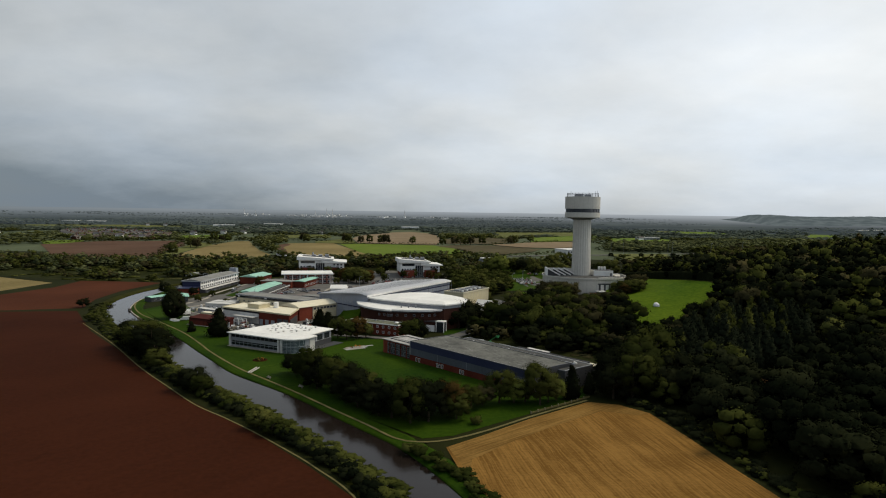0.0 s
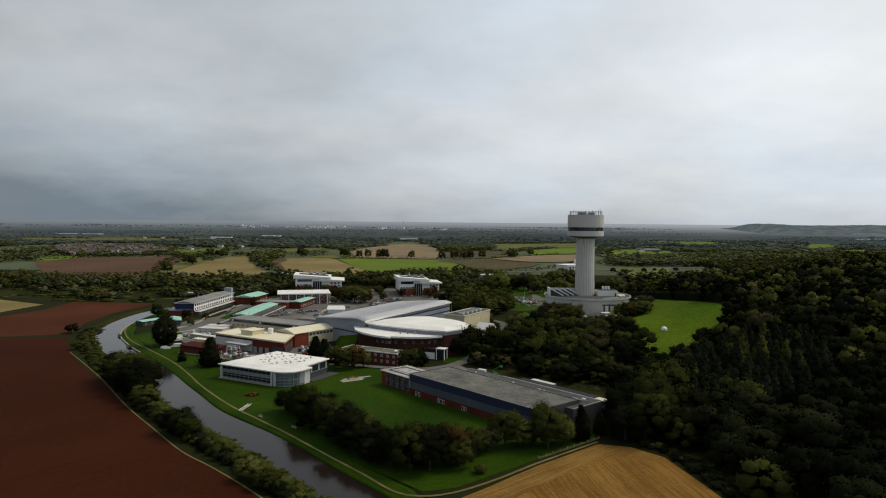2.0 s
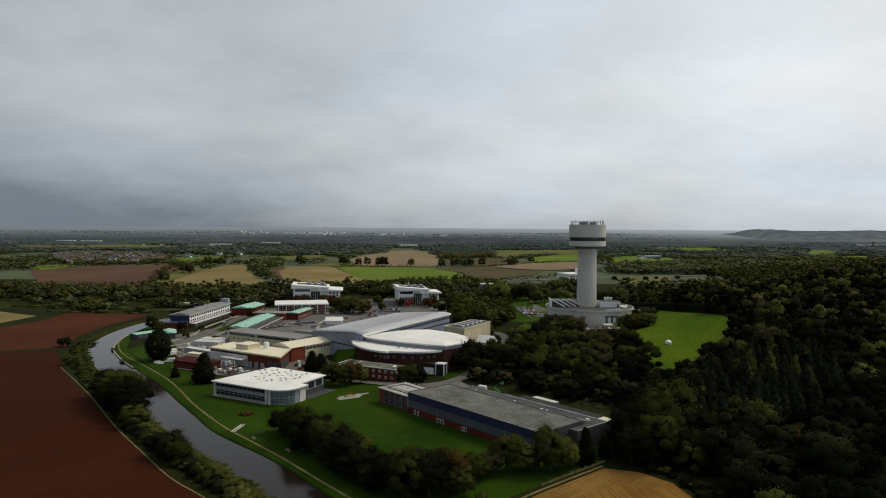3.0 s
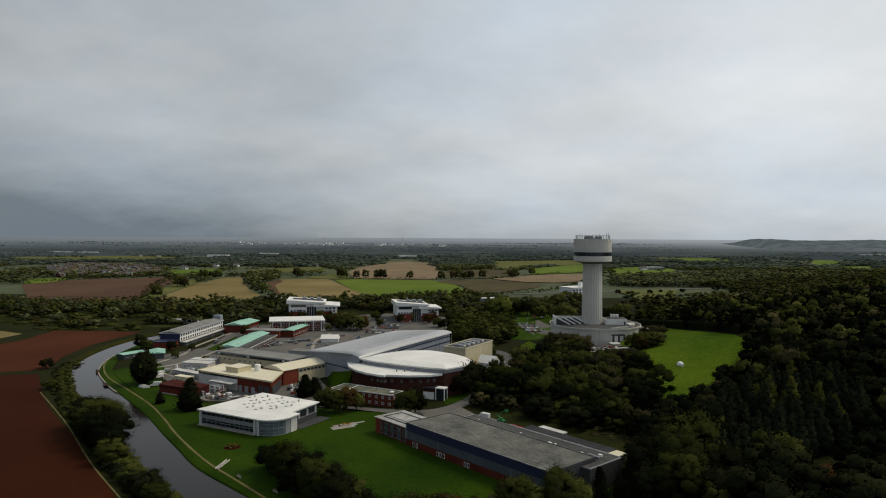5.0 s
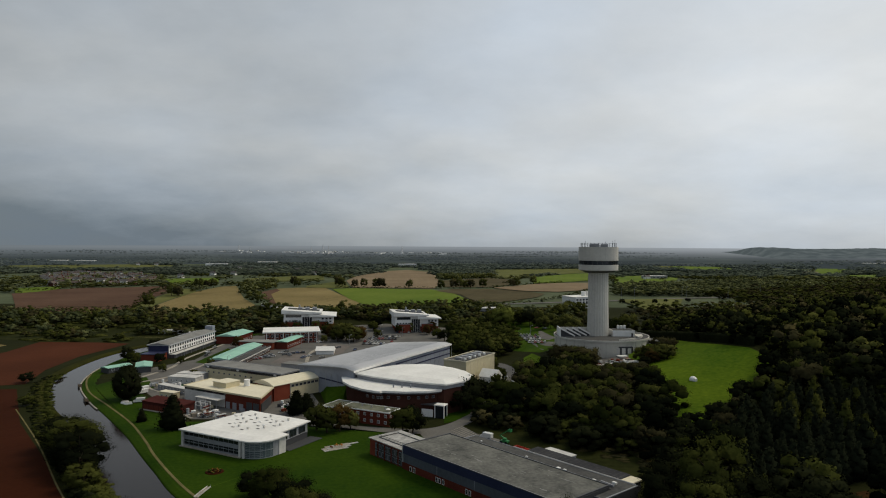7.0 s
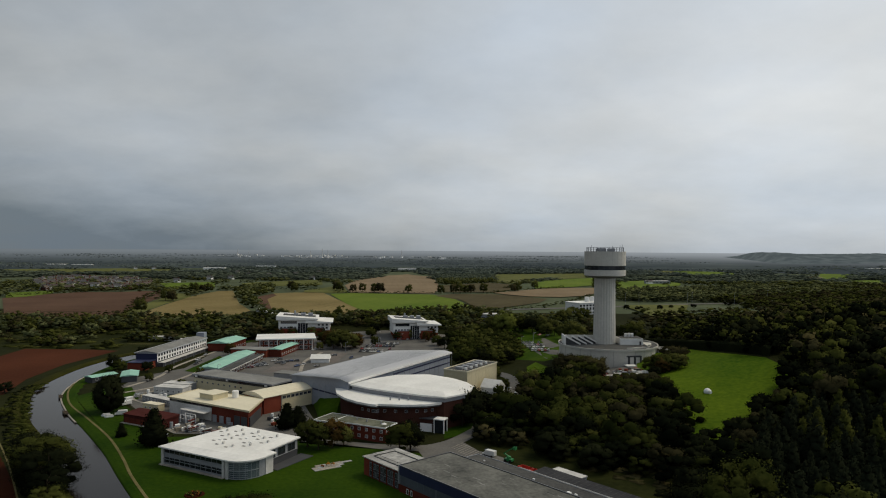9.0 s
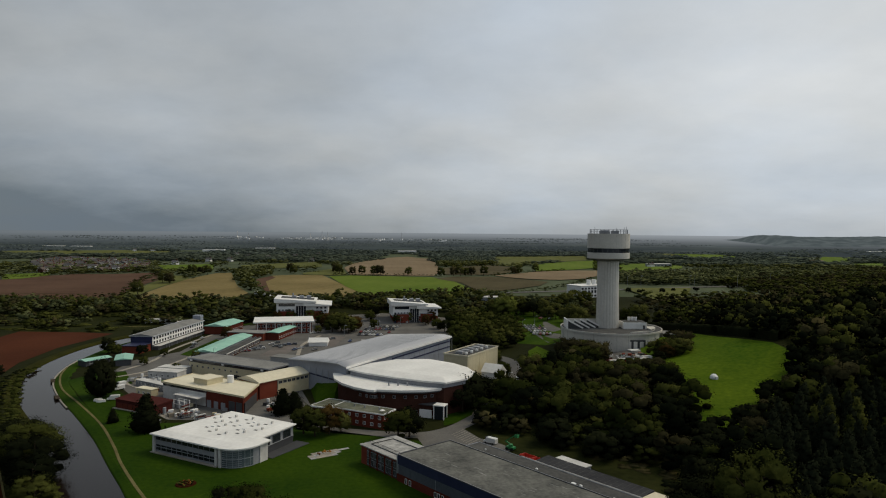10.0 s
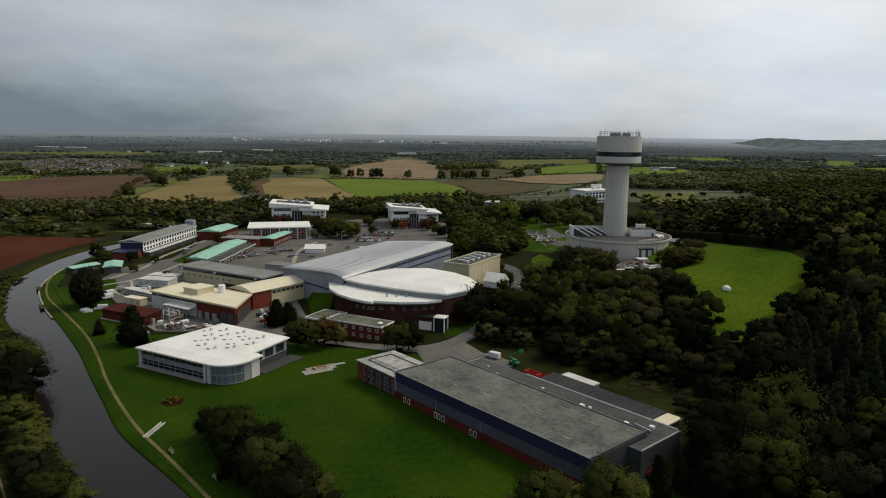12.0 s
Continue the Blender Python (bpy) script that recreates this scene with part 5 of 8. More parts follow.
# ---- three-storey offices with sweeping white roofs ----
def sweep_office(ox, oy, turn, L, W, label, sx):
    t = thing("research_office", ox, oy, land(ox, oy), turn, label, "office building")
    part("base_wall", box(0, L, 0, W, -0.5, 4.5), "brick", t)
    for x0, x1 in ((L * 0.06, L * 0.33), (L * 0.6, L * 0.86)):
        part("brick_pod", box(x0, x1, -2.6, 0.1, -0.5, 6.4), "brick", t, "bright red brick pod")
        part("pod_cap", box(x0 - 0.2, x1 + 0.2, -2.8, 0.1, 6.4, 6.7), "frame_grey", t)
    part("wall", box(-1.0, L * 0.72, -0.5, W, 4.5, 12.6), "white_paint", t, "white rendered upper storeys")
    part("side_wall", box(L * 0.72, L, 0, W, 4.5, 10.2), "white_paint", t)
    part("roof", prism(rect(-3, L * 0.76, -3, W + 2), 12.6, 13.2, top=lambda x, y: 15.8 - (x + 3) * 0.06), "white_roof", t, "upswept white roof")
    part("low_roof", prism(rect(L * 0.5, L + 3, -3.4, W + 1), 10.2, 10.8, top=lambda x, y: 12.4 - (x - L * 0.5) * 0.055), "white_roof", t)
    part("atrium", box(L * 0.36, L * 0.56, -0.9, 4, -0.3, 10.2), "glass", t, "dark glazed atrium")
    for i in range(5):
        x = L * 0.36 + i * L * 0.05
        part("mullion", box(x - 0.12, x + 0.12, -1.1, -0.85, -0.3, 10.2), "white_paint", t)
    part("ribbon", box(1, L * 0.34, -0.62, -0.4, 9.8, 11.8), "glass", t, "dark ribbon window")
    windows(t, (0, -0.5), (L * 0.34, -0.5), 5, [5.8], 2.0, 1.7, "frame_grey", "glass", 1)
    windows(t, (L * 0.58, 0), (L - 1, 0), 5, [5.6, 7.9], 2.0, 1.4, "frame_grey", "glass", 1)
    windows(t, (1, 0), (L * 0.34, 0), 4, [1.0], 2.0, 2.0, "white_paint", "glass", 1)
    windows(t, (L * 0.58, 0), (L - 1, 0), 5, [1.0], 2.0, 2.0, "white_paint", "glass", 1)
    for x in (L * 0.3, L * 0.45, L * 0.6):
        part("roof_plant", box(x - 2, x + 2, W * 0.4, W * 0.6, 14.0, 16.4), "frame_grey", t)
    part("flue", tube(0.8, 0.8, 13, 18.4, 10, L * 0.28, W * 0.5), "steel_clad", t)
    part("roof_deck", prism(rect(2, L * 0.7, W * 0.3, W * 0.75), 12.6, 13.2, top=lambda x, y: 16.0 - (x + 3) * 0.06), "charcoal_felt", t, "dark central roof deck")
    t.matrix_basis = t.matrix_basis @ Matrix.Diagonal((sx, 1, 1.15, 1))


sweep_office(-47, 668, 12, 46, 26, "three-storey white and brick office with upswept roof", 0.82)
sweep_office(-147, 676, 9, 46, 30, "white and brick office with folded white roof", 0.93)


# ---- tower ----
def tower():
    cx, cy = 111.5, 579
    g = 3.9
    t = thing("concrete_tower", cx, cy, g, 0, "tall fluted concrete tower with drum-shaped head", "tower")
    n = 96
    part("shaft", lathe([(8.3, -1), (7.9, 12), (7.5, 30), (7.4, 53 - g), (7.4, 58.5 - g)], n, lambda k: 1.0 if k % 4 < 2 else 0.972), "concrete", t, "fluted concrete shaft")
    part("corbel", lathe([(7.5, 57.4 - g), (9.5, 58.2 - g), (12.8, 59.0 - g), (13.8, 59.4 - g)], n), "dark_concrete", t, "dark flared underside")
    part("lower_drum", lathe([(13.9, 59.2 - g), (14.5, 59.5 - g), (14.5, 63.4 - g), (14.0, 63.5 - g)], n), "concrete", t)
    part("window_band", lathe([(13.7, 63.3 - g), (13.7, 66.6 - g)], n), "glass", t, "dark recessed window band")
    for k in range(24):
        a = 2 * math.pi * k / 24
        part("band_post", beam((13.8 * math.cos(a), 13.8 * math.sin(a), 63.4 - g), (13.8 * math.cos(a), 13.8 * math.sin(a), 66.6 - g), 0.3), "dark_clad", t)
    part("upper_drum", lathe([(14.0, 66.5 - g), (14.5, 66.6 - g), (14.5, 76.6 - g), (13.8, 76.6 - g), (13.8, 75.6 - g)], n), "concrete", t, "pale concrete drum")
    for k in range(24):
        a = 2 * math.pi * (k + 0.5) / 24
        part("panel_joint", beam((14.5 * math.cos(a), 14.5 * math.sin(a), 66.8 - g), (14.5 * math.cos(a), 14.5 * math.sin(a), 76.5 - g), 0.05), "dark_concrete", t)
    part("top_slab", lathe([(13.7, 75.4 - g), (13.7, 75.7 - g)], n), "dark_concrete", t)
    r = 12.9
    for k in range(28):
        a, b = 2 * math.pi * k / 28, 2 * math.pi * (k + 1) / 28
        p, q = (r * math.cos(a), r * math.sin(a)), (r * math.cos(b), r * math.sin(b))
        part("rail_post", beam((*p, 75.6 - g), (*p, 79.6 - g), 0.22), "frame_grey", t)
        part("rail", beam((*p, 79.4 - g), (*q, 79.4 - g), 0.2), "frame_grey", t)
        part("rail", beam((*p, 78.2 - g), (*q, 78.2 - g), 0.14), "frame_grey", t)
    for x, y, h, w in ((-6, -8, 3.0, 2.2), (-3, -9, 2.4, 1.6), (1, -9, 2.8, 1.4), (5, 2, 3.2, 2.4), (-2, 3, 3.4, 3.0)):
        part("roof_housing", box(x - w, x + w, y - 1.2, y + 1.2, 75.6 - g, 75.6 - g + h), "frame_grey", t)
    for x, y, h in ((9, -7, 5.5), (11, -5, 6.0), (-11, -6, 5.4), (3, -10, 5.0)):
        part("aerial", beam((x, y, 75.6 - g), (x, y, 75.6 - g + h), 0.2), "frame_grey", t)
    t.matrix_basis = Matrix.Translation((98.6, 524.4, 13.26)) @ Matrix.Diagonal((0.888, 0.888, 0.888, 1))
    # podium drum round the foot
    p = thing("tower_podium", cx + 2, cy - 1, g, 0, "round pale concrete podium building at the tower's foot", "building")
    part("wall", lathe([(34, -13), (34, 6.6)], 64), "concrete", p, "curved pale concrete wall")
    part("roof", lathe([(34.3, 6.6), (34.3, 7.1)], 64), "charcoal_felt", p, "dark felt roof deck")
    part("parapet", ring_wall(arc(0, 0, 34.7, 0, 354.4, 63), 0.35, 6.3, 7.5), "concrete", p)
    for k in range(14):
        a = math.pi * (1.04 + 0.92 * k / 13)
        part("panel_joint", beam((34.05 * math.cos(a), 34.02 * math.sin(a), -5), (34.05 * math.cos(a), 34.02 * math.sin(a), 6.2), 0.1), "dark_concrete", p)
    # solid charcoal box paints the shade inside the podium's loading opening
    part("doorway", box(2, 15, -33.6, -29, -7, 3.4), "dark_clad", p, "dark loading opening")
    for x in (4.5, 8.5, 12.5):
        part("door_panel", box(x - 1.2, x + 1.2, -33.8, -33.5, -6, 2.4), "pale_roof", p)
    part("plant_box", box(7, 23, -8, 4, 7.0, 11.6), "white_roof", p, "white plant room beside the shaft")
    part("plant_roof", box(7.3, 22.7, -7.7, 3.7, 11.6, 11.75), "charcoal_felt", p)
    part("plant_door", box(20.5, 21.8, -8.1, -7.9, 7.1, 9.6), "dark_clad", p)
    part("deck_step", prism(arc(0, 0, 30, -78, -2, 10) + [(23.5, 0), (23.5, -20)], 7.05, 8.0), "concrete", p)
    for x in (13.2, 15.5, 17.8):
        part("cooling_unit", box(x - 0.8, x + 0.8, 0.5, 2.5, 11.7, 14.2), "white_roof", p)
    part("side_block", box(31, 41, -18, -4, -2, 5.2), "concrete", p)
    part("side_roof", box(30.6, 41.4, -18.4, -3.6, 5.2, 5.6), "dark_concrete", p)
    # stepped sloping rooflights on the west side
    for i in range(4):
        x = -31.5 + 4.7 * i
        part("roof_rib", beam((x, -9 + 2 * i, 13.0), (x + 10.5, -9 + 2 * i, 7.4), 1.0), "white_roof", p, "sloping white roof rib")
        part("rooflight", prism([(x + 0.4, -8.4 + 2 * i), (x + 10.5, -8.4 + 2 * i), (x + 10.5, -7 + 2 * i), (x + 0.4, -7 + 2 * i)], 7.0, 8.0, top=lambda u, v: 12.6 if u < x + 5 else 7.4), "dark_clad", p, "dark sloping rooflight")
    part("end_wall", box(-32.2, -31.4, -9.5, 4, 7.0, 13.2), "white_roof", p)
    part("back_wall", box(-31.4, -9, 3.2, 4, 7.0, 12.4), "concrete", p)
    p.matrix_basis = Matrix.Translation((100.4, 523.5, 13.26)) @ Matrix.Diagonal((0.888, 0.888, 0.888, 1))


tower()


# ---- trees ----
def ico(sub):
    bm = bmesh.new()
    bmesh.ops.create_icosphere(bm, subdivisions=sub, radius=1)
    v = np.array([p.co for p in bm.verts])
    f = np.array([[p.index for p in q.verts] for q in bm.faces])
    bm.free()
    return v, f


ICO0 = ico(1)
OCTA = (np.array(((1, 0, 0), (-1, 0, 0), (0, 1, 0), (0, -1, 0), (0, 0, 1), (0, 0, -1)), float), np.array(((0, 2, 4), (2, 1, 4), (1, 3, 4), (3, 0, 4), (2, 0, 5), (1, 2, 5), (3, 1, 5), (0, 3, 5))))


def unit(v):
    return v / (np.linalg.norm(v, axis=1)[:, None] + 1e-9)


def crown_arrays(rng, lobes, leaves, base, leaf_size, shape="round", core=0.84):
    """Vertices, triangles and shading normals of a crown for a tree 1 high and about 0.7 wide: lobes of small leaf sprays round a dark core."""
    vs, fs, ns, n = [], [], [], 0
    heart = np.array((0, 0, {"round": 0.5, "cone": 0.35, "bush": 0.25, "egg": 0.48}[shape]))
    lean = rng.normal(size=2) * 0.04
    for k in range(lobes):
        a = k * 2.39996 + rng.random() * 0.9
        if shape == "cone":
            z = 0.10 + 0.84 * (k + rng.random() * 0.5) / lobes
            r_out = 0.26 * (1 - z) ** 0.85 + 0.02
            c = np.array((math.cos(a) * r_out * 0.55, math.sin(a) * r_out * 0.55, z))
            size = np.array((r_out * 0.8 + 0.025, r_out * 0.8 + 0.025, r_out * 0.5 + 0.045))
        elif shape == "egg":
            z = 1 - 2 * (k + 0.5) / lobes
            w = math.sqrt(1 - z * z) * 0.25 * (0.9 + 0.2 * rng.random()) * (1.08 - 0.16 * z)
            c = np.array((math.cos(a) * w, math.sin(a) * w, 0.50 + 0.40 * z))
            size = np.array((1, 1, 1.1)) * (0.088 + 0.03 * rng.random())
        elif shape == "bush":
            d = math.sqrt((k + 0.5) / lobes) * 0.42
            c = np.array((math.cos(a) * d, math.sin(a) * d, 0.26 + 0.5 * rng.random() * (1 - d)))
            size = np.array((1, 1, 0.9)) * (0.17 + 0.13 * rng.random())
        else:
            u = (k + 0.5) / lobes
            z = 0.27 + 0.58 * u
            spread = 0.29 * math.sqrt(max(0.0, 1 - ((z - 0.48) / 0.45) ** 2)) * (0.72 + 0.42 * rng.random())
            c = np.array((math.cos(a) * spread + lean[0] * u, math.sin(a) * spread + lean[1] * u, z + 0.05 * rng.normal()))
            size = np.array((1, 1, 0.86)) * (0.105 + 0.08 * rng.random())
        bv, bf = base
        v = bv * (1 + 0.3 * (rng.random(len(bv)) - 0.5))[:, None] * size * core + c
        vs.append(v)
        fs.append(bf + n)
        ns.append(unit(0.75 * unit(v - heart) + 0.35 * bv))
        n += len(v)
        d = unit(rng.normal(size=(leaves, 3)) + 0.8 * unit((c - heart)[None] + 1e-4) + (0, 0, 0.25))
        p = c + d * size * (core - 0.14 + (1.42 - core) * rng.random((leaves, 1)) ** 1.3)
        face = unit(d + 0.5 * rng.normal(size=(leaves, 3)))
        q = unit(np.cross(face, rng.normal(size=(leaves, 3))))
        w = np.cross(face, q)
        e = leaf_size * (0.5 + rng.random((leaves, 1)))
        vs.append(np.stack((p - q * e, p - w * e * 0.75, p + q * e, p + w * e * 0.75), axis=1).reshape(-1, 3))
        k4 = n + 4 * np.arange(leaves)[:, None]
        fs.append(np.concatenate((k4 + (0, 1, 2), k4 + (0, 2, 3))))
        ns.append(np.repeat(unit(0.75 * unit(p - heart) + 0.4 * d + 0.12 * rng.normal(size=(leaves, 3))), 4, axis=0))
        n += 4 * leaves
    return np.concatenate(vs), np.concatenate(fs), np.concatenate(ns)


def mesh_from(name, v, f, normals, mat, tone=None):
    me = bpy.data.meshes.new(name)
    me.vertices.add(len(v))
    me.vertices.foreach_set("co", np.ascontiguousarray(v, dtype=np.float32).ravel())
    me.loops.add(len(f) * 3)
    me.loops.foreach_set("vertex_index", np.ascontiguousarray(f, dtype=np.int32).ravel())
    me.polygons.add(len(f))
    me.polygons.foreach_set("loop_start", np.arange(0, len(f) * 3, 3, dtype=np.int32))
    me.update(calc_edges=True)
    me.polygons.foreach_set("use_smooth", [True] * len(f))
    at = me.attributes.new("custom_normal", "FLOAT_VECTOR", "POINT")
    at.data.foreach_set("vector", np.ascontiguousarray(normals, dtype=np.float32).ravel())
    if tone is not None:
        at = me.attributes.new("tone", "FLOAT", "POINT")
        at.data.foreach_set("value", np.ascontiguousarray(tone, dtype=np.float32))
    me.materials.append(M[mat])
    return me


def trunk_mesh(rng, shape):
    bm = bmesh.new()
    tube(0.028, 0.016, -0.02, 0.4, 7, bm=bm)
    tube(0.016, 0.004, 0.4, 0.82, 6, bm=bm)
    if shape != "cone":
        for k in range(6):
            a, z = k * 1.05 + rng.random(), 0.25 + 0.06 * k
            beam((0, 0, z), (0.2 * math.cos(a), 0.2 * math.sin(a), z + 0.2), 0.012, bm)
    me = bpy.data.meshes.new("trunk")
    bm.to_mesh(me)
    bm.free()
    me.materials.append(M["bark"])
    return me


rng = np.random.default_rng(11)
KINDS = {}
ALL_LEAVES = ("leaf", "leaf_olive", "leaf_dark", "leaf_rust", "leaf_brown", "leaf_bright")
for key, shape, lobes, leaves, leaf, mats in (("round", "round", 30, 60, 0.020, ALL_LEAVES), ("fine", "round", 42, 150, 0.0105, ALL_LEAVES), ("cone", "cone", 30, 60, 0.021, ("leaf_dark",)), ("egg", "egg", 80, 90, 0.0115, ("leaf_dark", "leaf")), ("bush", "bush", 14, 60, 0.03, ALL_LEAVES)):
    for m in mats:
        for i in range(3):
            KINDS[key, m, i] = (mesh_from("crown", *crown_arrays(rng, lobes, leaves, ICO0, leaf, shape, 0.6 if key == "fine" else 0.72), m), trunk_mesh(rng, shape))

LABELS = {"leaf": "full green broadleaf tree", "leaf_olive": "olive-green broadleaf tree", "leaf_dark": "dark green dense tree", "leaf_rust": "broadleaf tree turning rusty orange", "leaf_brown": "broadleaf tree turning brown", "leaf_bright": "yellow-green broadleaf tree"}
tree_count = 0


def tree(x, y, height, width=0.75, mat="leaf", shape="round", label="", group=""):
    """A single tree: trunk with limbs and a leafy crown; width is its spread as a share of its height."""
    global tree_count
    tree_count += 1
    crown, trunk = KINDS["fine" if shape == "round" and y < 345 else shape, mat, tree_count % 3]
    name = {"round": "tree", "cone": "conifer", "bush": "bush", "egg": "tree"}[shape]
    text = label or {"round": LABELS[mat] + " on the grass", "cone": "dark pointed conifer", "bush": "dense leafy bush", "egg": "dense rounded tree"}[shape]
    t = thing(name, x, y, land(x, y) - 0.1, (tree_count * 77) % 360, text, "bush" if shape == "bush" else "tree", group)
    k = {"round": 0.66, "cone": 0.5, "bush": 1.05, "egg": 0.66}[shape]
    height *= closer(x, y)
    for n, me in (("crown", crown), ("trunk", trunk)):
        ob = new(n, me)
        ob.parent = t
        ob.scale = (height * width / k, height * width / k, height)
    return t


def wood(name, spots, mat, label, light=False, shape="round", seed=1):
    """Many trees that nobody could count, in one mesh."""
    r = np.random.default_rng(seed)
    level = int(light)
    kinds = [crown_arrays(r, (16, 9, 6, 4)[level], (44, 14, 6, 3)[level], OCTA if level > 1 else ICO0, (0.019, 0.036, 0.05, 0.06)[level], shape) for i in range(7)]
    vs, fs, ns, tones, n = [], [], [], [], 0
    for x, y, h, w in spots:
        v, f, nv = kinds[int(r.integers(7))]
        a = r.random() * 6.283
        c, s = math.cos(a), math.sin(a)
        small = closer(x, y)
        x, y = risen(x, y)
        h, w = h * small, w * small
        k = w / (0.62 if shape == "round" else 0.5 if shape == "cone" else 1.0)
        p = np.empty_like(v)
        p[:, 0] = (v[:, 0] * c - v[:, 1] * s) * k + x
        p[:, 1] = (v[:, 0] * s + v[:, 1] * c) * k + y
        p[:, 2] = (v[:, 2] - 0.12) * h + land(x, y)
        vs.append(p)
        ns.append(np.stack((nv[:, 0] * c - nv[:, 1] * s, nv[:, 0] * s + nv[:, 1] * c, nv[:, 2]), axis=1))
        tones.append(np.full(len(v), r.random() - 0.5))
        fs.append(f + n)
        n += len(v)
    if vs:
        ob = new(name, mesh_from(name, np.concatenate(vs), np.concatenate(fs), np.concatenate(ns), mat, np.concatenate(tones)))
        return tagged(ob, label, "woodland", kind="stuff")


def scatter(poly, spacing, h0, h1, seed, holes=()):
    r = random.Random(seed)
    xs, ys = [p[0] for p in poly], [p[1] for p in poly]
    out, y = [], min(ys)
    while y < max(ys):
        x = min(xs)
        while x < max(xs):
            px, py = x + r.uniform(-0.4, 0.4) * spacing, y + r.uniform(-0.4, 0.4) * spacing
            if inside(px, py, poly) and not any(inside(px, py, h) for h in holes):
                big = r.random() ** 1.5
                out.append((px, py, h0 + (h1 - h0) * big, spacing * (0.85 + 0.75 * big * r.uniform(0.7, 1.1))))
            x += spacing
        y += spacing
    return out


def along(points, spacing, h0, h1, wide, seed, jitter=1.0):
    r = random.Random(seed)
    out = []
    for x, y in curve_through(points, spacing):
        h = r.uniform(h0, h1)
        out.append((x + r.uniform(-jitter, jitter), y + r.uniform(-jitter, jitter), h, wide * r.uniform(0.75, 1.3)))
    return out


def split(spots, shares, seed):
    r = random.Random(seed)
    out = [[] for s in shares]
    for s in spots:
        out[r.choices(range(len(shares)), shares)[0]].append(s)
    return out


# hillside wood
HILL = [(88, 178), (80, 215), (78, 245), (66, 262), (74, 300), (70, 335), (98, 352), (130, 382), (156, 406), (180, 448), (188, 486), (175, 530), (158, 612), (170, 660), (260, 700), (420, 720), (620, 640), (640, 300), (420, 120), (160, 60), (108, 110)]
hill = scatter(HILL, 9.6, 10, 20, 3)
FRONT = [(70, 330), (90, 318), (104, 330), (116, 356), (112, 366), (98, 352)]
hill = [(x, y, h * 0.78, w * 0.9) if inside(x, y, FRONT) else (x, y, h, w) for x, y, h, w in hill]
near_hill = [p for p in hill if p[0] < 290 and p[1] < 560]
edge = [p for p in near_hill if p[0] < 175 and p[1] < 330]
near_hill = [p for p in near_hill if not (p[0] < 175 and p[1] < 330)]
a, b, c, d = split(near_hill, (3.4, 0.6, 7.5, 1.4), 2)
# lens falloff put into the leaf mix: mostly dark trees at the near foot
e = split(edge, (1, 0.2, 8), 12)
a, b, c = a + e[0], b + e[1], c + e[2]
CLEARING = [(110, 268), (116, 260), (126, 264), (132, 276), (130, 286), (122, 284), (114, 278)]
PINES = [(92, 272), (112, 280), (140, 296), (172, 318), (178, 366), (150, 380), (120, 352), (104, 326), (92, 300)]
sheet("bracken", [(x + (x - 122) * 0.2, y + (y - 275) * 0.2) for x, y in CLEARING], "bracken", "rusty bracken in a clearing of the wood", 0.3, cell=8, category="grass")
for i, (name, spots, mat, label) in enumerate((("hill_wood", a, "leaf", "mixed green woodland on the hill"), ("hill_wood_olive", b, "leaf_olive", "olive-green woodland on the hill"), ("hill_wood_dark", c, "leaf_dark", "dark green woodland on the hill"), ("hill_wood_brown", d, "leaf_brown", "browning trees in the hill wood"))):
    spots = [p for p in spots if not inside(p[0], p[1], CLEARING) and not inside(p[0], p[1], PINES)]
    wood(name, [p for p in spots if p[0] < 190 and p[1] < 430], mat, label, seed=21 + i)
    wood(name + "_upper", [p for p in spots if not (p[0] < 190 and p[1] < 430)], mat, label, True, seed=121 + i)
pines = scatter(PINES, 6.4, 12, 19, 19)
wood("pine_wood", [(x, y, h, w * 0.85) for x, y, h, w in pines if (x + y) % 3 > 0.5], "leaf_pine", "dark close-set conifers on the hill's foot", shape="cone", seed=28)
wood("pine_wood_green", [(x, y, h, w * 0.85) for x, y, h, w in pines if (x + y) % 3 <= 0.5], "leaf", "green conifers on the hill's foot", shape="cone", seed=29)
a, b, c = split([p for p in hill if not (p[0] < 290 and p[1] < 560)], (3, 3, 1), 9)
wood("hill_top_wood", a, "leaf", "green woodland on the hilltop", 2, seed=25)
wood("hill_top_wood_brown", c, "leaf_brown", "browning woodland on the hilltop", 2, seed=27)
wood("hill_top_wood_dark", b, "leaf_dark", "dark woodland on the hilltop", 2, seed=26)
# belt between road and tower
BELT = [(17, 402), (22, 392), (34, 380), (50, 368), (64, 352), (76, 338), (92, 352), (97, 366), (106, 395), (108, 440), (112, 474), (86, 482), (72, 486), (64, 482), (52, 478), (46, 470), (40, 446), (30, 420)]
BELT_LOW = [(14, 388), (13, 372), (23, 364), (32, 353), (41, 346), (50, 340), (57, 330), (72, 330), (76, 338), (64, 352), (50, 368), (34, 380), (22, 392)]
belt = scatter(BELT, 9.6, 10, 19, 5, [[(54, 405), (65, 403), (66, 424), (55, 426)]]) + scatter(BELT_LOW, 7.8, 7, 11, 6)
belt = [(x, y, min(h, 3 + 0.155 * (500 - y)) if x > 78 else h, w) for x, y, h, w in belt]
near_belt = [p for p in belt if p[1] < 386]
a, b, c, d = split([p for p in belt if p[1] >= 386], (5, 4.4, 1.2, 3), 3)
# the belt's near side takes a darker leaf mix for lens falloff
e = split(near_belt, (2, 0.7, 5, 1), 4)
a, b, c, d = a + e[0], b + e[1], c + e[2], d + e[3]
wood("belt_wood", a, "leaf", "green trees below the tower", seed=31)
wood("belt_wood_olive", b, "leaf_olive", "olive-green trees below the tower", seed=32)
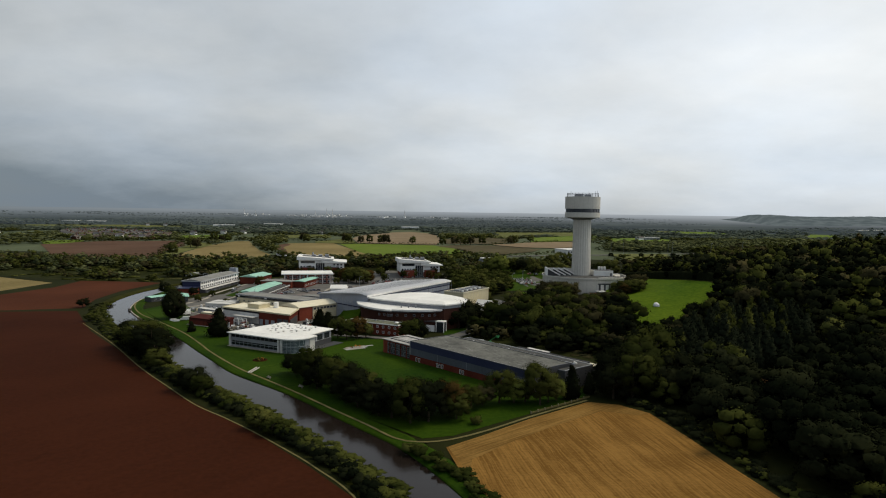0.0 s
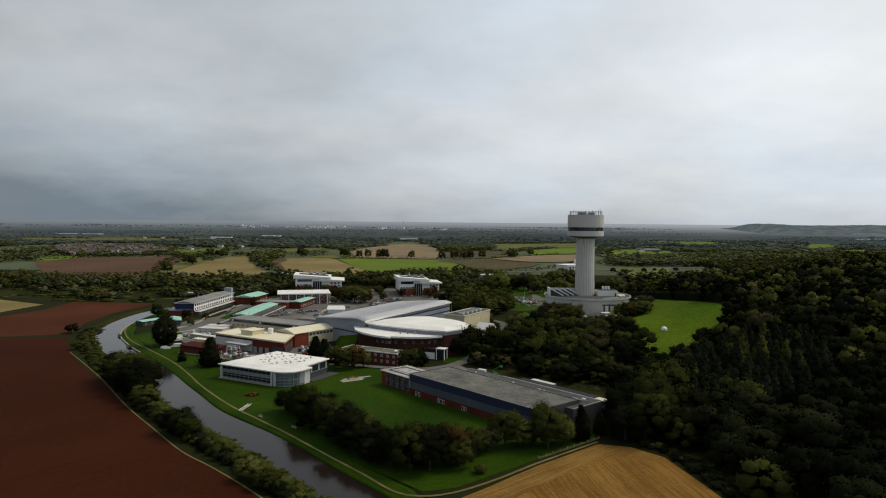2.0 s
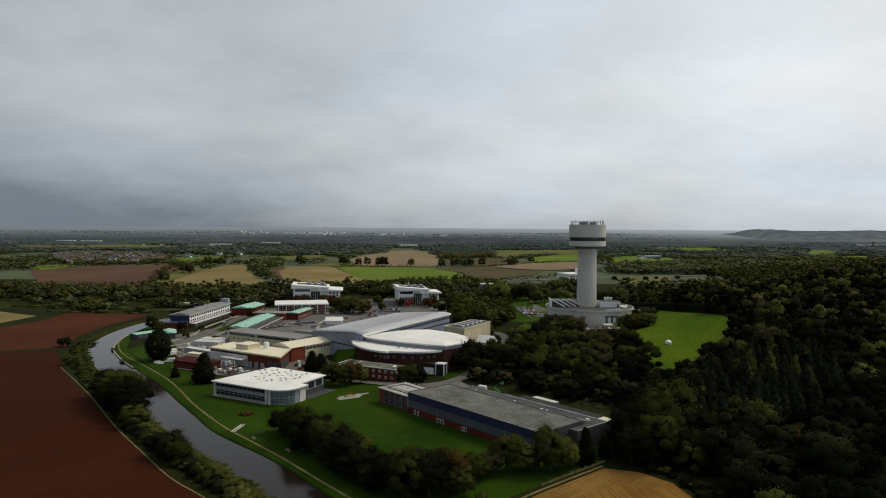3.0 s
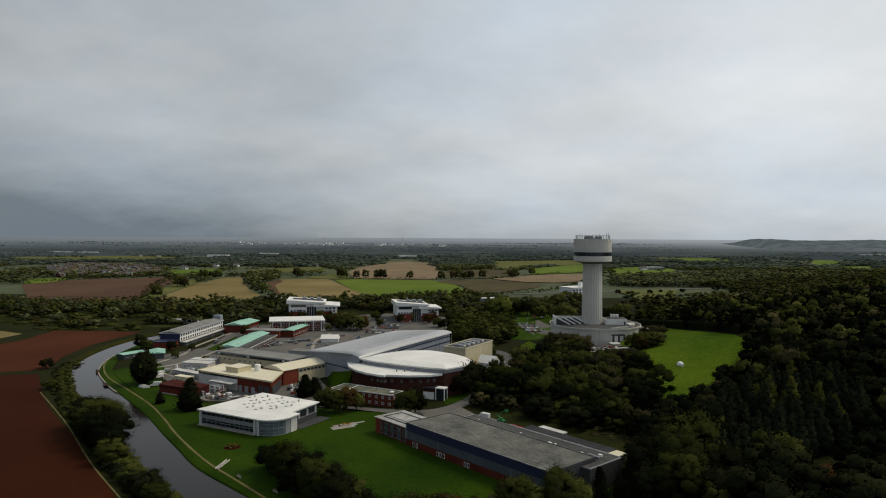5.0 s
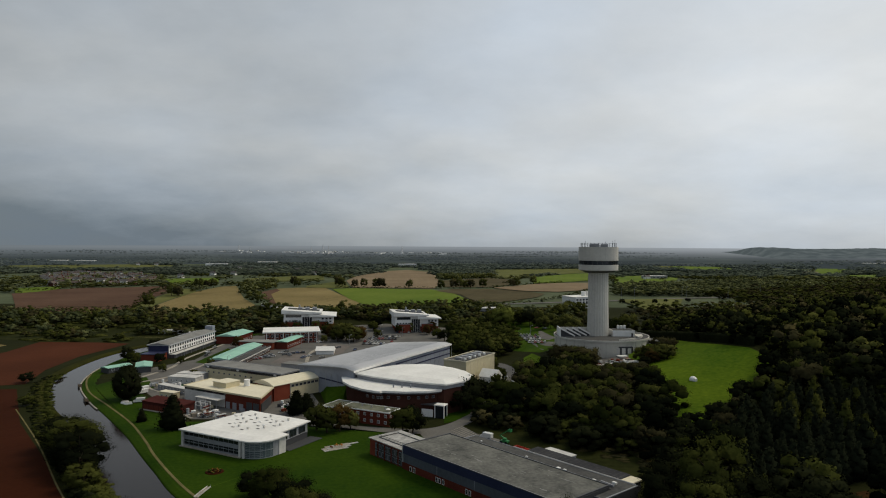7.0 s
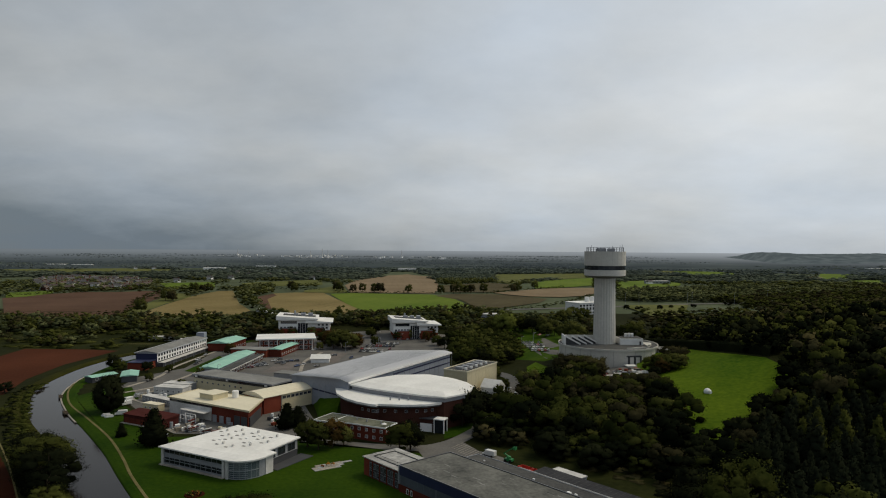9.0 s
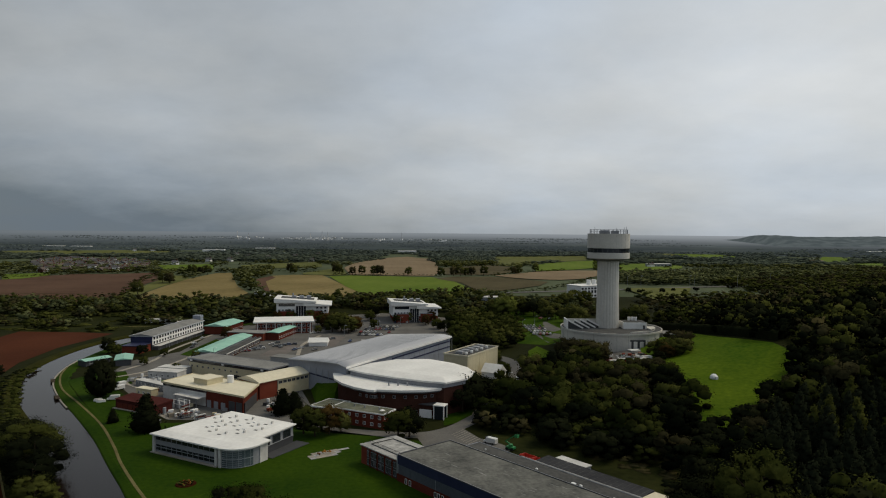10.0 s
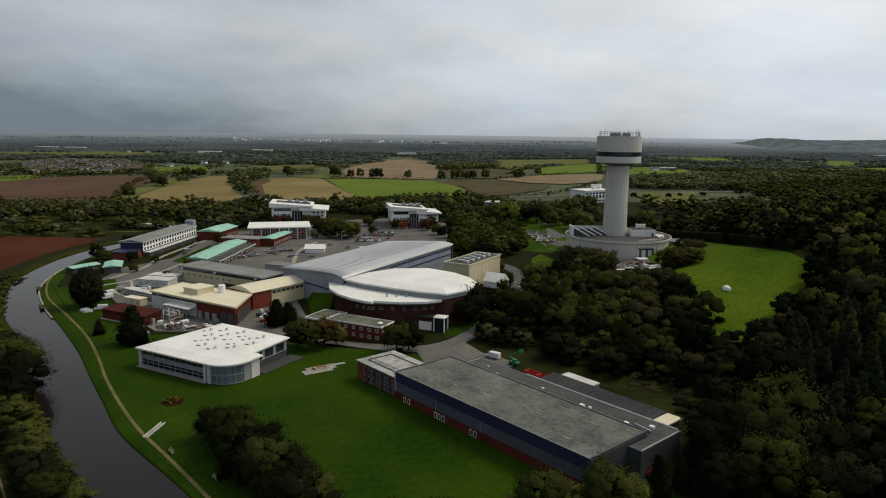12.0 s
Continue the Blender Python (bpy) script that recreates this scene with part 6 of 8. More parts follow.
wood("belt_wood_dark", c, "leaf_dark", "dark trees below the tower", seed=33)
wood("belt_wood_brown", d, "leaf_brown", "browning trees below the tower", seed=34)
# rough grass and scrub behind the long shed; their darkness stands in for tree shade
sheet("rough_grass", [(14, 352), (30, 338), (48, 326), (60, 306), (66, 288), (78, 290), (80, 338), (66, 350), (50, 360), (36, 372), (24, 384)], "rough_grass", "rough browning grass behind the shed", 0.11, category="grass")
a, b = split(scatter([(46, 343), (62, 322), (70, 296), (78, 300), (78, 336), (56, 352)], 6.5, 0.6, 2.2, 17), (2, 2), 18)
wood("scrub", a, "leaf_brown", "low browning scrub behind the shed", 1, shape="bush", seed=37)
wood("scrub_dark", b, "leaf_dark", "low dark brambles behind the shed", 1, shape="bush", seed=38)
# trees behind the hall and round the car parks
a, b = split(scatter([(4, 540), (34, 546), (42, 566), (50, 586), (55, 610), (54, 650), (50, 690), (18, 690), (4, 680), (2, 610)], 8.2, 9, 14, 6), (3, 2), 4)
wood("hall_trees", a, "leaf", "green trees behind the hall", True, seed=35)
wood("hall_trees_olive", b, "leaf_olive", "olive trees behind the hall", True, seed=36)
# railway belt
RAIL = [(-1000, 700), (-420, 672), (-330, 620), (-262, 612), (-215, 640), (-185, 650), (-168, 672), (-158, 712), (-100, 722), (-60, 712), (-8, 708), (20, 650), (50, 700), (130, 700), (150, 735), (60, 770), (30, 812), (-60, 780), (-190, 756), (-320, 742), (-440, 742), (-1000, 790)]
sheet("railway_land", [(-1000, 612), (-420, 640), (-330, 606), (-262, 604), (-225, 640), (-185, 655), (-168, 680), (-100, 716), (-190, 752), (-320, 738), (-440, 738), (-1000, 780)], "rough_grass", "rough scrubby grassland along the railway", 0.09, cell=30, category="grass")
TRACK = curve_through([(-560, 640), (-420, 668), (-352, 664), (-301, 651), (-252, 636), (-232, 640)], 6)
tagged(mesh_object("farm_track", ribbon(TRACK, [(-1.8, 0.2), (1.8, 0.2)], land), "gravel"), "pale gravel farm track", "path", kind="structure")
rail = [p for p in scatter(RAIL, 7.5, 4.5, 12, 7) if p[0] > -165 or p[1] > 690 - 0.02 * p[0] or noise.noise((p[0] * 0.03, p[1] * 0.05, 2.0)) > 0.02]
rail = [p for p in rail if min(math.dist(p[:2], q) for q in TRACK) > 8]
a, b, c, d = split(rail, (4, 2, 3, 2), 5)
wood("railway_wood", a, "leaf_mid", "green trees along the railway", True, seed=41)
wood("railway_wood_olive", b, "leaf_olive", "scrubby trees along the railway", True, seed=42)
wood("railway_wood_dark", c, "leaf", "dark green trees along the railway", True, seed=43)
wood("railway_wood_brown", d, "leaf_brown", "browning trees along the railway", True, seed=44)
wood("railway_scrub", [p for p in scatter([(-420, 642), (-330, 610), (-262, 606), (-225, 642), (-190, 660), (-200, 740), (-420, 735)], 7.5, 1.0, 3.2, 45) if noise.noise((p[0] * 0.05, p[1] * 0.05, 6.0)) > 0.0 and min(math.dist(p[:2], q) for q in TRACK) > 9], "leaf_olive", "low scrub on the railway land", 1, shape="bush", seed=46)
# right-hand valley woods
VALLEY = [(170, 690), (420, 725), (640, 640), (900, 900), (1050, 1450), (700, 1300), (430, 1060), (330, 960), (200, 800)]
a, b = split([p for p in scatter(VALLEY, 13.5, 8, 14, 8) if not (775 < p[1] < 945 + 0.12 * p[0] and p[0] < 335)], (3, 2), 6)
wood("valley_wood", a, "leaf", "green woodland in the valley", 2, seed=51)
wood("valley_wood_brown", b, "leaf_brown", "browning woodland in the valley", 2, seed=52)
MID = [(267, 1170), (377, 1220), (489, 1280), (604, 1270), (836, 1420), (640, 1121), (478, 1063), (354, 970), (268, 955), (215, 950)]
wood("mid_wood", scatter(MID, 13, 8, 12, 10), "leaf_mid", "dark green woodland beyond the highway", 2, seed=53)
# far woods and hedgerows
FIELDS = [f[1] for f in FAR]
VILLAGE = [(-605, 1085), (-770, 1330), (-840, 1560), (-660, 1480), (-540, 1330), (-485, 1170), (-520, 1096)]
far = []
for x, y, h, w in scatter([(-2000, 2560), (-760, 1010), (-640, 860), (-440, 745), (-300, 1110), (-170, 1085), (60, 1090), (230, 960), (330, 960), (460, 980), (700, 1000), (1050, 1450), (1900, 2560)], 19, 8, 13, 91):
    near = y < 1500
    if noise.noise((x * 0.0042, y * 0.0030, 3.0)) + 0.5 * noise.noise((x * 0.02, y * 0.012, 8.0)) > (0.02 if near else -0.16) and not inside(x, y, VILLAGE):
        far.append((x, y, h * (0.8 if near else 0.8), w * (0.8 if near else 1.5)))
far += [(x, y, h, w) for x, y, h, w in scatter([(620, 1350), (1080, 1500), (1500, 2050), (2050, 2700), (1150, 2750), (820, 2100)], 30, 8, 13, 93) if noise.noise((x * 0.006, y * 0.004, 5.0)) > -0.12]
for i, poly in enumerate(([(-24, 1463), (-5, 1898), (67, 1981), (108, 1665), (95, 1482), (53, 1362), (-3, 1328), (-21, 1340)], [(-315, 1089), (-322, 1195), (-298, 1225), (-255, 1064), (-258, 990), (-238, 905), (-200, 820), (-206, 805), (-247, 898), (-282, 990)])):
    far += scatter(poly, 10, 9, 13, 60 + i)
FIELD_BOX = [(min(q[0] for q in f), max(q[0] for q in f), min(q[1] for q in f), max(q[1] for q in f), f) for f in FIELDS]
far = [p for p in far if not any(a < p[0] < b and c < p[1] < d and inside(p[0], p[1], f) for a, b, c, d, f in FIELD_BOX)]
a, b, c = split([p for p in far if p[1] < 1500], (3, 2, 2), 66)
wood("plain_copses", a, "leaf_mid", "green copses and hedgerow trees on the plain", 2, seed=61)
wood("plain_copses_olive", b, "leaf_olive", "olive copses on the plain", 2, seed=64)
wood("plain_copses_dark", c, "leaf", "dark copses on the plain", 2, seed=65)
# leaf colours here already carry the haze of their distance
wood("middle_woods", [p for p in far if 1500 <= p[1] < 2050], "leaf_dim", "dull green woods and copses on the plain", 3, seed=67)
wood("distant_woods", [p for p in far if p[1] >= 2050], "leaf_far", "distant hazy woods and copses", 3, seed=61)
# belts of trees far out on the plain
r = random.Random(15)
belts = []
for k in range(190):
    a, d = r.uniform(-0.70, 0.72), r.uniform(2560, 3800)
    x, y, n = d * math.sin(a), d * math.cos(a), int(r.uniform(8, 44))
    if 1000 < x and y < 3750:
        continue
    for i in range(n):
        belts.append((x + (i - n / 2) * 13 + r.uniform(-6, 6), y + r.uniform(-20, 20), r.uniform(8, 12), r.uniform(18, 30)))
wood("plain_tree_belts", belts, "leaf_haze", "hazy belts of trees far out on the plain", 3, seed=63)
hedges = []
for i, line in enumerate(([(-700, 990), (-578, 988), (-500, 1124)], [(-435, 1112), (-420, 1178), (-210, 1150)], [(-326, 776), (-375, 900), (-435, 1107)], [(-700, 755), (-428, 752), (-326, 770)],
                          [(-170, 1088), (-110, 1085), (-14, 1092)], [(36, 826), (105, 868), (195, 1045)], [(66, 1096), (70, 1120), (195, 1272)], [(93, 1220), (189, 1620)], [(255, 1285), (390, 1920)], [(262, 1138), (255, 1280)],
                          [(410, 1390), (500, 1620)], [(340, 1500), (262, 1141)], [(-1000, 1090), (-560, 1064), (-440, 1160)], [(835, 2215), (936, 2380)], [(942, 1870), (1292, 2480)])):
    hedges += along(line, 9, 2.5, 5, 9, 80 + i, 2)
wood("far_hedgerows", hedges, "leaf", "dark field hedgerows", 3, seed=62)
for i, (x, y) in enumerate(((-145, 1099), (-131, 1102), (-112, 1096), (-102, 1090), (-61, 1092), (-13, 1080), (5, 1091), (15, 1092), (23, 1096), (31, 1100), (50, 1108), (104, 1142), (98, 1136), (141, 1218), (-167, 1119), (-174, 1128), (-187, 1195), (-234, 1106), (-247, 1144), (-347, 914), (-341, 922), (-337, 910), (-313, 775), (-363, 1050), (-356, 1060), (-350, 1072))):
    tree(x, y, 13 + (i * 5) % 4, 0.72, "leaf_olive" if i % 3 else "leaf_brown", label="lone broadleaf tree on a field edge", group="field trees")

# canal hedge and trees on the far bank
HEDGE_LINE = [(-236, 472), (-227, 443), (-198, 395), (-182, 369), (-154, 335), (-126, 299), (-104.5, 273), (-80.5, 247), (-56.5, 222), (-34.5, 196.5), (-18.5, 175.5), (3.5, 132), (33, 72)]


def lower(spots):
    """The hedge dwindles to a low fringe towards the canal's bend."""
    return [(x, y, h * (1 - 0.78 * smooth_step((y - 335) / 25)), w * (1 - 0.5 * smooth_step((y - 325) / 25))) for x, y, h, w in spots]


wood("canal_hedge", lower(along(HEDGE_LINE, 2.6, 2.4, 4.8, 4.8, 71, 1.6)), "leaf_dark", "overgrown hedge along the canal", True, shape="bush", seed=71)
wood("canal_hedge_green", lower(along(HEDGE_LINE, 5.0, 2.2, 4.8, 4.6, 72, 2.0)), "leaf", "green scrub along the canal hedge", True, shape="bush", seed=72)
wood("hedge_back", lower(along([(x + 2.8, y + 2.2) for x, y in HEDGE_LINE], 2.6, 1.6, 3.4, 4.6, 74, 1.4)), "leaf", "tall scrub between hedge and water", True, shape="bush", seed=74)
wood("bank_scrub", along([(x + 5.2, y + 4.0) for x, y in HEDGE_LINE], 2.8, 0.8, 1.9, 3.6, 73, 1.2), "leaf", "reeds and scrub at the water's edge", True, shape="bush", seed=73)
for x, y, h, w, m in ((-147, 332, 13, 0.95, "leaf_dark"), (-138, 321, 15, 0.95, "leaf"), (-130, 311, 14, 0.95, "leaf_dark"), (-124, 300, 11, 0.95, "leaf_dark"), (-117, 290, 8, 1.0, "leaf"),
                      (-91, 258, 8.5, 1.0, "leaf_dark"), (-86, 253, 7, 1.0, "leaf"), (-55, 216, 6, 0.9, "leaf_olive"), (-50, 211, 5, 1.0, "leaf"), (-205, 400, 5, 1.1, "leaf"), (-238, 452, 6, 1.0, "leaf_dark")):
    tree(x, y, h * 1.04, w * 1.15, m, label="leafy tree leaning over the canal bank", group="canal trees")

# clump on the lawn
for x, y, h, w, m in ((-60, 284, 9, 1.0, "leaf_dark"), (-55, 279, 11, 0.9, "leaf"), (-50, 271, 13.6, 0.85, "leaf"), (-44, 268, 12, 0.9, "leaf_dark"), (-39.6, 259, 13.5, 0.85, "leaf"), (-35, 256, 12, 0.9, "leaf_dark"), (-31, 246.5, 12.4, 0.85, "leaf_dark"), (-27, 246, 11, 0.9, "leaf"), (-23.5, 237.5, 10.6, 0.95, "leaf_dark"), (-19, 237, 9.5, 1.0, "leaf_dark"),
                      (-16.6, 229, 12, 0.8, "leaf_dark"), (-10.4, 224, 14.2, 0.72, "leaf"), (-4.8, 226, 14.4, 0.75, "leaf_dark"), (-7, 233, 12.5, 0.85, "leaf"), (1.8, 233.5, 12.2, 0.8, "leaf_rust"), (-1, 238, 10, 0.9, "leaf_brown"), (4, 229, 9, 0.9, "leaf"), (9, 241.5, 8.2, 1.0, "leaf"), (13, 245, 7.5, 1.0, "leaf_brown"), (18.9, 248, 12.6, 0.75, "leaf"), (23.9, 248.5, 9.5, 0.9, "leaf_bright"), (28, 250, 8, 0.9, "leaf_brown"),
                      (32.7, 246.5, 15.2, 0.65, "leaf"), (36, 250, 10, 0.75, "leaf_olive"), (39.1, 252, 8.9, 0.6, "leaf_bright"), (-47, 262, 9, 1.0, "leaf_dark"), (-35, 250, 9, 1.0, "leaf_dark"), (-13, 234, 10, 0.95, "leaf_dark"), (-21, 231, 8.5, 1.0, "leaf_dark"), (-29, 240, 8.5, 1.0, "leaf_dark"),
                      (60, 256, 12, 0.9, "leaf_dark"), (62, 268, 15, 0.85, "leaf_dark"), (67, 257, 17, 0.8, "leaf"), (70, 264, 17, 0.8, "leaf_dark"), (76, 270, 25, 0.72, "leaf"), (68, 280, 15, 0.95, "leaf_dark"), (80, 256, 12, 1.0, "leaf_dark"), (84, 268, 16, 0.9, "leaf_dark"), (88, 252, 9, 1.1, "leaf"), (90, 240, 7, 1.2, "leaf_brown"), (92, 228, 6, 1.3, "leaf"), (88, 214, 6, 1.2, "leaf_dark")):
    tree(x, y, h, w, m, group="lawn clump")
tree(10, 224, 3.4, 1.2, "leaf", "bush", "low dense bush on the grass")
tree(52.6, 262, 8, 0.5, "leaf_dark", "cone", "narrow dark conifer by the shed")
tree(45, 255, 12.2, 0.5, "leaf_dark", "cone", "narrow dark conifer by the shed")
tree(-162, 413, 18, 0.74, "leaf_dark", "egg", "dense dark evergreen on the lawn")
for x, y, h, w in ((-117.6, 360.7, 15, 0.68), (-71, 388, 11, 0.85), (-67, 392, 9, 0.9), (-136, 372, 6, 0.7)):
    tree(x, y, h, w, "leaf_dark", "cone", "broad dark conifer by the offices")
for x, y, h, w, m in ((-56, 360, 12, 0.7, "leaf_olive"), (-51, 357, 11, 0.72, "leaf"), (-46, 360, 12, 0.7, "leaf_rust"), (-42, 363, 9, 0.7, "leaf_olive"), (-19, 355, 12, 0.8, "leaf"), (-15, 358, 12, 0.75, "leaf_dark"),
                      (6, 394, 12, 0.85, "leaf_dark"), (9, 402, 16, 0.85, "leaf_dark"), (14, 406, 14, 0.8, "leaf_dark"), (15, 412, 10, 0.8, "leaf"), (25, 434, 11, 0.5, "leaf"), 
                      (-152, 505, 6, 0.8, "leaf_olive"), (-160, 585, 9, 0.8, "leaf_rust"), (-98, 642, 12, 0.95, "leaf_rust"), (-91, 634, 14, 0.9, "leaf_olive"), (-84, 624, 15, 0.9, "leaf_olive"), (-77, 616, 13, 0.95, "leaf_olive"), (-90, 618, 11, 0.95, "leaf"), (-74, 626, 12, 0.9, "leaf_rust"), (-104, 650, 10, 0.95, "leaf_olive"),
                      (-205, 510, 9, 0.8, "leaf"), (-214, 522, 10, 0.8, "leaf_dark"), (-206, 545, 10, 0.7, "leaf"), (-212, 560, 10, 0.8, "leaf_dark"), (-20, 660, 9, 0.7, "leaf_rust"),
                      (82, 700, 16, 0.7, "leaf_olive"), (92, 690, 15, 0.7, "leaf_olive"), (100, 640, 14, 0.7, "leaf"), (160, 625, 13, 0.6, "leaf"), (46, 690, 21, 0.75, "leaf_bright"), (52, 694, 20, 0.7, "leaf_bright"), (40, 694, 16, 0.9, "leaf_olive"), (136, 526, 8, 0.8, "leaf"), (141, 530, 8, 0.9, "leaf_dark"), (102, 668, 17, 0.8, "leaf_olive"), (108, 662, 16, 0.8, "leaf_olive"), (98, 676, 14, 0.8, "leaf_olive"), (142, 642, 17, 0.8, "leaf"), (150, 640, 18, 0.75, "leaf_olive"), (134, 650, 15, 0.8, "leaf_dark"), (74, 700, 15, 0.9, "leaf_dark"), (66, 706, 14, 0.9, "leaf"), (84, 684, 14, 0.8, "leaf_olive"), (0.5, 401, 12, 0.85, "leaf_dark"), (74, 530, 13, 0.9, "leaf_dark"), (72, 518, 11, 0.95, "leaf"), (80, 534, 13, 0.9, "leaf_dark"), (84, 528, 13, 0.9, "leaf"), (88, 540, 9, 0.95, "leaf_dark"), (92, 530, 11, 0.95, "leaf_olive"), (80, 514, 12, 0.9, "leaf_dark"), (92, 552, 6, 0.95, "leaf_dark"), (112, 742, 14, 0.8, "leaf_olive"), (120, 748, 15, 0.8, "leaf_olive"), (130, 752, 13, 0.85, "leaf"), (106, 736, 13, 0.8, "leaf_olive"), (126, 515, 6, 0.9, "leaf_olive"), (133, 508, 9, 0.9, "leaf"), (128, 502, 9, 0.95, "leaf_rust"), (138, 504, 10, 0.9, "leaf_olive"), (130, 514, 10, 0.9, "leaf_dark"), (137, 516, 10, 0.9, "leaf"), (120, 492, 7, 0.9, "leaf_dark")):
    tree(x, y, h, w, m, group="campus trees")
HEDGE_TOP = curve_through([(149, 608), (156, 585), (168, 552), (178, 520), (187, 488)], 2.0)
hb = ribbon(HEDGE_TOP, [(2.2, -0.5), (2.1, 4.2), (1.4, 4.9), (-1.4, 4.9), (-2.1, 4.2), (-2.2, -0.5)], land)
for v in hb.verts:
    v.co += Vector((noise.noise(v.co * 0.9), noise.noise(v.co * 0.9 + Vector((7, 3, 1))), noise.noise(v.co * 0.9 + Vector((2, 9, 4))))) * 0.5
tagged(mesh_object("hedge", hb, "leaf_dark"), "tall clipped dark hedge behind the grass slope", "hedge", kind="stuff")
wood("stubble_scrub", along([(66, 251), (73, 238), (77, 218), (81, 194), (85, 172), (101, 102), (112, 30)], 2.4, 1.6, 4.2, 5.0, 77, 1.6), "leaf_dark", "dark scrub along the stubble edge", True, shape="bush", seed=77)
wood("stubble_scrub_green", along([(70, 247), (75, 230), (79, 208), (83, 184), (90, 152), (104, 92)], 4.6, 1.2, 3.2, 4.4, 78, 1.6), "leaf", "green scrub along the stubble edge", True, shape="bush", seed=78)
wood("canal_east_scrub", along([(-9, 203), (-3, 194), (4, 182), (10, 170), (20, 148), (34, 116)], 2.2, 1.5, 3.4, 4.4, 76, 1.8), "leaf", "rough scrub between stubble and canal", True, shape="bush", seed=76)
r = random.Random(44)
for i in range(34):
    x, y = r.uniform(72, 142), r.uniform(496, 530)
    if not 90 < x < 124 and math.dist((x, y), (113, 577)) > 40:
        tree(x, y, r.uniform(9, 12.5) + (3 if x < 92 else 0), 0.95, r.choice(("leaf", "leaf_olive", "leaf_brown")), group="podium trees", label="rounded tree below the podium wall")


# ---- cars ----
PAINTS = {"white": (0.62, 0.62, 0.60), "silver": (0.33, 0.34, 0.35), "black": (0.012, 0.012, 0.014), "blue": (0.03, 0.06, 0.16), "red": (0.26, 0.025, 0.02), "grey": (0.10, 0.105, 0.11)}
for k, c in PAINTS.items():
    M["paint_" + k] = material("car_paint_" + k, tuple(v * 0.92 for v in c), c, 0.3, spec=0.6, coarse=0.5, fine=3)


def car(paint, x, y, turn, van=False):
    t = thing("van" if van else "car", x, y, land(x, y) + 0.12, turn, paint + (" panel van" if van else " hatchback car") + " parked on the asphalt", "van" if van else "car", "parked vehicles")
    L, W, H = (5.4, 2.0, 2.3) if van else (4.3, 1.78, 1.45)
    side = [(0, 0.35), (0, 0.8), (0.15, H * 0.56), (L * 0.26, H * 0.62), (L, H * 0.6), (L, 0.35)] if not van else [(0, 0.4), (0, 1.0), (0.9, 1.25), (1.5, H), (L, H), (L, 0.4)]
    bm = bmesh.new()
    a = [bm.verts.new((px - L / 2, -W / 2, pz)) for px, pz in side]
    b = [bm.verts.new((px - L / 2, W / 2, pz)) for px, pz in side]
    bm.faces.new(a)
    bm.faces.new(b[::-1])
    for i in range(len(side)):
        j = (i + 1) % len(side)
        bm.faces.new((a[j], a[i], b[i], b[j]))
    bmesh.ops.recalc_face_normals(bm, faces=bm.faces[:])
    bmesh.ops.bevel(bm, geom=bm.edges[:], offset=0.08, segments=1, affect="EDGES")
    part("body", bm, "paint_" + paint, t)
    if van:
        part("windscreen", prism([(-L / 2 + 0.95, -0.85), (-L / 2 + 1.45, -0.8), (-L / 2 + 1.45, 0.8), (-L / 2 + 0.95, 0.85)], 1.3, 2.2), "glass", t)
    else:
        bm = bmesh.new()
        lo = [bm.verts.new((px, py, H * 0.58)) for px, py in ((-L * 0.25, -0.8), (L * 0.47, -0.8), (L * 0.47, 0.8), (-L * 0.25, 0.8))]
        hi = [bm.verts.new((px, py, H * 0.96)) for px, py in ((-L * 0.07, -0.62), (L * 0.36, -0.62), (L * 0.36, 0.62), (-L * 0.07, 0.62))]
        bm.faces.new(hi)
        for i in range(4):
            bm.faces.new((lo[i], lo[(i + 1) % 4], hi[(i + 1) % 4], hi[i]))
        part("cabin_glass", bm, "glass", t)
        part("roof", prism([(-L * 0.07, -0.63), (L * 0.36, -0.63), (L * 0.36, 0.63), (-L * 0.07, 0.63)], H * 0.95, H), "paint_" + paint, t)
    for px in (-L * 0.3, L * 0.3):
        for py in (-W / 2 + 0.08, W / 2 - 0.08):
            bm = bmesh.new()
            bmesh.ops.create_cone(bm, cap_ends=True, segments=10, radius1=0.32, radius2=0.32, depth=0.2, matrix=Matrix.Translation((px, py, 0.32)) @ Matrix.Rotation(math.pi / 2, 4, "X"))
            part("wheel", bm, "rubber", t)
    return t


FLEET = {k: car(k, x, y, a) for k, x, y, a in (("white", -175, 561, 86), ("silver", -177, 582, 86), ("black", -170, 545, 86), ("blue", -128, 541, 20), ("red", -130, 533, 20), ("grey", -126, 549, 20))}
VAN = car("white", -153.5, 407.5, 20, True)
crng = random.Random(5)


def park(x, y, turn, van=False):
    src = VAN if van else FLEET[crng.choice(("white", "silver", "silver", "black", "black", "blue", "white", "red", "grey", "grey", "white", "silver"))]
    x, y = risen(x, y)
    return copy_thing(src, pose(x, y, land(x, y) + 0.13, 0, 0, turn + crng.uniform(-3, 3)))


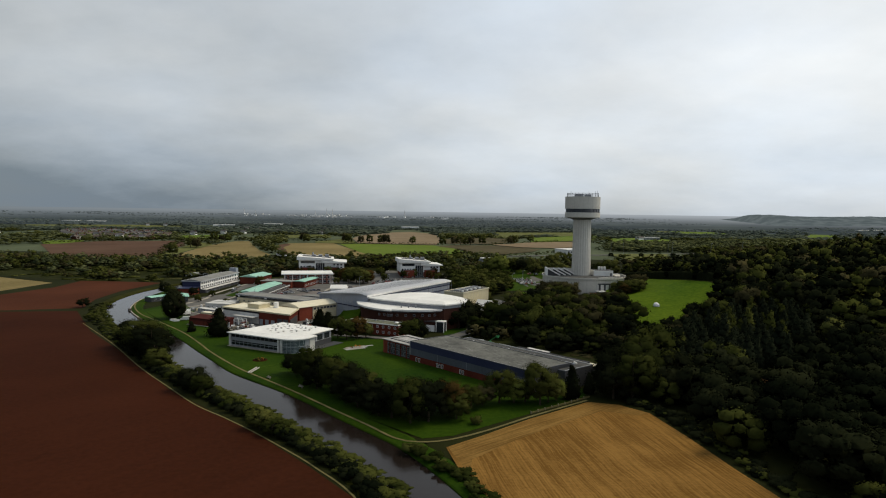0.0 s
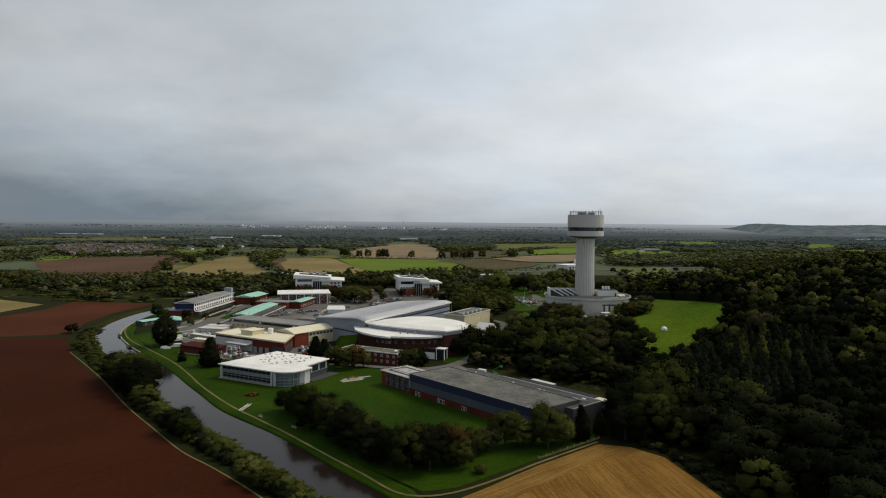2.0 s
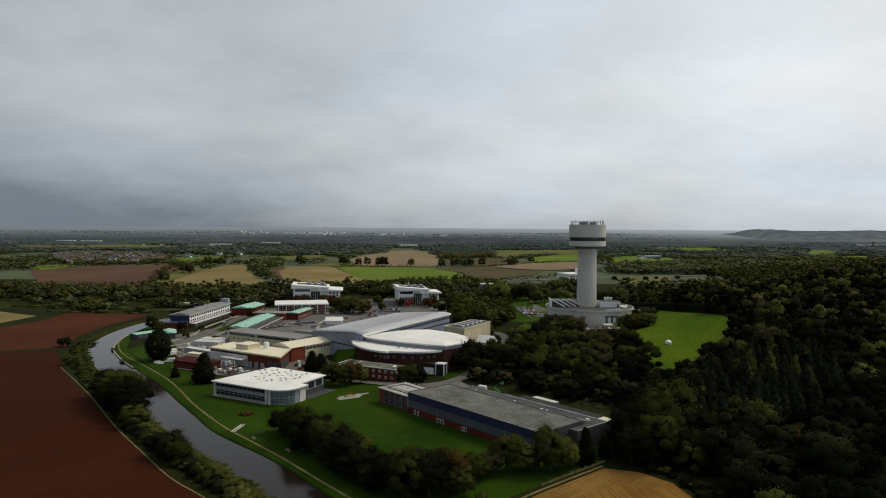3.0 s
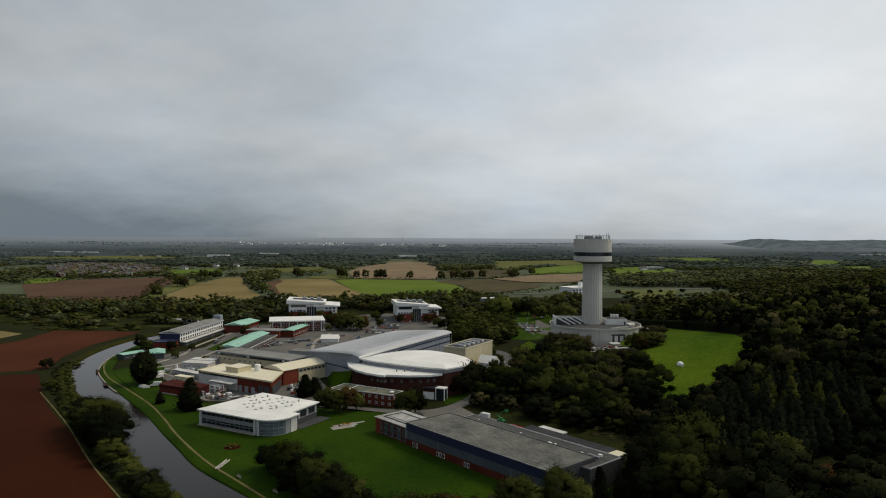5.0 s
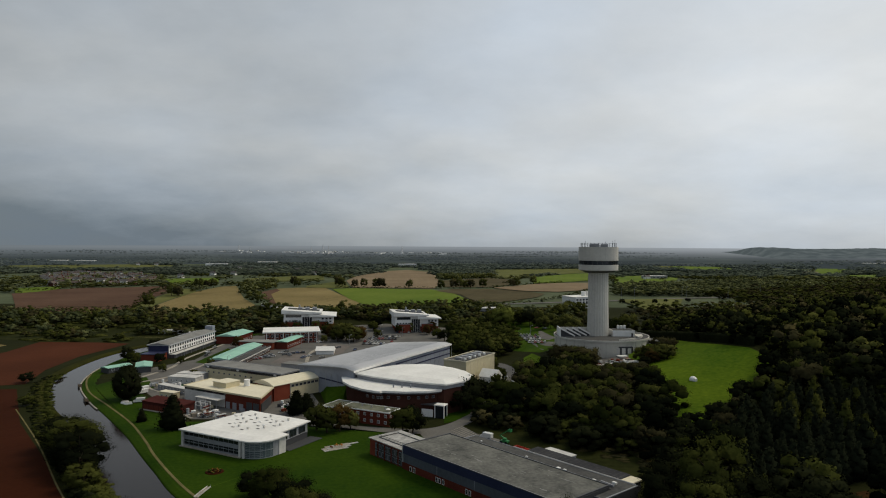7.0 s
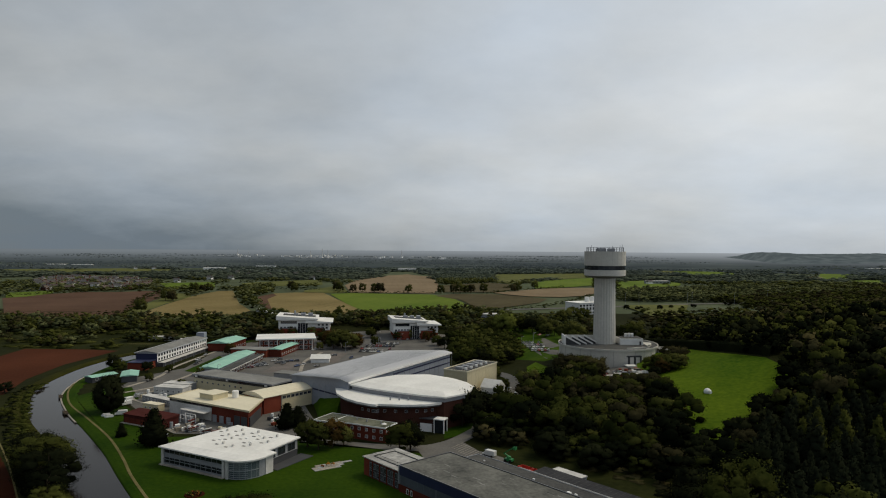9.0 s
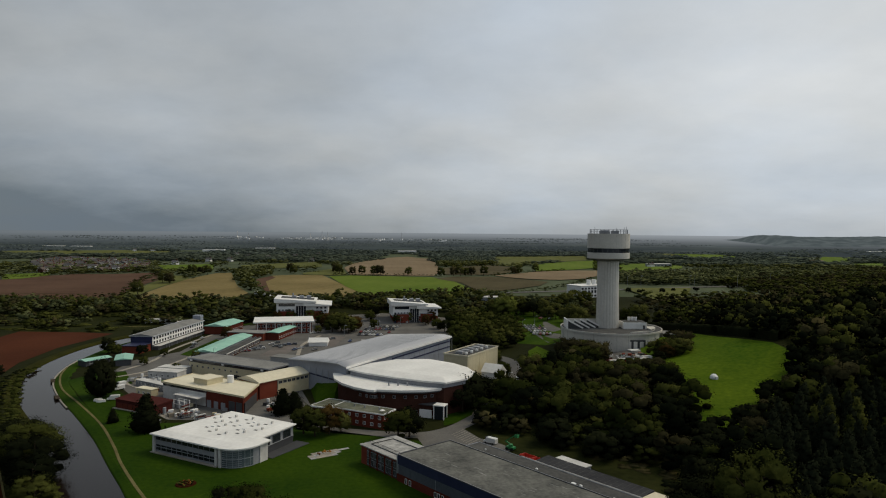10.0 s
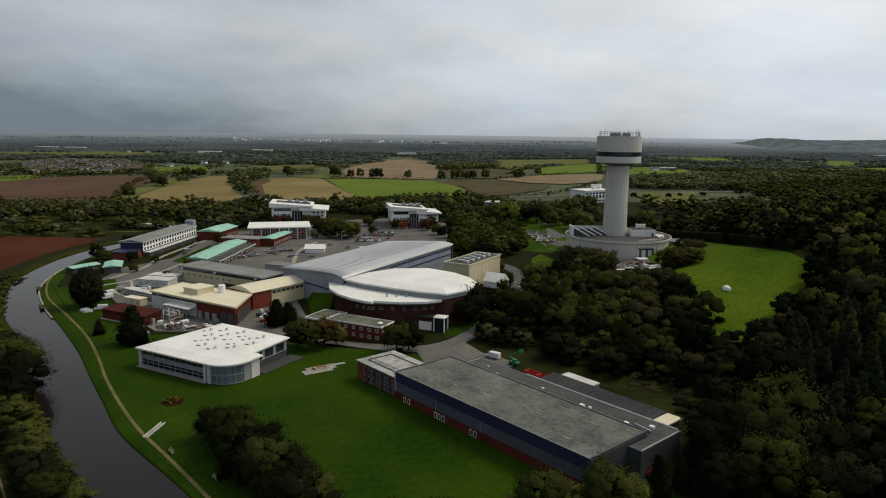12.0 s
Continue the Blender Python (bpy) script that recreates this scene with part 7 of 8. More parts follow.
for row in range(5):
    for k in range(6):
        if crng.random() < 0.95:
            park(64 + k * 2.5 - row * 0.6, 618 + row * 10, 82)
for x, y in ((79, 690), (83, 696), (88, 704), (86, 688), (94, 728), (97, 736), (101, 742), (104, 732), (91, 716)):
    park(x, y, 40)
for row in range(4):
    for k in range(9):
        if crng.random() < 0.85:
            park(-70 + k * 2.7 + row * 2, 604 + row * 14, 82)
for k in range(12):
    if crng.random() < 0.7:
        park(-46 + k * 3.4, 668, 90)
for k in range(12):
    if crng.random() < 0.75:
        park(-134 + k * 2.2, 530 + k * 2.6, 10)
for x, y, a in ((-121, 559, 20), (-119, 566, 30), (-101, 540, 70), (-98, 545, 60), (-172, 556, 80), (-106, 560, 10), (-112, 548, 80), (-104, 612, 40), (-96, 640, 60), (-84, 585, 30), (-70, 575, 80), (-88, 540, 40), (-168, 598, 80), (98, 520, 30), (104, 514, 10), (108, 524, 60), (112, 517, 80)):
    park(x, y, a)
for x, y, a in ((-163.5, 434.5, 62), (-160.6, 427, 60), (15.6, 351, -35), (82, 700, 70), (36, 455, 70)):
    park(x, y, a, True)


# ---- village and distant buildings ----
def house(x, y, turn, L, W, h, wall, roof, label):
    t = thing("house", x, y, land(x, y) - 0.1, turn, label, "house", "village houses")
    part("wall", box(-L / 2, L / 2, -W / 2, W / 2, 0, h), wall, t)
    bm = bmesh.new()
    v = [bm.verts.new(p) for p in ((-L / 2 - 0.4, -W / 2 - 0.4, h), (L / 2 + 0.4, -W / 2 - 0.4, h), (L / 2 + 0.4, W / 2 + 0.4, h), (-L / 2 - 0.4, W / 2 + 0.4, h), (-L / 2 - 0.4, 0, h + W * 0.42), (L / 2 + 0.4, 0, h + W * 0.42))]
    for f in ((0, 1, 5, 4), (2, 3, 4, 5), (3, 0, 4), (1, 2, 5), (3, 2, 1, 0)):
        bm.faces.new([v[i] for i in f])
    part("roof", bm, roof, t)
    part("chimney", box(L * 0.3, L * 0.3 + 1, -0.5, 0.5, h + 1, h + W * 0.42 + 1.4), "brick_dark", t)
    windows(t, (-L / 2, -W / 2), (L / 2, -W / 2), 3, [0.9, 3.4], 1.3, 1.2)
    return t


H1 = house(-640, 1180, 8, 12, 7, 4.6, "brick_brown", "brown_tile", "red brick house with brown tiled roof")
H2 = house(-600, 1200, -12, 11, 8, 5.2, "white_paint", "slate", "white rendered house with slate roof")
hrng = random.Random(8)
for x, y, h, w in scatter(VILLAGE, 17, 1, 2, 15):
    if hrng.random() < 0.42:
        m = pose(x, y, land(x, y) - 0.1, 0, 0, hrng.choice((8, -12, 20, 95, 60)))
        copy_thing(H1 if hrng.random() < 0.5 else H2, m)
for x, y in ((-511, 1352), (-505, 1510), (-470, 1540), (-458, 1800), (-420, 1930), (-390, 2090), (-830, 1240), (-900, 1230), (-950, 1260), (-300, 1560), (-760, 1430), (-1050, 1500), (-540, 1900), (-620, 2060), (392, 1427), (-1036, 2310), (-980, 2320)):
    copy_thing(H2, pose(x, y, land(x, y) - 0.1, 0, 0, hrng.uniform(-30, 30)))
village_trees = [p for p in scatter(VILLAGE, 17, 5, 10, 16)]
wood("village_trees", village_trees, "leaf_mid", "garden trees among the houses", 2, seed=77)


def shed_far(name, x, y, turn, L, W, h, wall, roof, label, bays=6):
    t = thing(name, x, y, land(x, y) - 0.2, turn, label, "building")
    part("wall", box(0, L, 0, W, 0, h), wall, t)
    part("roof", prism(rect(-0.5, L + 0.5, -0.5, W + 0.5), h, h + 0.6), roof, t)
    if bays:
        windows(t, (0, 0), (L, 0), bays, [h * 0.4], L / bays * 0.6, h * 0.25, "frame_grey", "glass", 1)
    return t


w = shed_far("white_works", 132, 784, 30, 34, 22, 12, "white_paint", "white_roof", "white factory block with rooftop tanks", 8)
windows(w, (0, 0), (34, 0), 8, [1.2, 8.6], 2.8, 2.0, "frame_grey", "glass", 1)
for x in (24, 31):
    part("roof_tank", tube(2.4, 2.4, 12.6, 17.5, 16, x - 4, 11), "white_paint", w)
shed_far("barn", 30, 745, 3, 19, 14, 6.5, "frame_grey", "pale_roof", "grey metal barn among trees", 4)
shed_far("glasshouse", -172, 2355, 16, 60, 20, 9, "white_paint", "pale_roof", "long pale farm building", 8)
shed_far("farm_shed", 392, 1440, 10, 48, 16, 6, "frame_grey", "pale_roof", "pale-roofed farm shed beside woods", 6)
shed_far("railway_hut", -250, 652, 4, 26, 6, 3.2, "white_paint", "pale_roof", "pale low cabin by the railway", 5)
r = random.Random(31)
for i in range(64):
    x = r.choice((-1080, -1000, -760, -700, -640, -620, -300, -120)) + r.uniform(-90, 90)
    y = 3280 + r.uniform(0, 300)
    b = shed_far("far_works", x, y, r.uniform(-15, 15), r.uniform(8, 30), 14, r.uniform(5, 13), r.choice(("white_paint", "white_paint", "white_paint", "pale_roof")), "white_roof", "pale distant factory on the plain", 0)
    if i % 11 == 0:
        part("chimney", tube(1.6, 1.2, 0, r.uniform(28, 44), 8, 5, 8), "pale_roof", b)
for x, y in ((-1420, 2440), (-1330, 2450), (-700, 2520), (1500, 2540), (1560, 2535), (-820, 2330)):
    shed_far("far_warehouse", x, y, 4, 70, 20, 7, "white_paint", "white_roof", "long pale warehouse on the plain", 0)
# embankment bridge slope by the railway
b = thing("conveyor_ramp", -200, 796, 10.5, -42, "pale concrete ramp by the field", "ramp")
part("deck", prism(rect(0, 34, -2, 2), 0, 1, top=lambda x, y: 4.0 - x * 0.09), "pale_roof", b)


# ---- grounds ----
def lamp_post(x, y, h, label, group):
    t = thing("street_lamp", x, y, land(x, y) - 0.1, 0, label, "street lamp", group)
    part("pole", tube(0.16, 0.09, 0, h, 8), "frame_grey", t)
    part("arm", beam((0, 0, h), (1.4, 0, h + 0.15), 0.12), "frame_grey", t)
    part("lantern", box(1.1, 1.9, -0.18, 0.18, h + 0.05, h + 0.25), "white_paint", t)
    return t


for x, y in ((205, 885), (222, 890), (284, 905), (292, 912), (340, 905), (400, 950), (150, 850)):
    lamp_post(x, y, 16, "tall grey highway lamp post", "highway lamps")
for x, y in ((-185, 545), (-183, 575), (-112, 585), (-78, 600), (-56, 625), (-40, 650), (58, 640), (70, 660), (30, 440), (-96, 560), (-140, 500), (-60, 660), (-150, 640)):
    lamp_post(x, y, 8, "slim grey lamp post on campus", "campus lamps")
HIGHWAY = curve_through([(60, 830), (192, 881), (306, 930), (420, 952), (600, 985), (800, 1000)], 12)
tagged(mesh_object("highway", ribbon(HIGHWAY, [(-6, 0.5), (6, 0.5)], land), "asphalt"), "grey dual carriageway beyond the tower", "road", kind="structure")
for x, y, h in ((206, 838, 5), (214, 852, 4), (233, 846, 6), (252, 866, 4.5), (262, 858, 3.5), (196, 846, 6), (281, 874, 5), (284, 888, 4)):
    tree(x, y, h, 0.9, "leaf_dark", label="small young tree in a paddock", group="paddock trees")


def dome():
    t = thing("garden_dome", 128.1, 430.5, land(128.1, 430.5), 20, "small white fabric dome tent on the grass", "tent")
    bm = bmesh.new()
    bmesh.ops.create_icosphere(bm, subdivisions=2, radius=1.8)
    bmesh.ops.bisect_plane(bm, geom=bm.verts[:] + bm.edges[:] + bm.faces[:], plane_co=(0, 0, -0.6), plane_no=(0, 0, 1), clear_inner=True)
    bmesh.ops.translate(bm, verts=bm.verts[:], vec=(0, 0, 0.6))
    part("shell", bm, "white_paint", t)
    part("entrance", prism([(-0.7, -2.2), (0.7, -2.2), (0.7, -1.2), (-0.7, -1.2)], 0, 1.4), "white_paint", t)


dome()
f = thing("flower_bed", -81, 307.5, 0.1, 0, "round flower bed with orange and red blooms", "flower bed")
part("soil_bed", tube(3.2, 3.0, 0, 0.25, 20), "soil", f)
r = np.random.default_rng(3)
for k in range(34):
    a, d = r.random() * 6.28, 2.5 * r.random() ** 0.5
    v, fc, nv = crown_arrays(r, 3, 10, ICO0, 0.06, "bush")
    ob = new("plant", mesh_from("plant", v * 0.95, fc, nv, "flowers" if k % 5 == 0 else "leaf_bright" if k % 5 < 3 else "leaf_dark"))
    ob.parent, ob.location = f, (d * math.cos(a), d * math.sin(a), 0.1)
p = thing("terrace", -43.5, 336.5, 0.12, 33, "pale paved terrace with a small planted feature", "terrace")
for i in range(6):
    for j in range(3):
        if (i, j) not in ((0, 2), (5, 0)):
            part("paving_slab", box(-6 + i * 2, -4.05 + i * 2, -3 + j * 2, -1.05 + j * 2, 0, 0.12 + 0.01 * ((i * 3 + j) % 3)), "paving" if (i * 5 + j * 3) % 4 else "stained_felt", p)
for i in range(3):
    part("path_slab", box(6.0 + i * 1.4, 7.3 + i * 1.4, 1.2, 2.5, 0, 0.1), "stained_felt", p)
for x, y in ((-2, 0), (0, 0.5), (1.5, -0.5)):
    v, fc, nv = crown_arrays(r, 4, 12, ICO0, 0.06, "bush")
    ob = new("planting", mesh_from("planting", v * 1.6, fc, nv, "flowers"))
    ob.parent, ob.location = p, (x, y, 0.1)
b = thing("footbridge_ramp", -77.9, 287.8, 0.1, 84, "pale boarded ramp at the towpath with low side rails", "ramp")
for k in range(13):
    part("board", box(-4.6 + k * 0.7, -3.94 + k * 0.7, -0.55, 0.55, 0.2, 0.28), "paving", b)
for y in (-0.6, 0.55):
    part("side_rail", box(-4.6, 4.5, y, y + 0.06, 0.2, 0.7), "pale_roof", b)
part("bearer", box(-4.4, 4.3, -0.4, 0.4, -0.1, 0.2), "timber", b)
for x, y, a in ((-68.6, 275.8, -50), (-53.4, 263.2, -48)):
    b = thing("bench", x, y, 0.12, a, "pale timber bench beside the towpath", "bench", "towpath benches")
    for k in range(3):
        part("seat_slat", box(-1.4, 1.4, -0.25 + k * 0.18, -0.1 + k * 0.18, 0.42, 0.48), "paving", b)
    part("backrest", box(-1.4, 1.4, 0.28, 0.34, 0.5, 0.95), "paving", b)
    for x0 in (-1.2, 1.1):
        part("leg", box(x0, x0 + 0.1, -0.25, 0.3, 0, 0.45), "timber", b)
LAWN_PATH = curve_through([(-77.3, 293), (-73, 299), (-68.7, 304.5), (-64, 310)], 3)
tagged(mesh_object("lawn_path", ribbon(LAWN_PATH, [(-0.16, 0.15), (0.16, 0.15)], flat), "bank_grass"), "faint worn path across the lawn", "path", kind="structure")
# canal quay and landing stages
QUAY = [p for p in CANAL if 388 < p[1] < 500]
tagged(mesh_object("quay", ribbon(QUAY, [(6.4, -1.8), (6.45, -0.2), (7.1, -0.2), (7.2, -0.45)], flat), "paving"), "worn concrete canal quay edge", "quay", kind="structure")
for x, y, a in ((-203, 446, -60), (-181, 412, -55)):
    j = thing("landing_stage", x, y, -0.3, a, "small timber landing stage on the canal", "jetty")
    for k in range(10):
        part("plank", box(-4 + k * 0.8, -3.25 + k * 0.8, -2.0, 0, 0.3, 0.4), "bark", j)
    for px in (-3.6, 0, 3.6):
        part("post", tube(0.14, 0.14, -1.8, 0.9, 8, px, -1.9), "bark", j)


def cabin(name, x, y, turn, L, W, h, wall, roof, label, category="cabin"):
    t = thing(name, x, y, 0.05, turn, label, category)
    part("wall", box(0, L, 0, W, -0.1, h), wall, t)
    part("roof", box(-0.2, L + 0.2, -0.2, W + 0.2, h, h + 0.25), roof, t)
    windows(t, (0.4, 0), (L - 0.4, 0), max(2, int(L / 3)), [1.0], 1.2, 1.1)
    return t


g = thing("brick_garage", -146, 394.5, 0.05, -26, "low dark red garage range", "garage")
part("wall", box(0, 25, 0, 8.5, -0.1, 3.9), "maroon", g)
part("roof", prism(rect(-0.3, 25.3, -0.3, 8.8), 3.9, 4.1, top=lambda x, y: 4.15 + 0.08 * y), "maroon", g, "dark red sheet roof")
part("plinth", box(-0.6, 25.4, -1.3, -0.02, -0.1, 0.25), "paving", g, "pale concrete plinth")
for k in range(7):
    part("garage_door", box(1 + k * 3.4, 3.9 + k * 3.4, -0.1, 0.0, 0.1, 2.6), "brick_dark", g)
cabin("site_cabin", -159, 455, -13, 17.5, 8, 3.4, "pale_roof", "pale_roof", "pale grey temporary site cabin")
cabin("site_cabin", -158, 465, -13, 16, 7, 3.4, "frame_grey", "pale_roof", "grey temporary site cabin")
cabin("storage_container", -148, 418, -25, 10, 4, 3.2, "cream", "cream_roof", "cream storage container in the yard", "container")
cabin("covered_store", -157, 437, -32, 24, 4, 2.8, "frame_grey", "pale_roof", "low grey covered store in the yard", "store")
cabin("plant_store", -142, 476, -26, 9, 7, 4, "dark_clad", "black_roof", "black-roofed plant store in the yard", "store")
cabin("link_shed", -104, 492, -20, 22, 9, 4.6, "frame_grey", "dark_concrete", "low dark-roofed link shed", "shed")
cabin("car_port", -58, 553, 15, 20, 8, 3.6, "pale_roof", "pale_roof", "pale flat-roofed car port", "car port")
r = random.Random(12)
for i in range(26):
    x, y = r.uniform(-124, -96), r.uniform(372, 392)
    s = r.uniform(0.6, 1.4)
    t = thing("yard_crate", x, y, 0.06, r.uniform(0, 90), "stacked pallets and crates in the yard", "crate", "yard clutter")
    part("crate_body", box(-s, s, -s * 0.7, s * 0.7, 0.15, 0.15 + s), r.choice(("white_paint", "timber", "frame_grey", "brick", "cream")), t)
    part("pallet", box(-s - 0.1, s + 0.1, -s * 0.8, s * 0.8, 0, 0.14), "timber", t)
g = thing("gas_rig", -121, 396, 0.06, -30, "white framed gas rig beside the workshop", "rig")
for x in (0, 3.5, 7):
    for y in (0, 2.6):
        part("post", box(x - 0.15, x + 0.15, y - 0.15, y + 0.15, 0, 3.6), "white_paint", g)
for z in (1.8, 3.6):
    for y in (0, 2.6):
        part("rail", beam((0, y, z), (7, y, z), 0.2), "white_paint", g)
for x in (1.5, 4, 6):
    part("vessel", tube(0.8, 0.8, 0, 3.0, 12, x, 1.3), "steel_clad", g)
for x, y in ((-159.5, 405.5), (-157, 403.5)):
    t = thing("boat_cover", x, y, 0.15, 30, "white tarpaulin-covered boat on the grass", "boat", "covered boats")
    part("hull", prism([(-2.0, 0), (-1.2, -0.7), (1.8, -0.7), (1.8, 0.7), (-1.2, 0.7)], 0, 0.7), "white_paint", t)
    part("cover", prism([(-1.7, 0), (-1.1, -0.55), (1.6, -0.55), (1.6, 0.55), (-1.1, 0.55)], 0.7, 1.1), "pale_roof", t)


# boom lift and red skip behind the shed
def boom_lift():
    t = thing("boom_lift", 22.5, 344, 0.15, -35, "green articulated boom lift on the grass", "boom lift")
    part("chassis", box(-1.6, 1.6, -1.0, 1.0, 0.5, 1.2), "green_paint", t)
    part("turret", tube(0.9, 0.8, 1.2, 2.0, 12), "green_paint", t)
    part("lower_boom", beam((0, 0, 1.8), (-2.2, 0, 2.8), 0.45), "green_paint", t)
    part("upper_boom", beam((-2.2, 0, 2.8), (2.0, 0, 5.6), 0.36), "green_paint", t)
    part("basket", ring_wall([(1.9, -0.7), (3.0, -0.7), (3.0, 0.7), (1.9, 0.7)], 0.12, 4.9, 5.9), "green_paint", t)
    for x in (-1.1, 1.1):
        for y in (-1.0, 1.0):
            bm = bmesh.new()
            bmesh.ops.create_cone(bm, cap_ends=True, segments=12, radius1=0.5, radius2=0.5, depth=0.4, matrix=Matrix.Translation((x, y, 0.5)) @ Matrix.Rotation(math.pi / 2, 4, "X"))
            part("wheel", bm, "rubber", t)


boom_lift()
for x, y, a, c, l in ((27.5, 333, -48, "red_paint", "red open steel skip by the store"), (31, 329, -48, "red_paint", "red open steel skip by the store"), (46, 270.5, -48, "red_paint", "red waste skip by the shed end")):
    t = thing("skip", x, y, 0.1, a, l, "skip", "skips")
    part("floor", prism([(-2.2, -1.1), (2.2, -1.1), (2.2, 1.1), (-2.2, 1.1)], 0, 0.15), c, t)
    part("side_wall", ring_wall([(-2.8, -1.4), (2.8, -1.4), (2.8, 1.4), (-2.8, 1.4)], 0.14, 0.1, 1.7), c, t)
# field gate wall by the stubble
b = thing("boundary_fence", 28.5, 236.2, 0.05, 42, "low weathered timber fence by the stubble", "fence")
for k in range(9):
    part("panel", box(k * 3.5, k * 3.5 + 3.3, -0.1, 0.1, 0, 0.55), "gravel", b)
    part("post", box(k * 3.5 - 0.2, k * 3.5, -0.2, 0.2, 0, 0.9), "timber", b)
# tower yard containers
for x, y, a, c, l in ((103, 459, 30, "copper", "pale blue tank trailer by the tower"), (117, 507, 20, "white_paint", "white stacked cabins by the tower"), (104, 508, -10, "brick", "rust-red container by the tower"), (98, 506, 15, "frame_grey", "grey container by the tower"), (113, 500, 40, "white_paint", "white container by the tower")):
    t = thing("container", x, y, land(x, y) - 0.1, a, l, "container", "tower yard")
    part("box_body", box(-3, 3, -1.2, 1.2, 0.1, 2.6), c, t)
    for k in range(8):
        part("rib", box(-2.9 + k * 0.8, -2.8 + k * 0.8, -1.26, 1.26, 0.2, 2.5), c, t)
    part("roof_panel", box(-3.05, 3.05, -1.25, 1.25, 2.6, 2.7), "pale_roof", t)
t = thing("dome_shelter", 60, 419, land(60, 419), 10, "white rounded shelter among the trees", "shelter")
bm = bmesh.new()
bmesh.ops.create_icosphere(bm, subdivisions=2, radius=1)
bmesh.ops.scale(bm, verts=bm.verts[:], vec=(5.5, 3.6, 4.6))
part("shell", bm, "white_paint", t)
part("base_ring", box(-5, 5, -3.2, 3.2, -0.2, 0.8), "pale_roof", t)

# pavements and kerbs along the campus roads
def pavement(points, width, label="pale concrete pavement with a kerb"):
    line = curve_through(points, 4)
    tagged(mesh_object("pavement", ribbon(line, [(-width / 2, 0.05), (-width / 2 + 0.02, 0.24), (width / 2 - 0.02, 0.24), (width / 2, 0.05)], flat), "paving"), label, "pavement", kind="structure")


pavement([(-181, 470), (-176, 500), (-180, 535), (-176, 600)], 2.2)
pavement([(-178, 452), (-166, 470), (-160, 500), (-158, 540), (-156, 590)], 2.0)
pavement([(-152, 430), (-163, 440), (-166, 450), (-158, 462), (-140, 462)], 1.6)
pavement([(-116, 378), (-130, 392), (-146, 406), (-150, 416)], 1.6)
pavement([(-138, 520), (-136, 570), (-132, 600)], 2.4)
pavement([(-96, 470), (-92, 500), (-100, 560), (-96, 600)], 2.4)
pavement([(-56, 600), (-30, 598), (-6, 604)], 1.6)
for p in ([(-118, 520), (-104, 516), (-100, 556), (-116, 560)], [(-90, 560), (-78, 556), (-76, 596), (-88, 600)], [(-150, 540), (-142, 538), (-140, 575), (-150, 576)]):
    sheet("forecourt", p, "pink_paving", "pinkish paved forecourt", 0.15, category="forecourt")
for x, y, h, w, m in ((-104, 655, 9, 0.9, "leaf_rust"), (-78, 640, 8, 0.9, "leaf_olive"), (-68, 676, 9, 0.9, "leaf"), (-60, 640, 8, 0.8, "leaf"), (-30, 690, 10, 0.8, "leaf_olive"), (-10, 640, 9, 0.9, "leaf"), (-4, 625, 10, 0.9, "leaf_dark"), (2, 655, 11, 0.9, "leaf"),
                      (-152, 520, 5, 0.9, "leaf_dark"), (-150, 470, 5, 0.9, "leaf_olive"), (-176, 515, 5, 0.9, "leaf"), (-176, 488, 5, 0.9, "leaf"), (-190, 516, 7, 0.9, "leaf_dark"), (-100, 615, 6, 0.9, "leaf_olive"), (34, 600, 11, 0.9, "leaf_olive"), (44, 590, 10, 0.9, "leaf"), (40, 560, 9, 0.9, "leaf_dark")):
    tree(x, y, h, w, m, group="campus trees")

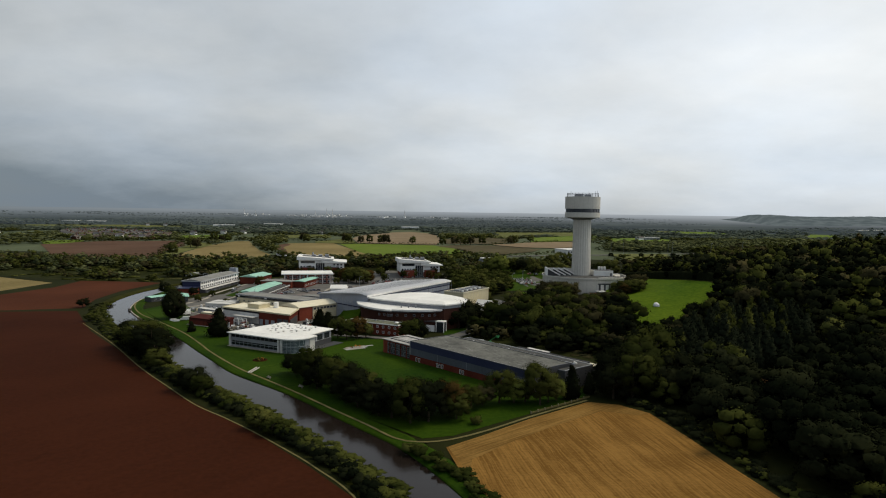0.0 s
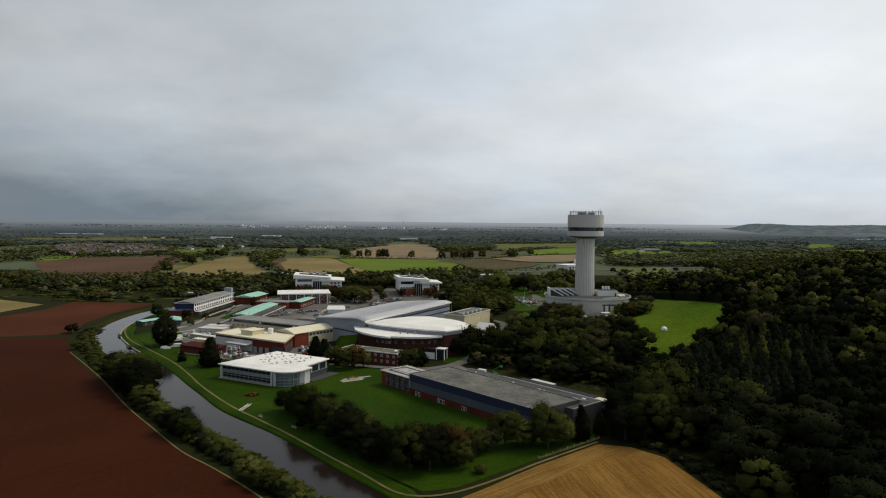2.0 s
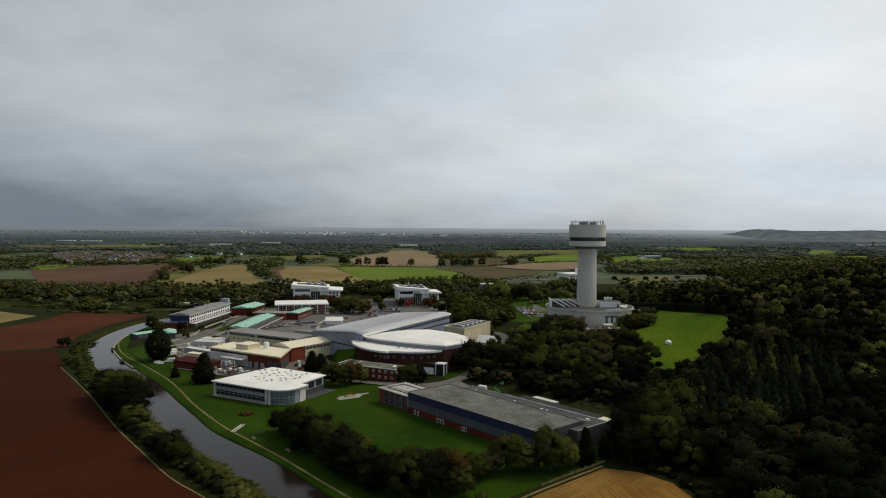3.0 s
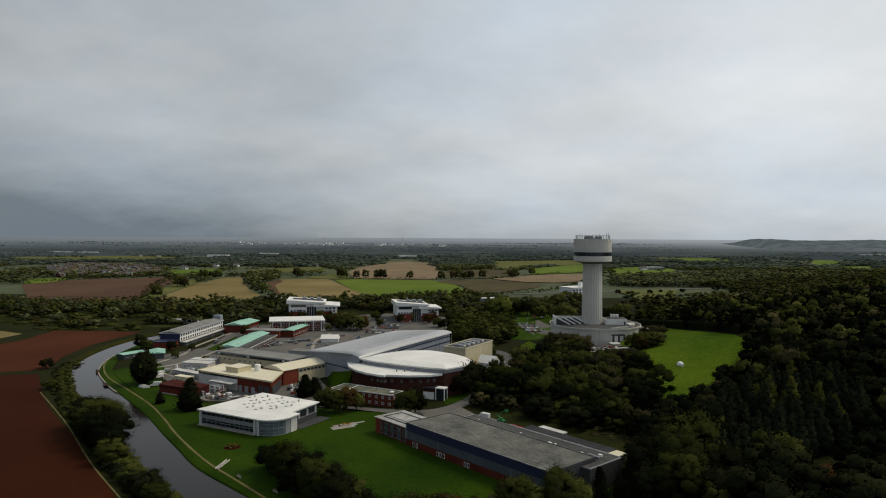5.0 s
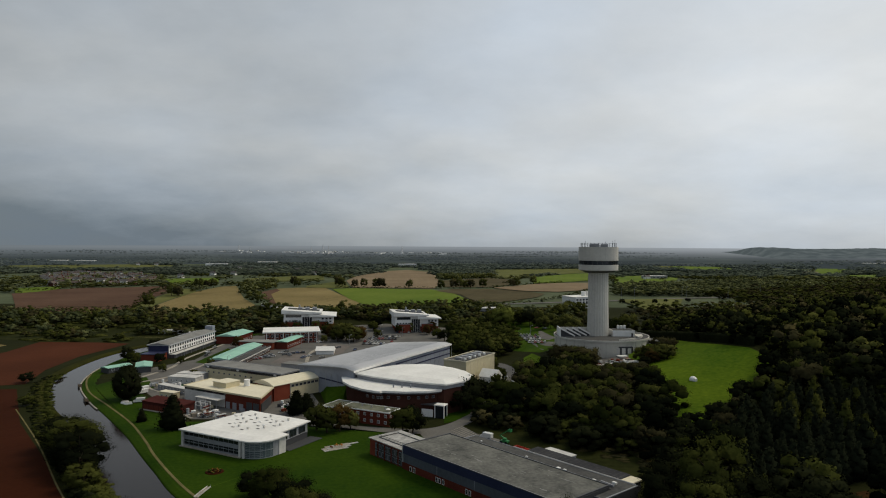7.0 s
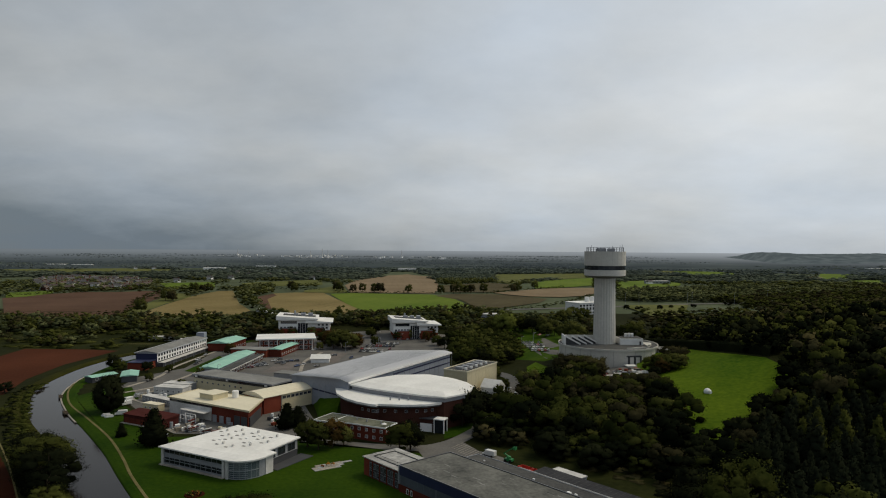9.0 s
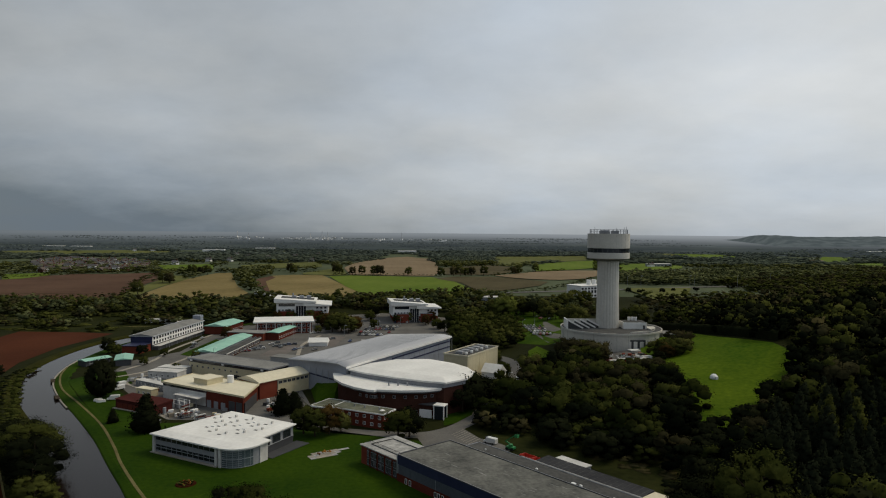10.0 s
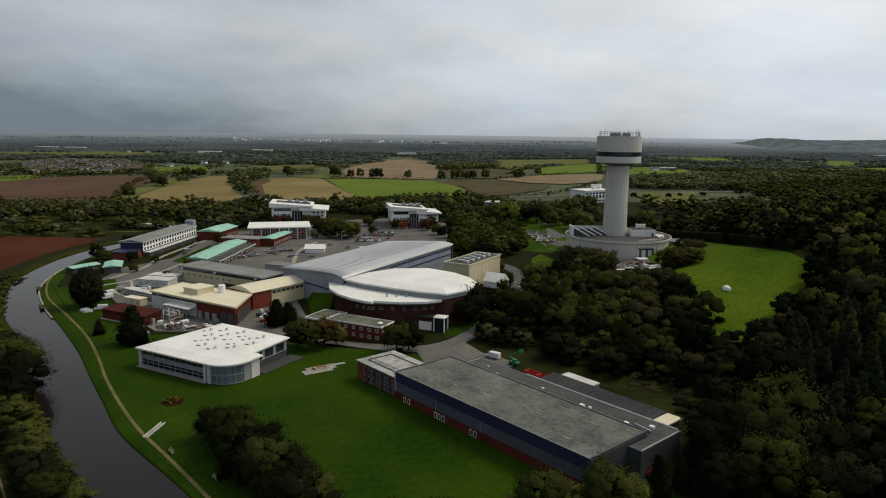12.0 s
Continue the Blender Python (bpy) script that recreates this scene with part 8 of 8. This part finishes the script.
# busy plant and goods in the workshop yard
r = random.Random(77)
YARD_SPOTS = [(-150, -134, 425, 446), (-132, -112, 384, 400), (-112, -92, 374, 384), (-164, -150, 442, 450), (-82, -72, 392, 404)]
for i in range(64):
    x0, x1, y0, y1 = YARD_SPOTS[i % 5]
    x, y, a = r.uniform(x0, x1), r.uniform(y0, y1), r.uniform(0, 90)
    k = i % 4
    if k == 0:
        t = thing("gas_tank", x, y, 0.06, a, "upright steel gas tank in the yard", "tank", "yard clutter")
        part("vessel", tube(0.7, 0.7, 0.2, r.uniform(1.8, 3.2), 12), r.choice(("steel_clad", "white_paint")), t)
        part("base", box(-0.8, 0.8, -0.8, 0.8, 0, 0.2), "concrete", t)
    elif k == 1:
        t = thing("wheeled_bin", x, y, 0.06, a, "large wheeled refuse bin in the yard", "bin", "yard clutter")
        part("bin_body", prism(rect(-0.7, 0.7, -0.5, 0.5), 0.15, 1.2), r.choice(("dark_clad", "green_paint", "frame_grey")), t)
        part("lid", box(-0.74, 0.74, -0.54, 0.54, 1.2, 1.3), "dark_clad", t)
    elif k == 2:
        t = thing("steel_rack", x, y, 0.06, a, "steel rack with pipes and boards", "rack", "yard clutter")
        for px in (-1.6, 1.5):
            part("upright", box(px, px + 0.12, -0.6, 0.6, 0, 2.0), "frame_grey", t)
        for z in (0.4, 1.1, 1.8):
            part("load", box(-2.2, 2.2, -0.5, 0.5, z, z + 0.25), r.choice(("timber", "pale_roof", "steel_clad", "brick_dark")), t)
    else:
        s = r.uniform(0.7, 1.5)
        t = thing("yard_crate", x, y, 0.06, a, "stacked pallets and crates in the yard", "crate", "yard clutter")
        part("crate_body", box(-s, s, -s * 0.7, s * 0.7, 0.15, 0.15 + s), r.choice(("white_paint", "timber", "dark_clad", "brick", "cream")), t)
        part("pallet", box(-s - 0.1, s + 0.1, -s * 0.8, s * 0.8, 0, 0.14), "timber", t)
# goods in the tower yard
for i in range(40):
    x, y = r.uniform(96, 121), r.uniform(494, 536)
    s = r.uniform(0.5, 1.3)
    t = thing("yard_crate", x, y, land(x, y) - 0.05, r.uniform(0, 90), "mixed crates and machinery below the tower", "crate", "tower yard")
    part("crate_body", box(-s, s, -s * 0.7, s * 0.7, 0.15, 0.15 + s * 1.2), r.choice(("white_paint", "brick", "frame_grey", "pale_roof", "dark_clad", "timber", "copper")), t)
    part("pallet", box(-s - 0.1, s + 0.1, -s * 0.8, s * 0.8, 0, 0.14), "timber", t)
sheet("tower_yard", [(92, 492), (118, 486), (124, 505), (124, 545), (92, 545)], "asphalt", "asphalt yard below the tower", 0.3, category="yard")
for x, y, h, w, m in ((-146, 672, 8, 0.9, "leaf_rust"), (-136, 676, 9, 0.9, "leaf_olive"), (-120, 678, 9, 0.9, "leaf_olive"), (-112, 682, 8, 0.9, "leaf"), (-44, 668, 8, 0.9, "leaf"), (-34, 672, 9, 0.8, "leaf_olive"), (-16, 676, 9, 0.9, "leaf_rust"), (-66, 690, 10, 0.9, "leaf_dark"),
                      (14, 560, 11, 0.9, "leaf"), (22, 548, 12, 0.9, "leaf_dark"), (30, 470, 8, 0.8, "leaf"), (26, 500, 9, 0.9, "leaf_olive")):
    tree(x, y, h, w, m, group="campus trees")
t = thing("yard_canopy", 121, 543, land(*risen(121, 543)), 12, "white fabric canopy at the podium's foot", "canopy")
part("canopy_roof", prism(rect(-4.5, 4.5, -2.6, 2.6), 3.0, 3.4), "white_paint", t)
for x in (-4.2, 4.2):
    for y in (-2.3, 2.3):
        part("post", box(x - 0.1, x + 0.1, y - 0.1, y + 0.1, -0.3, 3.0), "frame_grey", t)
